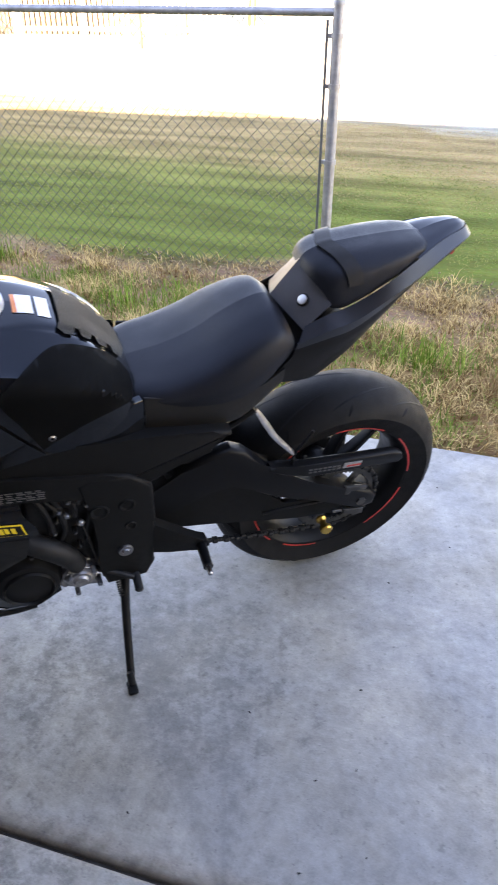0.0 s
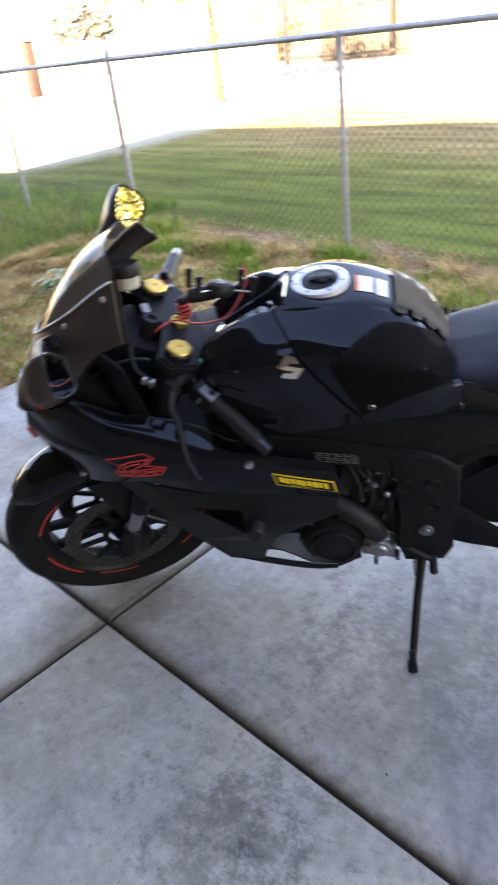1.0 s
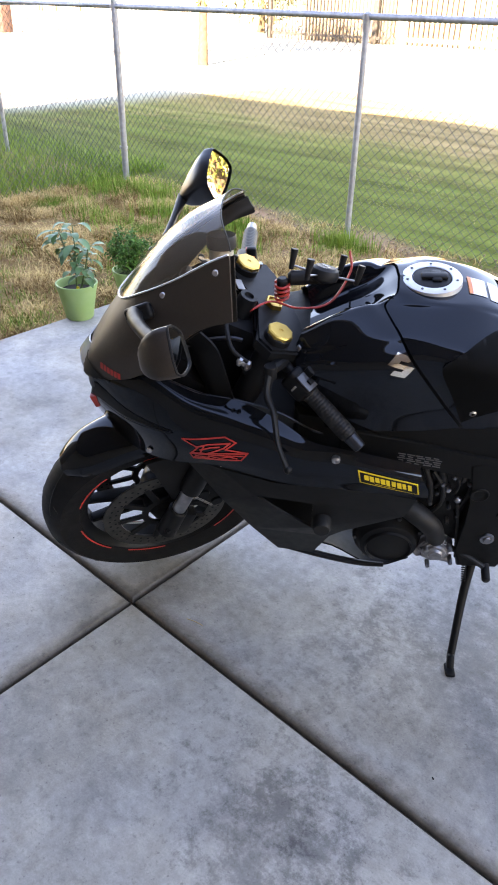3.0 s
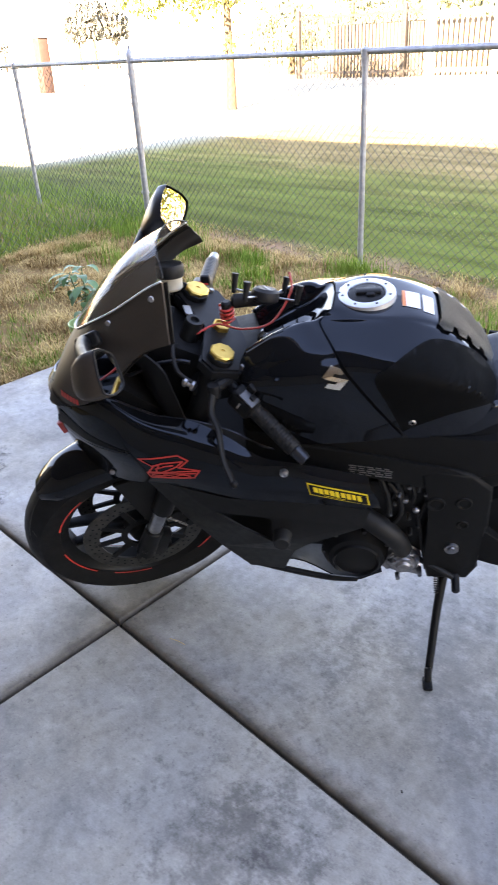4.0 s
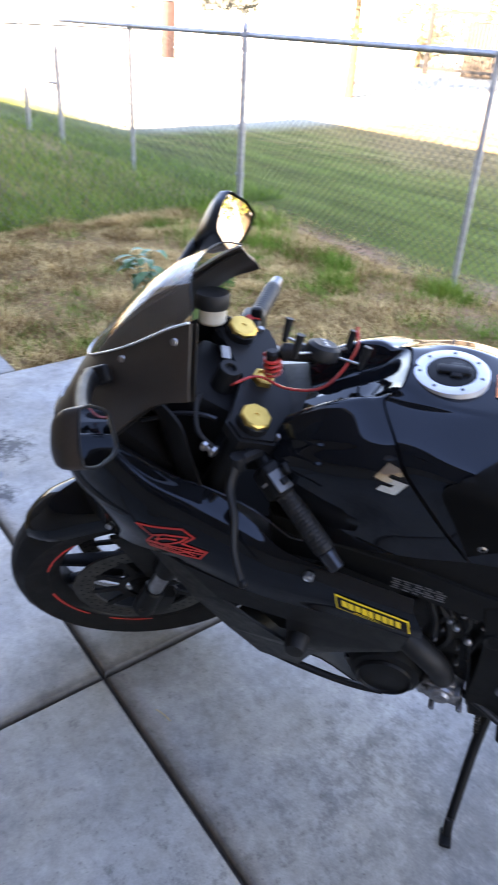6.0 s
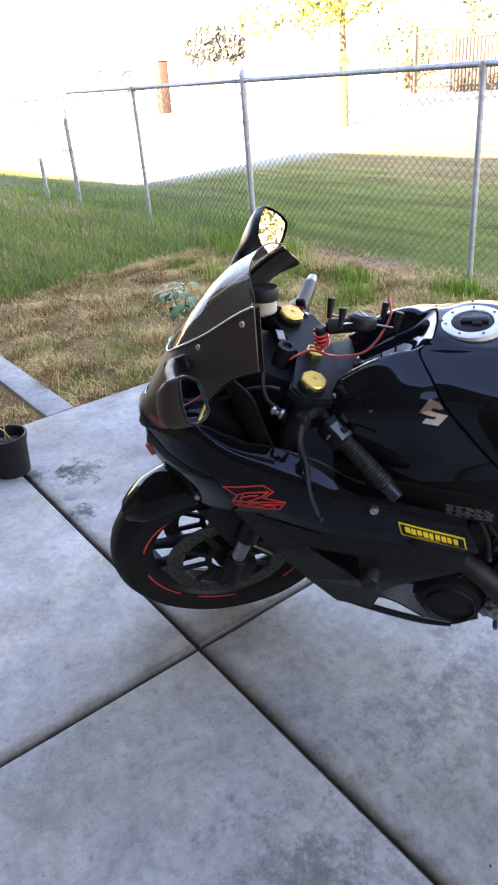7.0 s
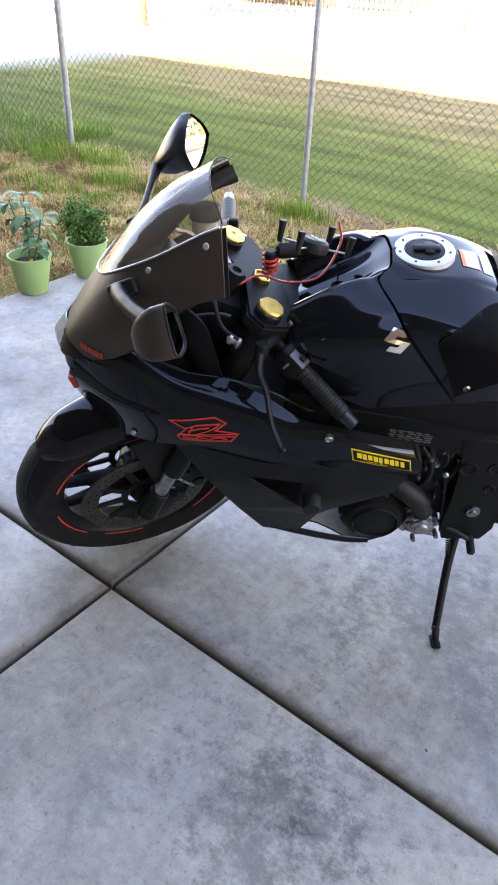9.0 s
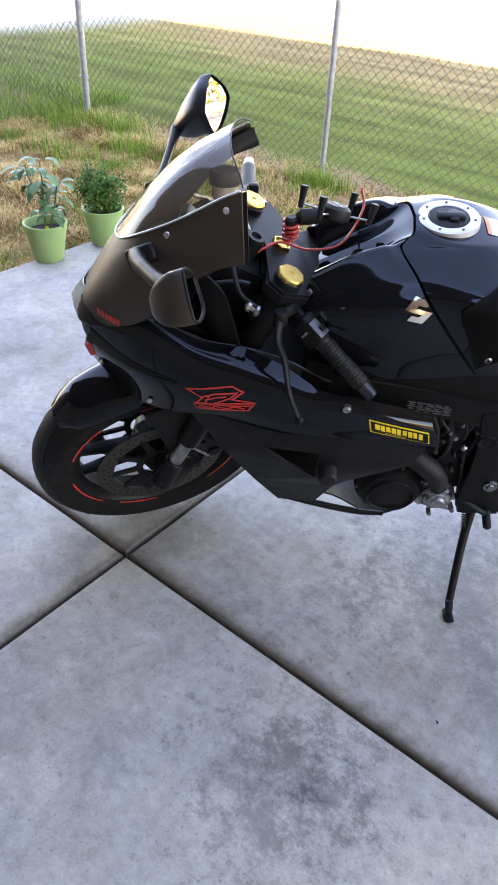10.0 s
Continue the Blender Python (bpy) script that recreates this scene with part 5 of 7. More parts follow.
tube(bm, [(1.228, .085, .822), (1.202, .088, .829), (1.173, .088, .843), (1.141, .087, .857), (1.095, .088, .866), (1.07, .088, .862)], .0045, 8, 24)
part("cockpit_edge", bm, SATINGREY, bike, "rounded edge of the cockpit panel")
for p0, p1, r0 in (((1.193, .03, .715), (1.190, .02, .672), .006), ((1.165, .04, .735), (1.150, .045, .728), .010), ((1.14, .06, .75), (1.13, .065, .735), .007)):
    bm = bmesh.new()
    rod(bm, p0, p1, r0, r0 * .7, 12, .002)
    part("wiring_plug", bm, ALLOY, bike, "grey wiring plug")
bm = bmesh.new()
plate(bm, [(1.30, .83), (1.22, .84), (1.10, .70), (.98, .66), (.70, .66), (.66, .40), (.74, .32), (.95, .32), (1.05, .44), (1.20, .62), (1.30, .74)], -.115, .115, bevel=.02)
part("inner_body", bm, BLACKINK, bike, "dark engine and radiator mass behind the fairing")

# black intake under the nose
bm = bmesh.new()
lay(bm, [(1.428, .778), (1.390, .780), (1.350, .768), (1.325, .748), (1.36, .738), (1.425, .742)], COWL_SKIN, .002)
part("nose_intake", bm, BLACKINK, bike, "black intake under the nose")
# slim air slot along the fairing's front, its shaded recess painted flat
for s in (1, -1):
    bm = bmesh.new()
    lay(bm, [(1.396, .738), (1.33, .728), (1.26, .720), (1.195, .712), (1.26, .708), (1.33, .704), (1.40, .700)], UPPER_SKIN, .0012)
    for v in bm.verts:
        v.co.y *= s
    part("air_slot_shade", bm, BLACKINK, bike, "flat dark patch for the fairing's air slot")
    bm = bmesh.new()
    lay(bm, [(1.37, .7015), (1.28, .7045), (1.20, .7085), (1.20, .7065), (1.28, .7020), (1.37, .6985)], UPPER_SKIN, .003)
    for v in bm.verts:
        v.co.y *= s
    part("slot_lip", bm, ARM, bike)

# decals on the fairing
def bars(name, x0, z0, x1, z1, skin, material, n, slope, label, lift=.0025):
    """A sticker's small print as plain bars."""
    bm = bmesh.new()
    for k in range(n):
        za, zb = z0 + (z1 - z0) * (k + .15) / n, z0 + (z1 - z0) * (k + .75) / n
        lay(bm, rect(x0, za, x1 - (x1 - x0) * (.0, .12, .05, .2)[k % 4], zb, slope), skin, lift)
    return tagged(part(name, bm, material, bike, label), kind="stuff")


STICKER = np.array([(.826, .672), (.703, .640), (.696, .612), (.819, .643)])
mid = STICKER.mean(0)
decal("sticker", [tuple(p) for p in STICKER], UPPER_SKIN, YELLOW, .0030, step=.005, label="yellow and black rectangular sticker")
SIDE, RISE = (STICKER[1] - STICKER[0]) / 2, (STICKER[0] - STICKER[3]) / 2
decal("sticker", [tuple(mid + u * .955 * SIDE + v * .80 * RISE) for u, v in ((-1, 1), (1, 1), (1, -1), (-1, -1))], UPPER_SKIN, BLACKINK, .0040, step=.005, label="black sticker field")


bm = bmesh.new()
for k in range(9):
    u, low = -.82 + k * .182, (-.22, -.30, -.18, -.26, -.34, -.2, -.3, -.22, -.3)[k]
    w = (.155, .14, .14, .15, .12, .14, .145, .12, .13)[k]
    lay(bm, [tuple(mid + a * SIDE + b * RISE) for a, b in ((u, low), (u + w, low), (u + w, .58), (u, .58))], UPPER_SKIN, .0050)
lay(bm, [tuple(mid + a * SIDE + b * RISE) for a, b in ((-.5, -.5), (.2, -.5), (.2, -.58), (-.5, -.58))], UPPER_SKIN, .0046)
tagged(part("sticker_mark", bm, YELLOW, bike, "yellow blocks across the sticker"), kind="stuff")
# outlined racing mark: plain strokes in red
bm = bmesh.new()
for stroke in ([(1.176, .724), (1.088, .728), (1.066, .716), (1.087, .702), (1.042, .693), (1.055, .677), (1.155, .671), (1.161, .685), (1.144, .706), (1.176, .724)],
               [(1.148, .707), (1.131, .711), (1.139, .692), (1.127, .691), (1.091, .705), (1.078, .715), (1.123, .714), (1.148, .707)], [(1.158, .690), (1.087, .693), (1.045, .692)], [(1.150, .681), (1.122, .680), (1.122, .684), (1.098, .680), (1.080, .685), (1.064, .681)], [(1.152, .676), (1.104, .676), (1.062, .677)], [(1.160, .686), (1.120, .688), (1.052, .687)], [(1.139, .700), (1.118, .707), (1.100, .708)]):
    stroke = [(x + .004, z - .003 - (x - 1.042) * .145) for x, z in stroke]
    for (xa, za), (xb, zb) in zip(stroke, stroke[1:]):
        d = Vector((xb - xa, zb - za)).normalized() * .0016
        n2 = Vector((-d.y, d.x))
        lay(bm, [(xa - d.x + n2.x, za - d.y + n2.y), (xb + d.x + n2.x, zb + d.y + n2.y), (xb + d.x - n2.x, zb + d.y - n2.y), (xa - d.x - n2.x, za - d.y - n2.y)], UPPER_SKIN, .0018, step=.012)
tagged(part("racing_mark", bm, RED, bike, "red outlined racing mark"), kind="stuff")
bm = bmesh.new()
for k in range(6):
    x, z = 1.359 - k * .0083, .800 - k * .0004
    lay(bm, [(x, z), (x - .0066, z), (x - .0062, z - .0125), (x + .0004, z - .0125)], COWL_SKIN, .0018)
tagged(part("nose_mark", bm, RED, bike, "small row of red blocks on the nose"), kind="stuff")
bm = bmesh.new()
for k in range(5):
    for j in range(5):
        x, z = .742 - .0185 * j - .003 * (k % 2), .664 - .0058 * k - .0022 * j
        w = (.016, .012, .0165, .010, .014)[(j * 2 + k) % 5]
        plate(bm, [(x, z), (x - w, z - .002), (x - w, z - .0045), (x, z - .0025)], .1715, .1725, bevel=0)
tagged(part("frame_label", bm, mat("worn_print", (.05, .05, .053), .5, color2=(.09, .09, .093), scale=70), bike, "pale worn print on the frame spar"), kind="stuff")

# -- front end, turned with the bars --
for s in (1, -1):
    leg = base("fork_leg", Matrix())
    leg.parent = bike
    y = .103 * s
    bm = bmesh.new()
    rod(bm, fork_point(.47, y), fork_point(.985, y), .027, seg=24)
    part("outer_tube", bm, SATIN, leg)
    bm = bmesh.new()
    rod(bm, fork_point(.36, y), fork_point(.48, y), .0175, seg=24)
    part("stanchion", bm, STEEL, leg, "bright steel fork stanchion")
    bm = bmesh.new()
    rod(bm, fork_point(.29, y), fork_point(.39, y), .026, .024, seg=20)
    box(bm, (.05, .035, .09), STEER @ Matrix.Translation(STEER_FOOT + STEER_UP * .335 + STEER_AHEAD * .005 + Vector((0, y, 0))) @ turn_y(radians(-23)), .008)
    lathe(bm, [(0, .028), (.010, .028), (.012, .022), (.012, .024), (.017, .024), (.017, 0)], STEER @ Matrix.Translation(AXLE_F + Vector((0, .10 * s, 0))) @ pose(0, 0, 0, -90 * s), 20)
    part("axle_clamp", bm, SATIN, leg)
    bm = bmesh.new()
    cap_m = STEER @ Matrix.Translation(STEER_FOOT + STEER_UP * .986 + STEER_AHEAD * .031 + Vector((0, y, 0))) @ turn_y(radians(-23.2))
    lathe(bm, [(.0, .0035), (.004, .0035), (.0045, .005), (.0235, .005), (.0262, .0025), (.0262, -.010)], cap_m, 8)
    part("fork_cap", bm, GOLD, leg, "gold anodised fork cap")
    # caliper behind the leg
    cal = STEER @ Matrix.Translation(AXLE_F) @ turn_y(radians(35)) @ Matrix.Translation((-.135, .070 * s, .0))
    bm = bmesh.new()
    box(bm, (.062, .062, .115), cal, .012, 3)
    for dz in (-.028, .028):
        lathe(bm, [(.0, .036), (.014, .036), (.016, .032), (.016, .02)], cal @ pose(0, 0, dz, -90 * s), 20)
    part("brake_caliper", bm, SATIN, leg, "black brake caliper")
    bm = bmesh.new()
    for k in range(6):
        box(bm, (.007, .001, .009), cal @ pose(.020, .0318 * s, -.030 + k * .012), 0)
    tagged(part("caliper_mark", bm, GREYINK, leg, "pale marking bars"), kind="stuff")
# fender over the front tyre
rows = []
for deg, w, dip in ((47, .50, .35), (53, .78, .55), (62, .95, .75), (78, 1.0, .85), (97, 1.0, .85), (116, 1.0, .9), (134, .96, .8)):
    a = radians(deg)
    row = []
    for y, lift in ((-.067, -.046), (-.064, -.022), (-.044, .000), (0, .008), (.044, .000), (.064, -.022), (.067, -.046)):
        r = .309 + lift * dip
        row.append(tuple(STEER @ (AXLE_F + Vector((r * math.cos(a), y * w, r * math.sin(a))))))
    rows.append(row)
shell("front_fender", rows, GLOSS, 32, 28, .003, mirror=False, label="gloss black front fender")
for s in (1, -1):
    bm = bmesh.new()
    plate(bm, [(1.335, .575), (1.215, .585), (1.195, .50), (1.205, .42), (1.245, .375), (1.285, .40), (1.300, .46), (1.315, .52)], .080 * s, .094 * s, STEER, bevel=.005)
    part("fender_stay", bm, SATIN, bike, "black fender stay beside the fork")
# triple clamp
clamp_m = STEER @ Matrix.Translation(STEER_FOOT + STEER_UP * .955) @ turn_y(radians(-23.2))
bm = bmesh.new()
outline = [(-.035, -.135), (.055, -.140), (.075, -.105), (.05, -.06), (.03, 0), (.05, .06), (.075, .105), (.055, .140), (-.005, .138), (-.035, .10), (-.05, .04), (-.05, -.04), (-.035, -.10)]
f = [bm.verts.new(clamp_m @ Vector((x, y, .014))) for x, y in outline]
b = [bm.verts.new(clamp_m @ Vector((x, y, -.014))) for x, y in outline]
ff = [bm.faces.new(f), bm.faces.new(b[::-1])]
for i in range(len(f)):
    j = (i + 1) % len(f)
    bm.faces.new((f[j], f[i], b[i], b[j]))
bmesh.ops.bevel(bm, geom=list({e for face in ff for e in face.edges}), offset=.005, segments=2, affect="EDGES")
clamp = part("top_clamp", bm, SATIN, bike, "black upper fork clamp")
bm = bmesh.new()
lathe(bm, [(0, .018), (.013, .018), (.016, .022), (.019, .022), (.021, .014), (.021, .0)], clamp_m, 6)
part("stem_nut", bm, GOLD, clamp, "gold stem nut")
bm = bmesh.new()
lathe(bm, [(0, .022), (.008, .022), (.010, .028), (.018, .028), (.020, .02), (.021, -.03)], clamp_m @ pose(.062, .0, .0), 24)
part("ignition_lock", bm, SATIN, clamp)
bm = bmesh.new()
box(bm, (.016, .030, .002), clamp_m @ pose(.062, -.048, .015), .0005)
part("clamp_mark", bm, GREYINK, clamp, "small pale mark")
for s in (1, -1):
    bm = bmesh.new()
    lathe(bm, [(0, .006), (.005, .006), (.0065, .003), (.0065, -.004)], clamp_m @ pose(-.012, .125 * s, .014), 6)
    part("clamp_bolt", bm, STEEL, clamp)


def both(p, s):
    """A place measured on the left of the turned bars, or its twin on the right."""
    q = STEER.inverted() @ Vector(p)
    q.y *= s
    return STEER @ q


for s in (1, -1):
    def B(x, y, z):
        p = both((x, y, z), s)
        out = max(0.0, (.97 - x) / .13) if s < 0 and z < .83 else 0.0
        return p + Vector((.030, -.055, .022)) * min(out, 1.1)
    bar = base("handlebar", Matrix())
    bar.parent = bike
    bm = bmesh.new()
    tube(bm, [B(1.005, .10, .842), B(.985, .122, .838), B(.955, .146, .818), B(.838, .219, .732)], .011, 12, 20)
    part("bar_tube", bm, SATIN, bar)
    bm = bmesh.new()
    m, d = frame_of(B(1.012, .088, .80), B(.995, .09, .855))
    lathe(bm, [(.026, 0), (.034, 0), (.036, .004), (.036, .036), (.034, .04), (.026, .04)], m, 24, closed=True)
    part("bar_clamp", bm, SATIN, bar)
    bm = bmesh.new()
    p0, p1 = B(.932, .160, .800), B(.850, .2115, .741)
    n_ring = 15
    prof = [(0, 0), (.019, 0), (.0205, .003)]
    m, d = frame_of(p0, p1)
    for k in range(n_ring):
        h = .006 + (d - .012) * k / n_ring
        prof += [(.0178, h), (.0178, h + .004), (.0173, h + .005), (.0173, h + .006)]
    prof += [(.0175, d - .003), (.016, d), (0, d)]
    lathe(bm, prof, m, 20)
    part("grip", bm, GRIP, bar, "ribbed black rubber grip")
    bm = bmesh.new()
    rod(bm, B(.850, .2115, .741), B(.826, .226, .724), .0145, .0125, 20, .002)
    part("bar_end", bm, SATINGREY, bar, "dark bar end weight")
    bm = bmesh.new()
    m, d = frame_of(B(.972, .135, .828), B(.930, .161, .798))
    box(bm, (.046, .050, d), m @ pose(0, 0, d / 2), .010, 3)
    box(bm, (.022, .030, .020), m @ pose(.012 * s, .028, d * .45), .005)
    sw = part("switch_housing", bm, SATIN, bar)
    bm = bmesh.new()
    box(bm, (.012, .010, .012), m @ pose(-.004, .028, d * .7), .002)
    box(bm, (.012, .006, .009), m @ pose(-.014, .024, d * .35), .002)
    part("switch", bm, RED if s < 0 else SATIN, sw, "red kill switch" if s < 0 else "black toggle switch")
    if s > 0:
        # added grey-blue face paints the highlight on the housing's top
        bm = bmesh.new()
        box(bm, (.034, .004, d * .62), m @ pose(-.004, .0255, d * .62), .0015)
        part("switch_sheen", bm, mat("lit_switch_face", (0.05, 0.056, 0.066), 0.3, spec=0.5, color2=(0.065, 0.07, 0.08), scale=40), sw, "grey face for the sky highlight on the switch housing")
        bm = bmesh.new()
        for k in range(4):
            box(bm, (.0012, .0026, .0042), m @ pose(-.0236, -.006 + k * .005, d * .5), 0)
        tagged(part("switch_mark", bm, GREYINK, sw, "pale marking bars"), kind="stuff")
    # lever and perch
    bm = bmesh.new()
    tube(bm, [B(.985, .125, .845), B(1.0, .150, .852), B(1.012, .163, .848)], .012, 10, 8)
    lathe(bm, [(0, .014), (.011, .014), (.013, .010), (.013, -.014), (0, -.016)], Matrix.Translation(B(1.009, .163, .849)), 16)
    part("lever_perch", bm, SATIN, bar)
    bm = bmesh.new()
    tube(bm, [B(1.009, .163, .849), B(1.012, .195, .82), B(.997, .222, .795), B(.985, .262, .755), B(.966, .289, .722)], [.011, .009, .0075, .0065, .007], 10, 24, flat=.7)
    bmesh.ops.create_uvsphere(bm, u_segments=10, v_segments=8, radius=.0085, matrix=Matrix.Translation(B(.963, .292, .718)))
    part("lever", bm, SATIN, bar, "black control lever")
    if s > 0:
        bm = bmesh.new()
        lathe(bm, [(.004, -.012), (.011, -.008), (.011, -.003), (.006, 0), (.006, .006), (.010, .008), (.010, .014), (.004, .018)], Matrix.Translation(B(1.058, .151, .853)) @ pose(0, 0, 0, 20, 65, 10), 8)
        part("cable_adjuster", bm, STEEL, bar, "bright clutch cable adjuster")
        bm = bmesh.new()
        tube(bm, [B(1.05, .152, .856), B(1.085, .135, .875), B(1.10, .09, .895), B(1.10, .04, .87), B(1.09, 0, .80)], .0042, 8, 24)
        part("clutch_cable", bm, GRIP, bar)
# red stop switch on the right bar
bm = bmesh.new()
p_sw = STEER @ (lambda q: Vector((q.x, -q.y, q.z)))(STEER.inverted() @ Vector((.950, .150, .838)))
box(bm, (.030, .018, .012), Matrix.Translation(p_sw) @ pose(0, 0, 0, 0, -30, -40), .004)
part("stop_switch", bm, RED, bike, "red engine stop switch")
# right brake reservoir
RES = Matrix.Translation((1.130, -.074, .938)) @ pose(0, 0, 0, 12.5) @ Matrix.Scale(.86, 4)
bm = bmesh.new()
lathe(bm, [(0, 0), (.024, 0), (.029, .006), (.029, .040), (0, .040)], RES, 28)
res = part("brake_reservoir", bm, CREAM, bike, "translucent brake fluid reservoir with a black lid")
bm = bmesh.new()
lathe(bm, [(.034, .034), (.0355, .040), (.0355, .060), (.033, .065), (0, .067), ], RES, 28)
part("lid", bm, GRIP, res, "black rubber reservoir cover")
bm = bmesh.new()
box(bm, (.03, .012, .05), RES @ pose(-.026, -.01, -.01, 0, -20, 0), .004)
part("bracket", bm, SATIN, res)

# mirrors
for s in (1, -1):
    mir = base("mirror", Matrix())
    mir.parent = bike
    bm = bmesh.new()
    box(bm, (.058, .018, .032), pose(1.262, .118 * s, .933, 25 * s, 25, 0), .008, 3)
    part("mount", bm, SATIN, mir)
    # housing: a tapered egg open to the rear, drawn out towards its stem
    cm = Matrix.Translation((1.168, .325, 1.006) if s > 0 else (1.188, -.325, 1.006)) @ Matrix.Rotation(radians(-6 if s > 0 else -13), 4, "Z") @ Matrix.Rotation(radians(28 * s), 4, "X") @ Matrix.Rotation(radians(21 if s > 0 else 15), 4, "Y")
    rings = []
    bm = bmesh.new()
    shape = [(-.068, -.030), (-.062, -.040), (-.02, -.047), (.035, -.043), (.060, -.034), (.066, -.022), (.062, .012), (.050, .030), (.0, .044), (-.030, .045), (-.044, .040), (-.066, -.005)]
    sm = spline(shape + shape[:1], 33)[:-1]
    sm = sm * np.array((0.66, 0.90) if s > 0 else (0.80, 1.06))
    reach = .62 if s > 0 else 1.15
    taper = ((-.024, .97), (-.020, 1.0), (.0, .99), (.022, .92), (.042, .78), (.058, .58), (.070, .34)) if s > 0 else ((-.024, .97), (-.020, 1.0), (.0, .97), (.022, .84), (.042, .62), (.058, .40), (.070, .22))
    for x, k in taper:
        pull = max(0.0, x) / .070 * (.15 if s > 0 else 1.0)
        rings.append([bm.verts.new(cm @ Vector((x * (reach if x > 0 else 1), -s * (u * k + .034 * pull), v * k - .030 * pull))) for u, v in sm])
    for q0, q1 in zip(rings, rings[1:]):
        for i in range(32):
            j = (i + 1) % 32
            bm.faces.new((q0[i], q0[j], q1[j], q1[i]))
    bm.faces.new(rings[-1])
    part("housing", bm, MATTE if s > 0 else SATINGREY, mir, angle=50)
    neck = cm @ Vector((.066 * reach, -s * .034, -.030))
    bm = bmesh.new()
    tube(bm, [(1.270, .118 * s, .930), (1.258, .160 * s, .945), (1.225, .225 * s, .968), (1.190, .278 * s, .985)] if s > 0 else [(1.270, .118 * s, .930), (1.262, .150 * s, .938), tuple((Vector((1.262, .150 * s, .938)) + neck) / 2), tuple(neck)], [.017, .0145, .013, .016] if s > 0 else [.013, .0095, .0085, .013], 12, 20)
    part("stem", bm, SATIN, mir)
    bm = bmesh.new()
    bm.faces.new([bm.verts.new(cm @ (Vector((-.0232, -s * u * .93, v * .93)) if s > 0 else Vector((-.0195, -s * u * .88, v * .87)))) for u, v in sm])
    part("glass", bm, MIRROR, mir, "mirror glass reflecting the yard")
    if s > 0:
        bm = bmesh.new()
        tube(bm, [tuple(cm @ Vector((-.0238, -u * .95, v * .95))) for u, v in list(sm) + [sm[0]]], .0024, 6, 80, caps=False)
        part("glass_rim", bm, SATIN, mir, "smooth black rim round the mirror glass")

# phone holder with sprung arms and a red cable
ram = Matrix.Translation((.918, -.020, .962)) @ pose(0, 0, 0, 12, -18, 25)
hold = base("phone_holder", Matrix())
hold.parent = bike
tagged(hold, "black sprung phone holder with four rubber tips")
bm = bmesh.new()
lathe(bm, [(0, .008), (.020, .008), (.027, .003), (.030, -.006), (.028, -.016), (.018, -.022), (0, -.022)], ram, 28)
part("holder_body", bm, GRIP, hold)
bm = bmesh.new()
for k in range(3):
    box(bm, (.006, .008, .001), ram @ pose(0, -.012 + .012 * k, .0085), 0)
tagged(part("holder_mark", bm, GREYINK, hold, "pale marking bars"), kind="stuff")
for a, b in ((.056, .034), (.056, -.034), (-.056, .034), (-.056, -.034)):
    bm = bmesh.new()
    rod(bm, ram @ Vector((a * .3, b * .3, -.008)), ram @ Vector((a, b, -.006)), .0022, seg=8)
    part("arm", bm, STEEL, hold, "thin steel arm")
    bm = bmesh.new()
    rod(bm, ram @ Vector((a, b, -.014)), ram @ Vector((a * 1.03, b * 1.03, .026)), .0048, .0075, seg=14)
    part("tip", bm, GRIP, hold, "black rubber tip")
bm = bmesh.new()
rod(bm, (.99, -.012, .945), (.925, -.020, .948), .015, .015, 16, .006)
part("double_socket", bm, GRIP, hold)
bm = bmesh.new()
rod(bm, (1.0, -.004, .905), (1.0, -.008, .948), .009, .012, 16, .004)
part("ball_post", bm, GRIP, hold)
bm = bmesh.new()
tube(bm, [(1.0 + .0135 * math.cos(t * 1.1), -.005 + .0135 * math.sin(t * 1.1), .904 + .0016 * t) for t in range(24)], .003, 6, 90)
part("cable_coil", bm, REDLINE, hold, "red cable coiled round the post")
bm = bmesh.new()
tube(bm, [(.872, -.058, .985), (.868, -.03, .955), (.905, .02, .915), (.965, .03, .905), (1.02, .012, .905), (1.06, .04, .90), (1.10, .03, .87)], .0024, 6, 40)
part("red_cable", bm, REDLINE, hold, "thin red cable")

# dashboard seen from behind the screen
bm = bmesh.new()
box(bm, (.028, .13, .07), pose(1.185, 0, .905, 0, 42, 0), .012)
part("dash", bm, SATIN, bike)

# -- engine side --
bm = bmesh.new()
lathe(bm, [(0, .03), (.052, .03), (.066, .024), (.074, .010), (.080, .004), (.080, -.03)], pose(.720, .140, .345, -90), 40)
cov = part("engine_cover", bm, SATIN, bike, "round black alternator cover")
bm = bmesh.new()
lathe(bm, [(.050, .028), (.053, .034), (.056, .028)], pose(.720, .142, .345, -90), 40)
part("cover_ridge", bm, SATIN, cov)
for k in range(7):
    a = 2 * math.pi * k / 7
    bm = bmesh.new()
    lathe(bm, [(0, .012), (.005, .012), (.0055, .004), (.0055, -.01)], pose(.720 + .078 * math.cos(a), .138, .345 + .078 * math.sin(a), -90), 6)
    part("cover_bolt", bm, ALLOY, cov)
bm = bmesh.new()
tube(bm, [(.71, .150, .485), (.668, .163, .462), (.632, .165, .425), (.612, .152, .372)], [.024, .025, .024, .022], 16, 18)
part("water_hose", bm, GRIP, bike, "black rubber water hose")
bm = bmesh.new()
lathe(bm, [(0, .042), (.014, .042), (.018, .036), (.024, .035), (.026, .030), (.031, .029), (.032, .022), (.038, .020), (.040, .008), (.044, .006), (.044, -.03)], pose(.610, .140, .338, -90, 0, 0), 28)
rod(bm, (.655, .140, .312), (.575, .145, .342), .022, .020, 18, .006)
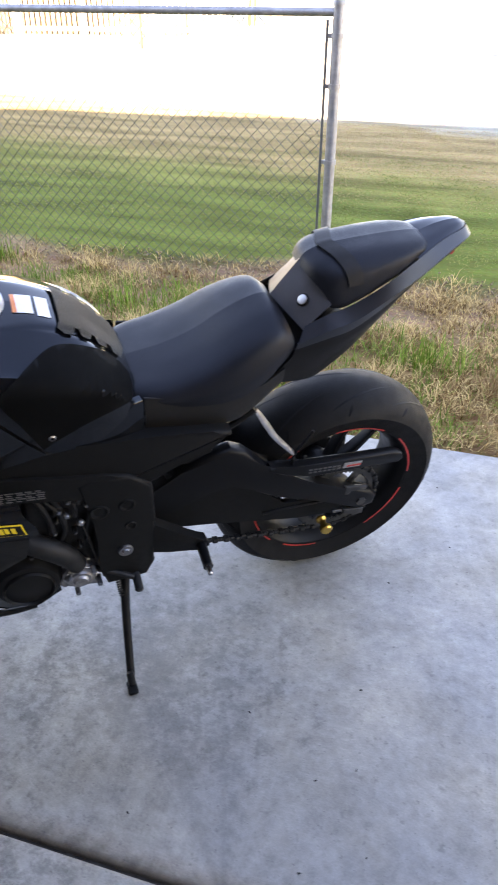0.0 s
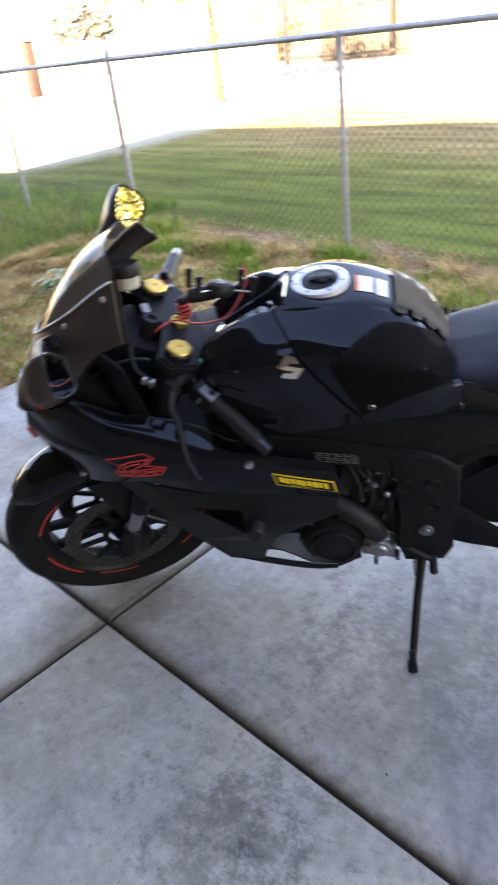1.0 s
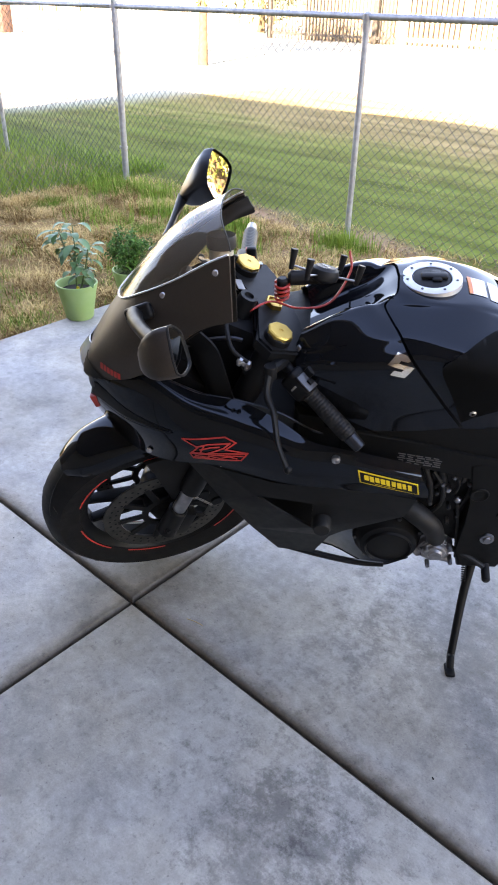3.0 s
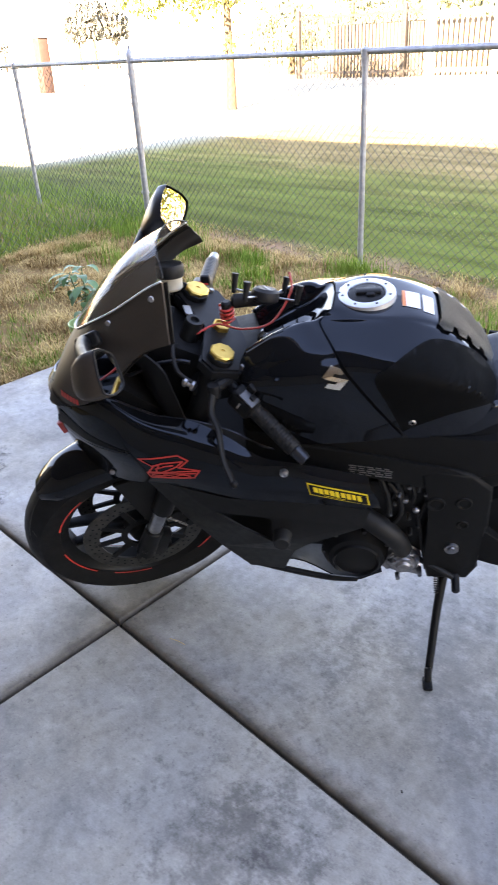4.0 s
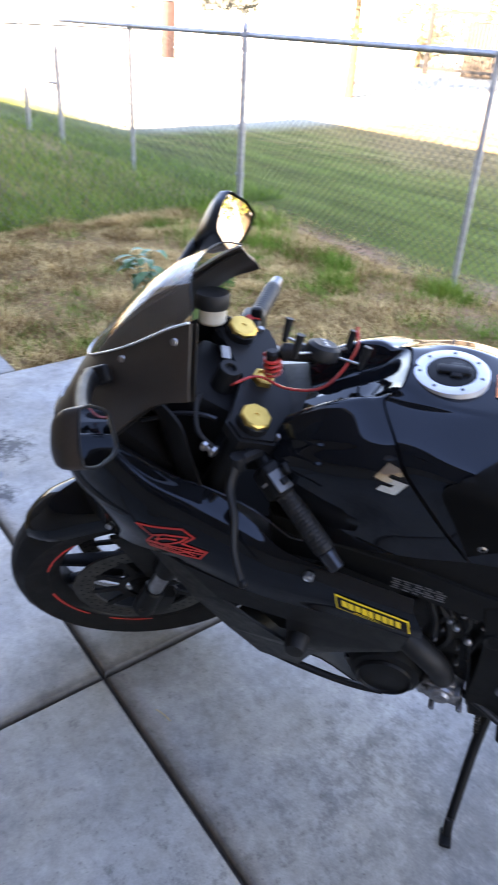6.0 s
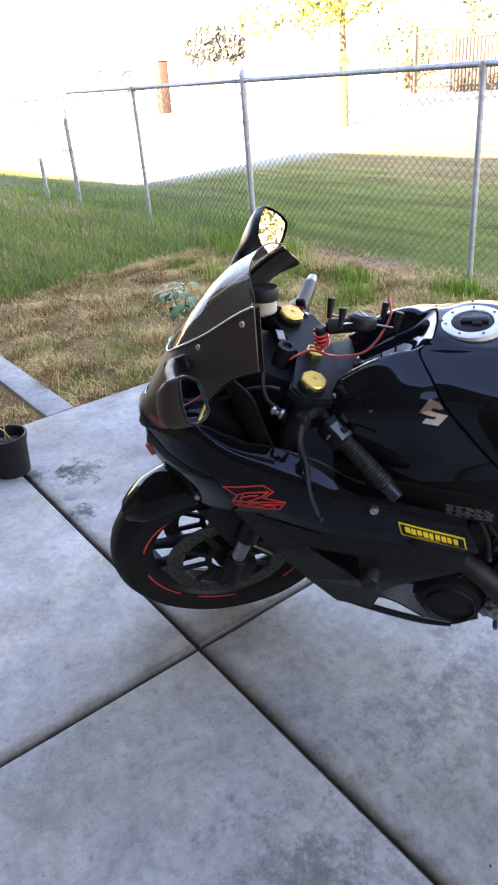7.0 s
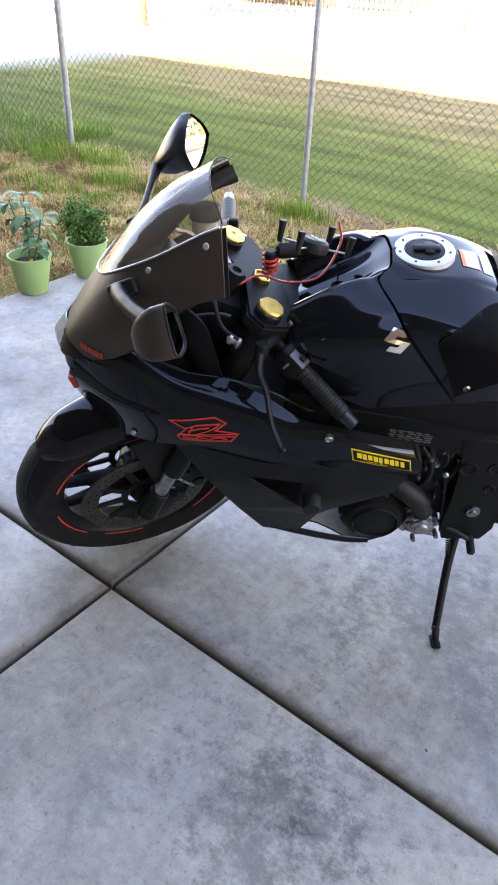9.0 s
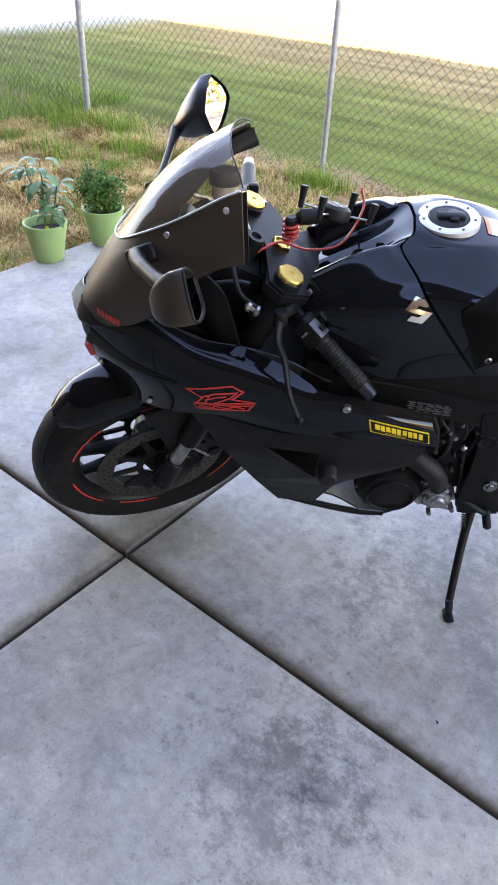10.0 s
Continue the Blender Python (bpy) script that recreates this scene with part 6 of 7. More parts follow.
rod(bm, (.615, .15, .307), (.565, .15, .295), .012, .012, 14)
pump = part("water_pump", bm, CAST, bike, "grey cast water pump")
for k in range(9):
    a = 2 * math.pi * k / 9
    bm = bmesh.new()
    box(bm, (.004, .030, .012), Matrix.Translation((.610 + .034 * math.cos(a), .152, .338 + .034 * math.sin(a))) @ pose(0, 0, 0, 0, -math.degrees(a), 0), .001, 1)
    part("pump_fin", bm, CAST, pump)
for x, z in ((.633, .353), (.580, .363), (.570, .313), (.620, .296)):
    bm = bmesh.new()
    lathe(bm, [(0, .014), (.005, .014), (.006, .010), (.006, -.005)], pose(x, .168, z, -90), 6)
    part("pump_bolt", bm, STEEL, pump)
bm = bmesh.new()
box(bm, (.20, .10, .24), pose(.60, .095, .47), .02)
box(bm, (.10, .08, .12), pose(.56, .10, .60), .02)
part("crankcase", bm, DARKMETAL, bike)
rngs = random.Random(3)
for p, q in (((.640, .150, .60), (.622, .150, .545)), ((.605, .155, .61), (.600, .155, .575)), ((.632, .148, .575), (.645, .150, .545)), ((.585, .150, .60), (.592, .152, .57))):
    bm = bmesh.new()
    rod(bm, p, q, .008, .006, 12)
    part("throttle_fitting", bm, DARKMETAL if rngs.random() < .6 else DISC, bike, "small metal engine fitting")
bm = bmesh.new()
tube(bm, [(.592, .160, .520), (.575, .160, .430), (.556, .160, .315)], .0042, 8, 12)
part("shift_rod", bm, DARKMETAL, bike)
bm = bmesh.new()
bmesh.ops.create_uvsphere(bm, u_segments=12, v_segments=8, radius=.0085, matrix=Matrix.Translation((.593, .162, .522)))
part("rod_joint", bm, STEEL, bike, "bright rod end joint")
for x, z, r in ((.632, .565, .006), (.640, .535, .005), (.618, .548, .007), (.576, .57, .006), (.568, .55, .005), (.606, .49, .005), (.585, .465, .004), (.648, .50, .005), (.612, .59, .006), (.60, .44, .005)):
    bm = bmesh.new()
    lathe(bm, [(0, .010), (r * .6, .010), (r, .006), (r, -.02)], pose(x, .155, z, -90 + r * 2000 - 10, 0, 0), 8)
    part("engine_bolt", bm, STEEL if r > .0055 else DISC, bike)
for pts, r in (([(.655, .145, .59), (.63, .158, .555), (.625, .155, .50), (.64, .15, .46)], .006), ([(.58, .15, .60), (.572, .160, .55), (.585, .158, .49)], .005), ([(.61, .15, .60), (.60, .162, .57), (.602, .158, .54)], .004)):
    bm = bmesh.new()
    tube(bm, pts, r, 8, 14)
    part("wiring_loom", bm, GRIP, bike)
bm = bmesh.new()
tube(bm, [(.675, .14, .60), (.655, .15, .55), (.65, .155, .50)], .007, 8, 14)
tube(bm, [(.56, .13, .62), (.50, .12, .65), (.42, .10, .64), (.36, .09, .58)], .009, 8, 20)
part("hose", bm, GRIP, bike)
# shock and linkage behind the frame
bm = bmesh.new()
rod(bm, (.36, .055, .60), (.36, .04, .36), .03, .03, 18)
part("shock", bm, DARKMETAL, bike)
bm = bmesh.new()
box(bm, (.10, .03, .045), pose(.34, .09, .585, 0, -8, 0), .010)
part("reservoir_bracket", bm, SATIN, bike)
bm = bmesh.new()
box(bm, (.14, .06, .06), pose(.33, .085, .515, 0, -6, 0), .012)
part("rear_brake_cover", bm, SATIN, bike)

# footpegs, shift lever, stand
bm = bmesh.new()
plate(bm, [(.47, .44), (.44, .455), (.36, .37), (.31, .345), (.30, .315), (.33, .305), (.40, .335), (.47, .35)], .125, .150, bevel=.006)
hang = part("rearset", bm, FRAME, bike, "black footpeg hanger")
bm = bmesh.new()
rod(bm, (.322, .14, .325), (.330, .228, .345), .0125, .0115, 18, .003)
peg = part("footpeg", bm, SATIN, bike, "black knurled footpeg")
bm = bmesh.new()
rod(bm, (.330, .226, .345), (.333, .252, .352), .007, .006, 12, .003)
part("peg_feeler", bm, STEEL, peg, "steel peg feeler")
bm = bmesh.new()
tube(bm, [(.585, .155, .352), (.53, .175, .335), (.495, .185, .318)], .007, 10, 14)
rod(bm, (.487, .16, .312), (.488, .215, .300), .010, .010, 14, .004)
part("shift_lever", bm, GRIP, bike, "black shift lever with a rubber toe")
bm = bmesh.new()
tube(bm, [(.500, .105, .320), (.507, .14, .285), (.521, .20, .205), (.537, .30, .085)], [.015, .0120, .0105, .0095], 14, 24)
stand = part("side_stand", bm, SATIN, bike, "black side stand extended to the concrete")
bm = bmesh.new()
box(bm, (.024, .040, .011), Matrix.Translation((.540, .328, .079)) @ pose(0, 0, 0, LEAN), .005, 2)
box(bm, (.018, .016, .036), Matrix.Translation((.539, .312, .092)) @ pose(0, 0, 0, 42), .005)
part("foot", bm, SATIN, stand)
bm = bmesh.new()
axis = Vector((.524, .178, .242)) - Vector((.528, .150, .285))
side, up = axis.orthogonal().normalized(), axis.cross(axis.orthogonal()).normalized()
coil = [Vector((.528, .150, .285)) + axis * (k / 72) + side * (.005 * math.cos(k * .785)) + up * (.005 * math.sin(k * .785)) for k in range(73)]
tube(bm, [(.530, .13, .31)] + [tuple(c) for c in coil] + [(.524, .196, .214)], .0017, 6, 220)
box(bm, (.03, .03, .035), pose(.535, .125, .31), .006)
part("stand_spring", bm, DARKMETAL, stand)
# ---- grass ----
def grass_patch(name, xy, height, width, lean, material, label, seed, base_z=None):
    """Bent tapering blades, one mesh. xy: (n, 2) roots; height, width, lean: (n,) arrays."""
    r = np.random.default_rng(seed)
    k = len(xy)
    z0 = np.array([ground_height(x, y) for x, y in xy]) if base_z is None else base_z
    az = r.uniform(0, 2 * np.pi, k)
    d = np.stack([np.cos(az), np.sin(az)], 1)
    s = np.stack([-d[:, 1], d[:, 0]], 1)
    l1, l2 = lean * 0.6, np.minimum(lean * 1.25, 1.5)
    root = np.column_stack([xy, z0 - 0.01])
    mid = root + np.column_stack([d * (np.sin(l1) * height * 0.55)[:, None], np.cos(l1) * height * 0.55])
    tip = mid + np.column_stack([d * (np.sin(l2) * height * 0.5)[:, None], np.cos(l2) * height * 0.5])
    side = np.column_stack([s * (width / 2)[:, None], np.zeros(k)])
    v = np.stack([root - side, root + side, mid + side * 0.8, mid - side * 0.8, tip], 1).reshape(-1, 3)
    o = np.arange(k)[:, None] * 5
    loops = np.concatenate([o + [0, 1, 2, 3], o + [3, 2, 4]], 1).reshape(-1)
    starts = np.stack([np.arange(k) * 7, np.arange(k) * 7 + 4], 1).reshape(-1)
    me = bpy.data.meshes.new(name)
    me.vertices.add(len(v))
    me.vertices.foreach_set("co", v.astype(np.float32).ravel())
    me.loops.add(len(loops))
    me.loops.foreach_set("vertex_index", loops.astype(np.int32))
    me.polygons.add(len(starts))
    me.polygons.foreach_set("loop_start", starts.astype(np.int32))
    me.update(calc_edges=True)
    me.validate()
    me.materials.append(material)
    ob = new(name, me)
    return tagged(ob, label, "grass", kind="stuff")


STRAW = mat("straw", (0.17, 0.088, 0.03), 0.85, color2=(0.66, 0.45, 0.19), scale=3.4, per_island=0.22, spec=0.08)
GREEN = mat("grass_blade", (0.09, 0.17, 0.02), 0.75, color2=(0.22, 0.31, 0.055), scale=2, per_island=0.3, spec=0.06)
LAWN = mat("lawn_blade", (0.095, 0.125, 0.026), 0.85, color2=(0.25, 0.24, 0.075), scale=1.1, stretch=(0.4, 2.2, 1.0), per_island=0.16, spec=0.03)
DRYLAWN = mat("dry_lawn_blade", (0.26, 0.18, 0.075), 0.85, color2=(0.46, 0.335, 0.16), scale=1.0, per_island=0.25, spec=0.03)


def fractal(x, y, f, seed):
    return np.array([noise.fractal((a * f, b * f, seed), 0.8, 2.0, 3) for a, b in zip(x, y)])


def yard_points(n, x0, x1, y0, y1, seed):
    """Random roots on the yard, clear of the slab and the mowing strip."""
    r = np.random.default_rng(seed)
    x, y = r.uniform(x0, x1, n), r.uniform(y0, y1, n)
    clear = ((x < SLAB_X0 - 0.01) | (y > SLAB_Y1 + 0.01)) & ~((x < SLAB_X0) & (y > 0.27) & (y < 0.46))
    return np.column_stack([x[clear], y[clear]])


def build_grass():
    r = np.random.default_rng(11)
    # dry thatch between slab and fence
    p = np.concatenate([yard_points(115000, -5.4, 2.2, 1.6, 3.22, 1), yard_points(90000, -5.2, -2.8, -0.6, 3.22, 2), yard_points(5000, -5.2, 2.2, 3.2, 3.55, 3)])
    keep = r.random(len(p)) < 0.74 + 0.7 * fractal(p[:, 0], p[:, 1], 2.1, 3.0)
    p = p[keep]
    k = len(p)
    lift = np.clip(0.75 + 1.1 * fractal(p[:, 0], p[:, 1], 2.6, 7.0), 0.35, 1.6)
    grass_patch("dry_grass", p, r.uniform(0.04, 0.12, k) * lift, r.uniform(0.002, 0.005, k), r.uniform(0.85, 1.55, k), STRAW, "dry straw-coloured thatch of dead grass", 3)
    # green shoots through it, in clumps
    c = np.concatenate([yard_points(1150, -5.3, 2.2, 1.65, 3.05, 5), yard_points(700, -5.3, -2.9, 0.0, 3.05, 6)])
    w = np.clip(0.45 + 1.4 * fractal(c[:, 0], c[:, 1], 0.8, 9.0), 0, 1) * np.where((c[:, 0] < -2.8) & (c[:, 1] < 2.3), .45, 1.0)
    c = c[r.random(len(c)) < w]
    cnt = r.integers(10, 60, len(c))
    idx = np.repeat(np.arange(len(c)), cnt)
    p = c[idx] + r.normal(0, 0.05, (len(idx), 2))
    ok = ((p[:, 0] < SLAB_X0 - 0.02) | (p[:, 1] > SLAB_Y1 + 0.02)) & ~((p[:, 0] < SLAB_X0) & (p[:, 1] > 0.25) & (p[:, 1] < 0.48))
    p, idx = p[ok], idx[ok]
    size = r.uniform(0.6, 1.3, len(c))[idx]
    k = len(p)
    grass_patch("green_grass", p, r.uniform(0.03, 0.08, k) * size, r.uniform(0.003, 0.005, k), r.uniform(0.3, 1.2, k), GREEN, "green grass shoots among the dry thatch", 4)
    # taller green growth by the fence
    tall = []
    for x, y, sx, sy, n in ((-4.65, 3.10, 0.25, 0.10, 700), (-5.0, 2.95, 0.2, 0.12, 500), (-2.62, 3.10, 0.12, 0.05, 620), (-3.45, 2.90, 0.12, 0.05, 360), (-4.0, 2.75, 0.15, 0.08, 360),
                            (-3.1, 2.62, 0.10, 0.06, 220), (0.15, 2.35, 0.12, 0.07, 220), (0.9, 2.2, 0.14, 0.07, 220), (-1.2, 2.6, 0.3, 0.15, 420), (-4.3, 2.35, 0.2, 0.1, 300)):
        tall.append(np.column_stack([r.normal(x, sx, n), r.normal(y, sy, n)]))
    # unmown growth on the far side of the side run
    tall.append(np.column_stack([-5.25 - 6.3 * r.random(34000) ** 1.5, r.uniform(-1.0, 3.9, 34000)]))
    p = np.concatenate(tall)
    p = p[(p[:, 0] < SLAB_X0) | (p[:, 1] > SLAB_Y1 + 0.1)]
    k = len(p)
    grass_patch("tall_grass", p, r.uniform(0.06, 0.18, k), r.uniform(0.003, 0.006, k), r.uniform(0.1, 1.0, k), GREEN, "tall green grass along the fence", 6)
    # mown lawn past the fence, green near it and dry further off
    x, y = r.uniform(-14, 3.5, 260000), 3.45 + 5.4 * r.random(260000) ** 0.85
    edge = 6.1 + 1.5 * fractal(x, y, 0.35, 4.0) + 1.6 * fractal(x * .35, y * 2.2, 0.9, 6.0) + 0.12 * (x + 5)
    soft = r.normal(0, 0.7, len(x))
    green = (y + soft < edge) | ((x < -10) & (y < 4.6))
    # no blades where the ground is paled for full sun
    short = (x < -9.4) & (y > 4.6)
    near = np.clip((y - 3.60) * 3.0, 0.05, 1.0)
    live = (r.random(len(x)) < near) & ~short
    for name, pick, m, lab in (("lawn", green & live, LAWN, "mown green lawn past the fence"), ("dry_lawn", ~green & live, DRYLAWN, "dry brown lawn past the fence")):
        p = np.column_stack([x[pick], y[pick]])
        k = len(p)
        grass_patch(name, p, r.uniform(0.022, 0.042, k), r.uniform(0.004, 0.008, k), r.uniform(1.15, 1.5, k), m, lab, 8)


build_grass()

# soil and stems littered along the fence
bm = bmesh.new()
r = random.Random(5)
for _ in range(1500):
    x, y = r.uniform(-5.2, 1.8), r.gauss(3.38, 0.11)
    s = r.uniform(0.004, 0.016)
    m = Matrix.Translation((x, y, ground_height(x, y) + s * 0.3)) @ pose(0, 0, 0, r.uniform(0, 360), r.uniform(0, 360), r.uniform(0, 360))
    bmesh.ops.create_cube(bm, size=s, matrix=m @ Matrix.Diagonal((1, 0.8, 0.55, 1)))
tagged(part("gravel", bm, mat("soil_crumb", (0.17, 0.115, 0.07), 0.95, color2=(0.30, 0.21, 0.13), scale=4, per_island=0.3)), "crumbs of soil and gravel under the fence", "gravel", kind="stuff")

# bits of leaf and straw on the slab
bm = bmesh.new()
for x, y in ((0.174, 0.53), (0.292, 1.404), (-0.229, 0.123), (0.111, 0.284), (0.127, 0.095), (0.257, 0.159), (0.188, 0.326), (-2.627, 0.319), (-1.558, -0.076), (-2.36, 0.09), (-2.3, 0.05), (0.2, 0.9), (0.35, 1.1), (-0.05, 0.4), (-2.02, 0.0)):
    for _ in range(1):
        m = Matrix.Translation((x + r.gauss(0, .008), y + r.gauss(0, .008), .0022)) @ pose(0, 0, 0, r.uniform(-8, 8), r.uniform(-8, 8), r.uniform(0, 360))
        box(bm, (r.uniform(.003, .007), r.uniform(.002, .0035), .0012), m)
tagged(part("debris", bm, BLACKINK), "dark bits of leaf on the concrete", "debris", kind="stuff")
bm = bmesh.new()
tube(bm, [(-.942, .055, .002), (-.918, .063, .0025), (-.895, .067, .002)], .0009, 5, 10)
tagged(part("straw_stalk", bm, STRAW), "pale straw stalk lying on the concrete", "straw")
bm = bmesh.new()
lathe(bm, [(0, .0012), (.030, .0012), (.033, .0004)], pose(-2.095, 0.075, 0), 28)
tagged(part("patch", bm, mat("dark_round_patch", (0.17, 0.17, 0.17), 0.8, color2=(0.22, 0.22, 0.215), scale=60)), "round grey patch on the concrete", "stain", kind="structure")


# ---- pots and plants ----
def pot(name, x, y, r_top, r_base, h, material, label):
    p = tagged(base(name, pose(x, y, 0.0005)), label, "plant pot")
    bm = bmesh.new()
    lathe(bm, [(0, 0), (r_base - .004, 0), (r_base, .004), (r_top - .010, h * .78), (r_top - .008, h * .80), (r_top - .002, h - .008), (r_top, h - .004), (r_top, h), (r_top - .004, h + .002), (r_top - .009, h), (r_top - .018, h * .80), (r_base - .006, .012), (0, .012)], Matrix(), 40)
    part("pot_wall", bm, material, p)
    bm = bmesh.new()
    n = 22
    lathe(bm, [(0, h * .80 + .012), (r_top * .45, h * .80 + .006), (r_top - .021, h * .80)], Matrix(), n)
    for v in bm.verts:
        v.co.z += random.Random(v.index).uniform(-.004, .004)
    part("soil", bm, SOIL, p, "dark potting soil")
    return p


def leaf(bm, root, way, length, width, droop, fold=0.15, n=5):
    """A pointed leaf that bends down along its length."""
    way = Vector(way).normalized()
    side = way.cross(Vector((0, 0, 1)))
    side = side.normalized() if side.length > 1e-3 else Vector((1, 0, 0))
    rows, p = [], Vector(root)
    for i in range(n + 1):
        t = i / n
        w = width * math.sin(math.pi * min(1.0, (t * .92 + .06))) ** 0.8 / 2
        d = (way * (1 - droop * t) - Vector((0, 0, 1)) * droop * t * 1.3).normalized()
        up = side.cross(d)
        rows.append((p + side * w + up * fold * w, p.copy(), p - side * w + up * fold * w))
        p = p + d * length / n
    vs = [[bm.verts.new(q) for q in row] for row in rows]
    for a, b in zip(vs, vs[1:]):
        bm.faces.new((a[0], a[1], b[1], b[0]))
        bm.faces.new((a[1], a[2], b[2], b[1]))


def pepper_plant(x, y, z):
    p = tagged(base("pepper_plant", pose(x, y, z)), "leafy pepper plant growing in a green pot", "plant")
    r = random.Random(21)
    bm = bmesh.new()
    stems = [[(0, 0, 0), (.01, .0, .10), (.005, .01, .20), (-.01, .02, .30)], [(.02, .01, 0), (.045, .03, .10), (.06, .05, .21)], [(.005, .01, .12), (-.05, -.01, .20), (-.08, -.01, .27)]]
    for s in stems:
        tube(bm, s, [.0055, .0045, .0035, .0025][:len(s)], 8, 14)
    part("stem", bm, STEM, p)
    for s in stems:
        pts = spline(s, 12)
        for q in pts[3:]:
            for _ in range(2):
                a = r.uniform(0, 6.283)
                bm = bmesh.new()
                d = Vector((math.cos(a), math.sin(a), r.uniform(-.1, .5)))
                root = Vector(q) + d * .02
                tube(bm, [tuple(q), tuple(root)], .0013, 5)
                leaf(bm, root, d, r.uniform(.06, .105), r.uniform(.028, .045), r.uniform(.4, .95))
                part("leaf", bm, LEAF, p)
    return p


def parsley_plant(x, y, z):
    p = tagged(base("parsley_plant", pose(x, y, z)), "dense curly parsley growing in a green pot", "plant")
    r = random.Random(22)
    bm, bs = bmesh.new(), bmesh.new()
    for _ in range(150):
        a, q = r.uniform(0, 6.283), r.random() ** .55
        tall = .20 - .05 * q * q + r.gauss(0, .020) + .018 * math.sin(a * 2 + 1)
        rise = r.random() ** .6
        spread = .022 + (.088 + .014 * math.sin(a * 3)) * q * min(1, .45 + rise)
        c = Vector((spread * math.cos(a), spread * math.sin(a), .03 + (tall - .03) * rise))
        tube(bs, [(r.gauss(0, .02), r.gauss(0, .02), 0), (c.x * .55, c.y * .55, c.z * .55), tuple(c)], .0012, 4)
        for _ in range(9):
            b = r.uniform(0, 6.283)
            leaf(bm, c + Vector((r.gauss(0, .011), r.gauss(0, .011), r.gauss(0, .010))), (math.cos(b), math.sin(b), r.uniform(-.4, 1.0)), r.uniform(.012, .026), r.uniform(.009, .017), r.uniform(.3, 1.2), .5, 3)
    tagged(part("crown", bm, HERB, p, "curly green leaves"), kind="stuff")
    part("stem", bs, STEM, p)
    return p


pot("plant_pot", -2.825, 1.10, .104, .068, .18, POTGREEN, "light green plastic pot on the slab edge")
pepper_plant(-2.825, 1.10, .15)
pot("plant_pot", -2.790, 1.425, .104, .068, .18, POTGREEN, "light green plastic pot beside another pot")
parsley_plant(-2.790, 1.425, .15)
bm = bmesh.new()
box(bm, (.014, .002, .03), pose(-2.76, 1.06, .172, 10, 10, 40), .0005)
tagged(part("plant_tag", bm, YELLOW), "small yellow plastic plant tag in the soil", "plant tag")
pot("nursery_pot", -2.452, -0.02, .088, .068, .17, POTBLACK, "black plastic nursery pot on the concrete")
twig = tagged(base("dry_twigs", pose(-2.452, -0.02, .14)), "dry pale twigs standing in a black pot", "plant")
for s in ([(0, 0, 0), (-.01, .01, .06), (-.03, .03, .11)], [(.01, .02, 0), (.015, .0, .05), (.04, -.02, .08)], [(-.02, -.01, 0), (-.03, -.03, .05)]):
    bm = bmesh.new()
    tube(bm, s, .0028, 6, 10)
    part("twig", bm, STRAW, twig)


# ---- far yard ----
def leafy(bm, centre, radii, n, size, seed, hollow=0.55):
    """A crown of many small leaf clumps with an uneven outline."""
    r = random.Random(seed)
    for _ in range(n):
        d = Vector((r.gauss(0, 1), r.gauss(0, 1), r.gauss(0, 1))).normalized()
        k = r.uniform(hollow, 1.0) * (0.80 + 0.42 * noise.noise(d * 2.3 + Vector((seed, 0, 0))))
        c = Vector(centre) + Vector((d.x * radii[0], d.y * radii[1], d.z * radii[2])) * k
        m = Matrix.Translation(c) @ pose(0, 0, 0, r.uniform(0, 360), r.uniform(0, 360), r.uniform(0, 360))
        s = size * r.uniform(0.6, 1.3)
        v = [bm.verts.new(m @ Vector(q)) for q in ((-s, 0, 0), (0, -s * .5, s * .15), (s, 0, 0), (0, s * .5, s * .15))]
        bm.faces.new(v)


def yard_tree(x, y):
    t = tagged(base("tree", pose(x, y, -.05)), "young sunlit tree with yellow-green leaves", "tree")
    bm = bmesh.new()
    tube(bm, [(0, 0, 0), (.02, .01, 1.0), (-.02, .03, 2.2), (.02, 0, 3.4), (0, .05, 4.6)], [.13, .10, .085, .06, .03], 12, 24)
    part("trunk", bm, BARK, t)
    r = random.Random(4)
    for k in range(9):
        a, z = k * 2.4, 2.1 + k * .26
        bm = bmesh.new()
        l = 1.7 - k * .08
        tube(bm, [(0, 0, z), (math.cos(a) * l * .5, math.sin(a) * l * .5, z + .35), (math.cos(a) * l, math.sin(a) * l, z + .6 + r.uniform(0, .4))], [.045, .03, .012], 8, 10)
        part("limb", bm, BARK, t)
    bm = bmesh.new()
    leafy(bm, (0, 0, 3.9), (2.7, 2.7, 2.1), 5200, .085, 3)
    for k in range(5):
        leafy(bm, (r.uniform(-1.8, 1.8), r.uniform(-1.8, 1.8), r.uniform(2.2, 3.0)), (.9, .9, .5), 300, .07, 30 + k)
    leafy(bm, (.05, 0, 1.35), (.22, .22, .35), 60, .06, 50)
    tagged(part("crown", bm, TREELEAF, t, "yellow-green leaves with gaps"), kind="stuff")


yard_tree(-13.4, 12.4)


def bush(name, label, spots, material, size, n, seed):
    b = tagged(base(name, pose(spots[0][0], spots[0][1], 0)), label, "tree" if "tree" in name else "bush")
    ox, oy = spots[0][:2]
    bm = bmesh.new()
    for k, (x, y, z, rx, rz) in enumerate(spots):
        leafy(bm, (x - ox, y - oy, z), (rx, rx, rz), n, size, seed + k, .4)
    tagged(part("crown", bm, material, b), kind="stuff")
    for x, y, z, rx, rz in spots:
        bm = bmesh.new()
        tube(bm, [(x - ox, y - oy, -.1), (x - ox + .1, y - oy, z * .6), (x - ox, y - oy, z)], [.18, .13, .06], 8, 8)
        part("trunk", bm, BARK, b)


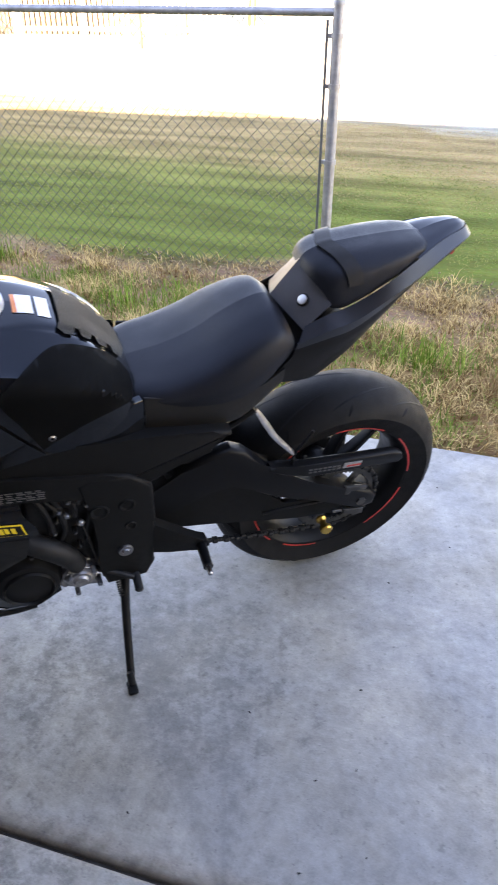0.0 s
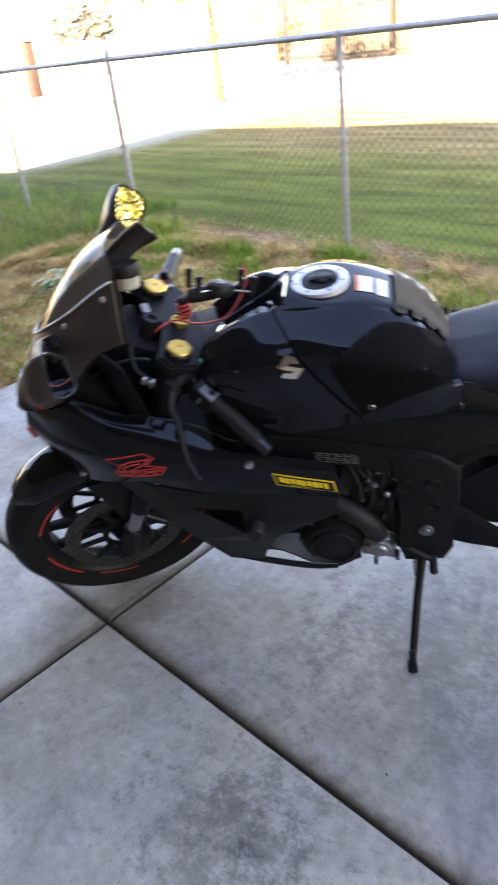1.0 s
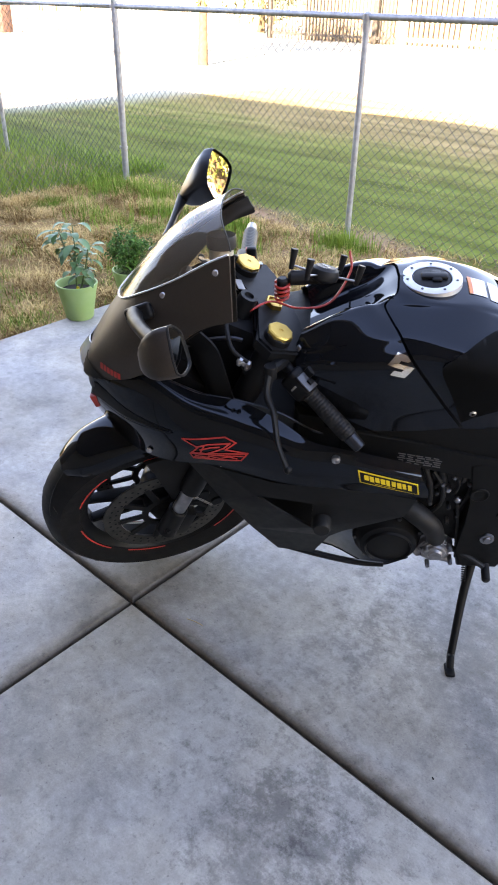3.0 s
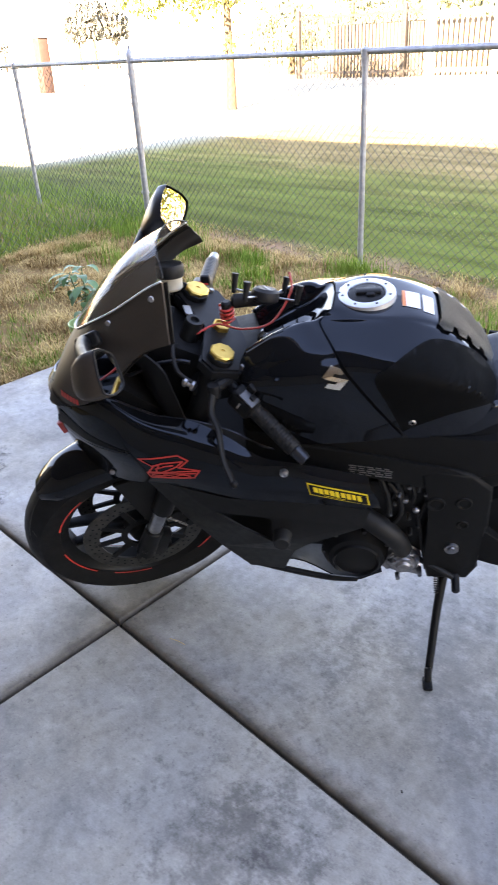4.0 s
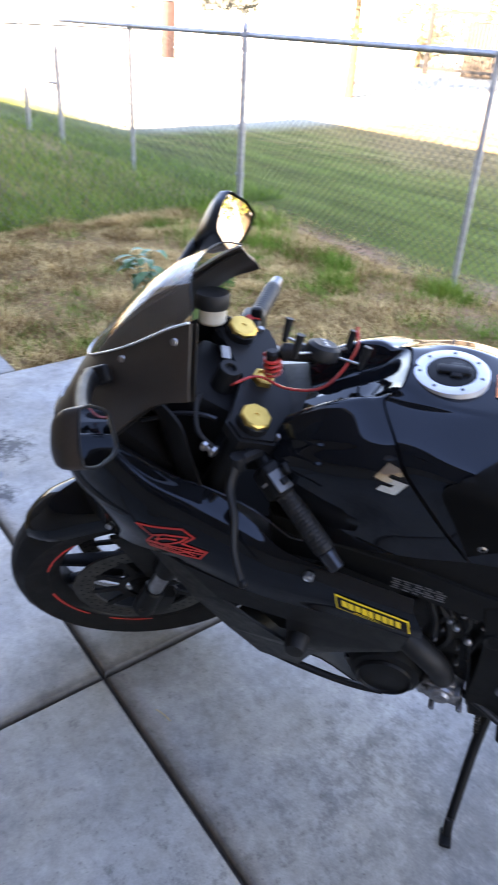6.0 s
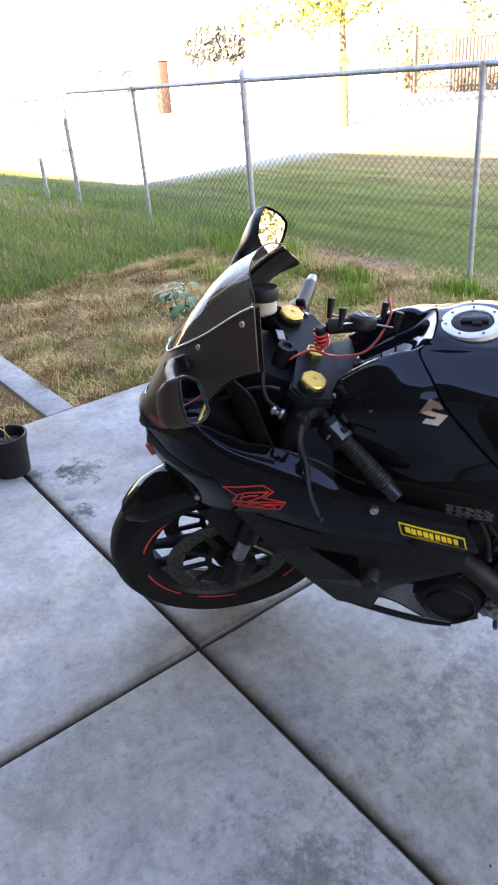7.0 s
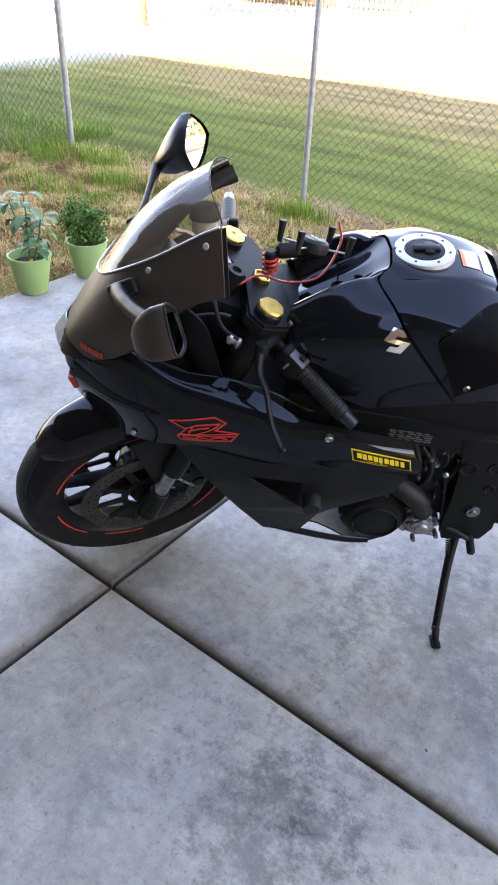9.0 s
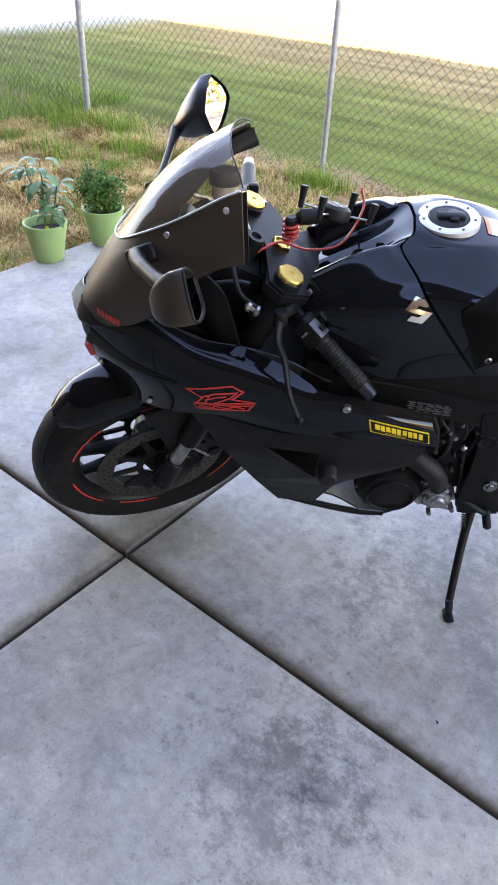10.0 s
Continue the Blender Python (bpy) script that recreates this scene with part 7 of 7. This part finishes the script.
# leaf colour greyed and lightened to stand in for distance haze
HAZELEAF = mat("hazed_leaf", (0.08, 0.085, 0.07), 0.7, color2=(0.13, 0.135, 0.11), scale=2, per_island=0.25)
bush("hedge_bush", "pale sunlit shrubs behind the iron fence", [(-24, 26.5, 1.6, 2.6, 2.0), (-20.5, 28.0, 2.0, 2.8, 2.4), (-17, 29.0, 2.0, 2.8, 2.4), (-13.5, 30.0, 2.1, 2.6, 2.4)], HEDGELEAF, .12, 1500, 60)
bush("background_tree", "dark green trees behind the shrubs", [(-27.5, 35.5, 5.5, 3.4, 3.4), (-20.5, 40.0, 5.5, 3.6, 3.6), (-14.0, 34.0, 3.4, 3.0, 2.8), (-9.5, 33.0, 3.2, 3.0, 2.6)], DARKLEAF, .17, 1500, 80)
bush("roadside_bush", "sunlit yellow-green shrub on the open ground", [(3.4, 14.5, 1.7, 2.0, 1.9), (7.2, 17.0, 2.2, 2.6, 2.2)], TREELEAF, .07, 7000, 130)
bush("distant_tree", "dark tree far across the open ground", [(-57.5, 39.0, 3.6, 1.9, 1.8), (-56.3, 40.4, 3.2, 1.5, 1.5), (-58.3, 38.0, 3.0, 1.3, 1.2)], HAZELEAF, .3, 1800, 90)
bush("distant_bush", "low dark bush far across the open ground", [(-71.5, 35.0, 1.9, 1.1, 1.0), (-70.0, 37.2, 1.9, 1.0, .9)], HAZELEAF, .14, 300, 95)


def picket_fence(name, label, p0, p1, height, gap, material, post_every, rails, stout=1.0):
    d = Vector((p1[0] - p0[0], p1[1] - p0[1], 0))
    length = d.length
    f = tagged(base(name, Matrix.Translation((p0[0], p0[1], -.05)) @ Matrix.Rotation(math.atan2(d.y, d.x), 4, "Z")), label, "fence")
    bm = bmesh.new()
    box(bm, (.022 * stout, .022, height), pose(0, 0, height / 2))
    picket = finish("picket", bm, material)
    for k in range(int(length / gap)):
        ob = new("picket", picket)
        ob.parent = f
        ob.matrix_basis = Matrix.Translation((k * gap, 0, 0))
    bm = bmesh.new()
    box(bm, (.09 * stout, .09 * stout, height + .25), pose(0, 0, (height + .25) / 2), .008)
    post = finish("fence_post", bm, material)
    for k in range(int(length / post_every) + 1):
        ob = new("fence_post", post)
        ob.parent = f
        ob.matrix_basis = Matrix.Translation((k * post_every, 0, 0))
    for z in rails:
        bm = bmesh.new()
        box(bm, (length, .035, .05 * stout), pose(length / 2, 0, z))
        part("rail", bm, material, f)


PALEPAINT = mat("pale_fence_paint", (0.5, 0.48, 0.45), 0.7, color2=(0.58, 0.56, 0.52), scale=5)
picket_fence("iron_fence", "tall dark iron picket fence across the lawn, paled as by haze", (-20.9, 23.5), (-15.4, 24.1), 2.1, .15, IRON, 4.62, (.2, 2.08), 1.8)
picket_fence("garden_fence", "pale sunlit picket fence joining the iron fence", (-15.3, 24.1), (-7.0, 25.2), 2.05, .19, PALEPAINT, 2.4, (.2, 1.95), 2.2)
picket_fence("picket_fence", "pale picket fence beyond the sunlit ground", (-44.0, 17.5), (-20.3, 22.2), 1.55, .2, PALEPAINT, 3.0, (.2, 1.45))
bm = bmesh.new()
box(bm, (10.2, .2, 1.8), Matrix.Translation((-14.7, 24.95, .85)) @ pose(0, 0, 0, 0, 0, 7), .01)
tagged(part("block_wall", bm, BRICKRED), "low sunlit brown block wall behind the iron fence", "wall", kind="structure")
pil = tagged(base("gate_pillar", pose(-28.5, 16.47, -.05)), "red-brown block gate pillar with a cap", "pillar")
bm = bmesh.new()
box(bm, (.44, .44, 2.0), pose(0, 0, 1.0, 0, 3, 0), .01)
# brick lightened too, so the far pillar looks hazed over
part("shaft", bm, mat("dark_red_brick", (0.050, 0.032, 0.026), 0.9, spec=0.05, color2=(0.070, 0.046, 0.038), scale=6, fine=50, bump=0.3), pil)
bm = bmesh.new()
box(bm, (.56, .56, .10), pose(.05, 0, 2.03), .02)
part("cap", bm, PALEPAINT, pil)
post = tagged(base("sign_post", pose(-8.75, 19.5, -.05)), "brown wooden post on the sunlit ground", "post")
bm = bmesh.new()
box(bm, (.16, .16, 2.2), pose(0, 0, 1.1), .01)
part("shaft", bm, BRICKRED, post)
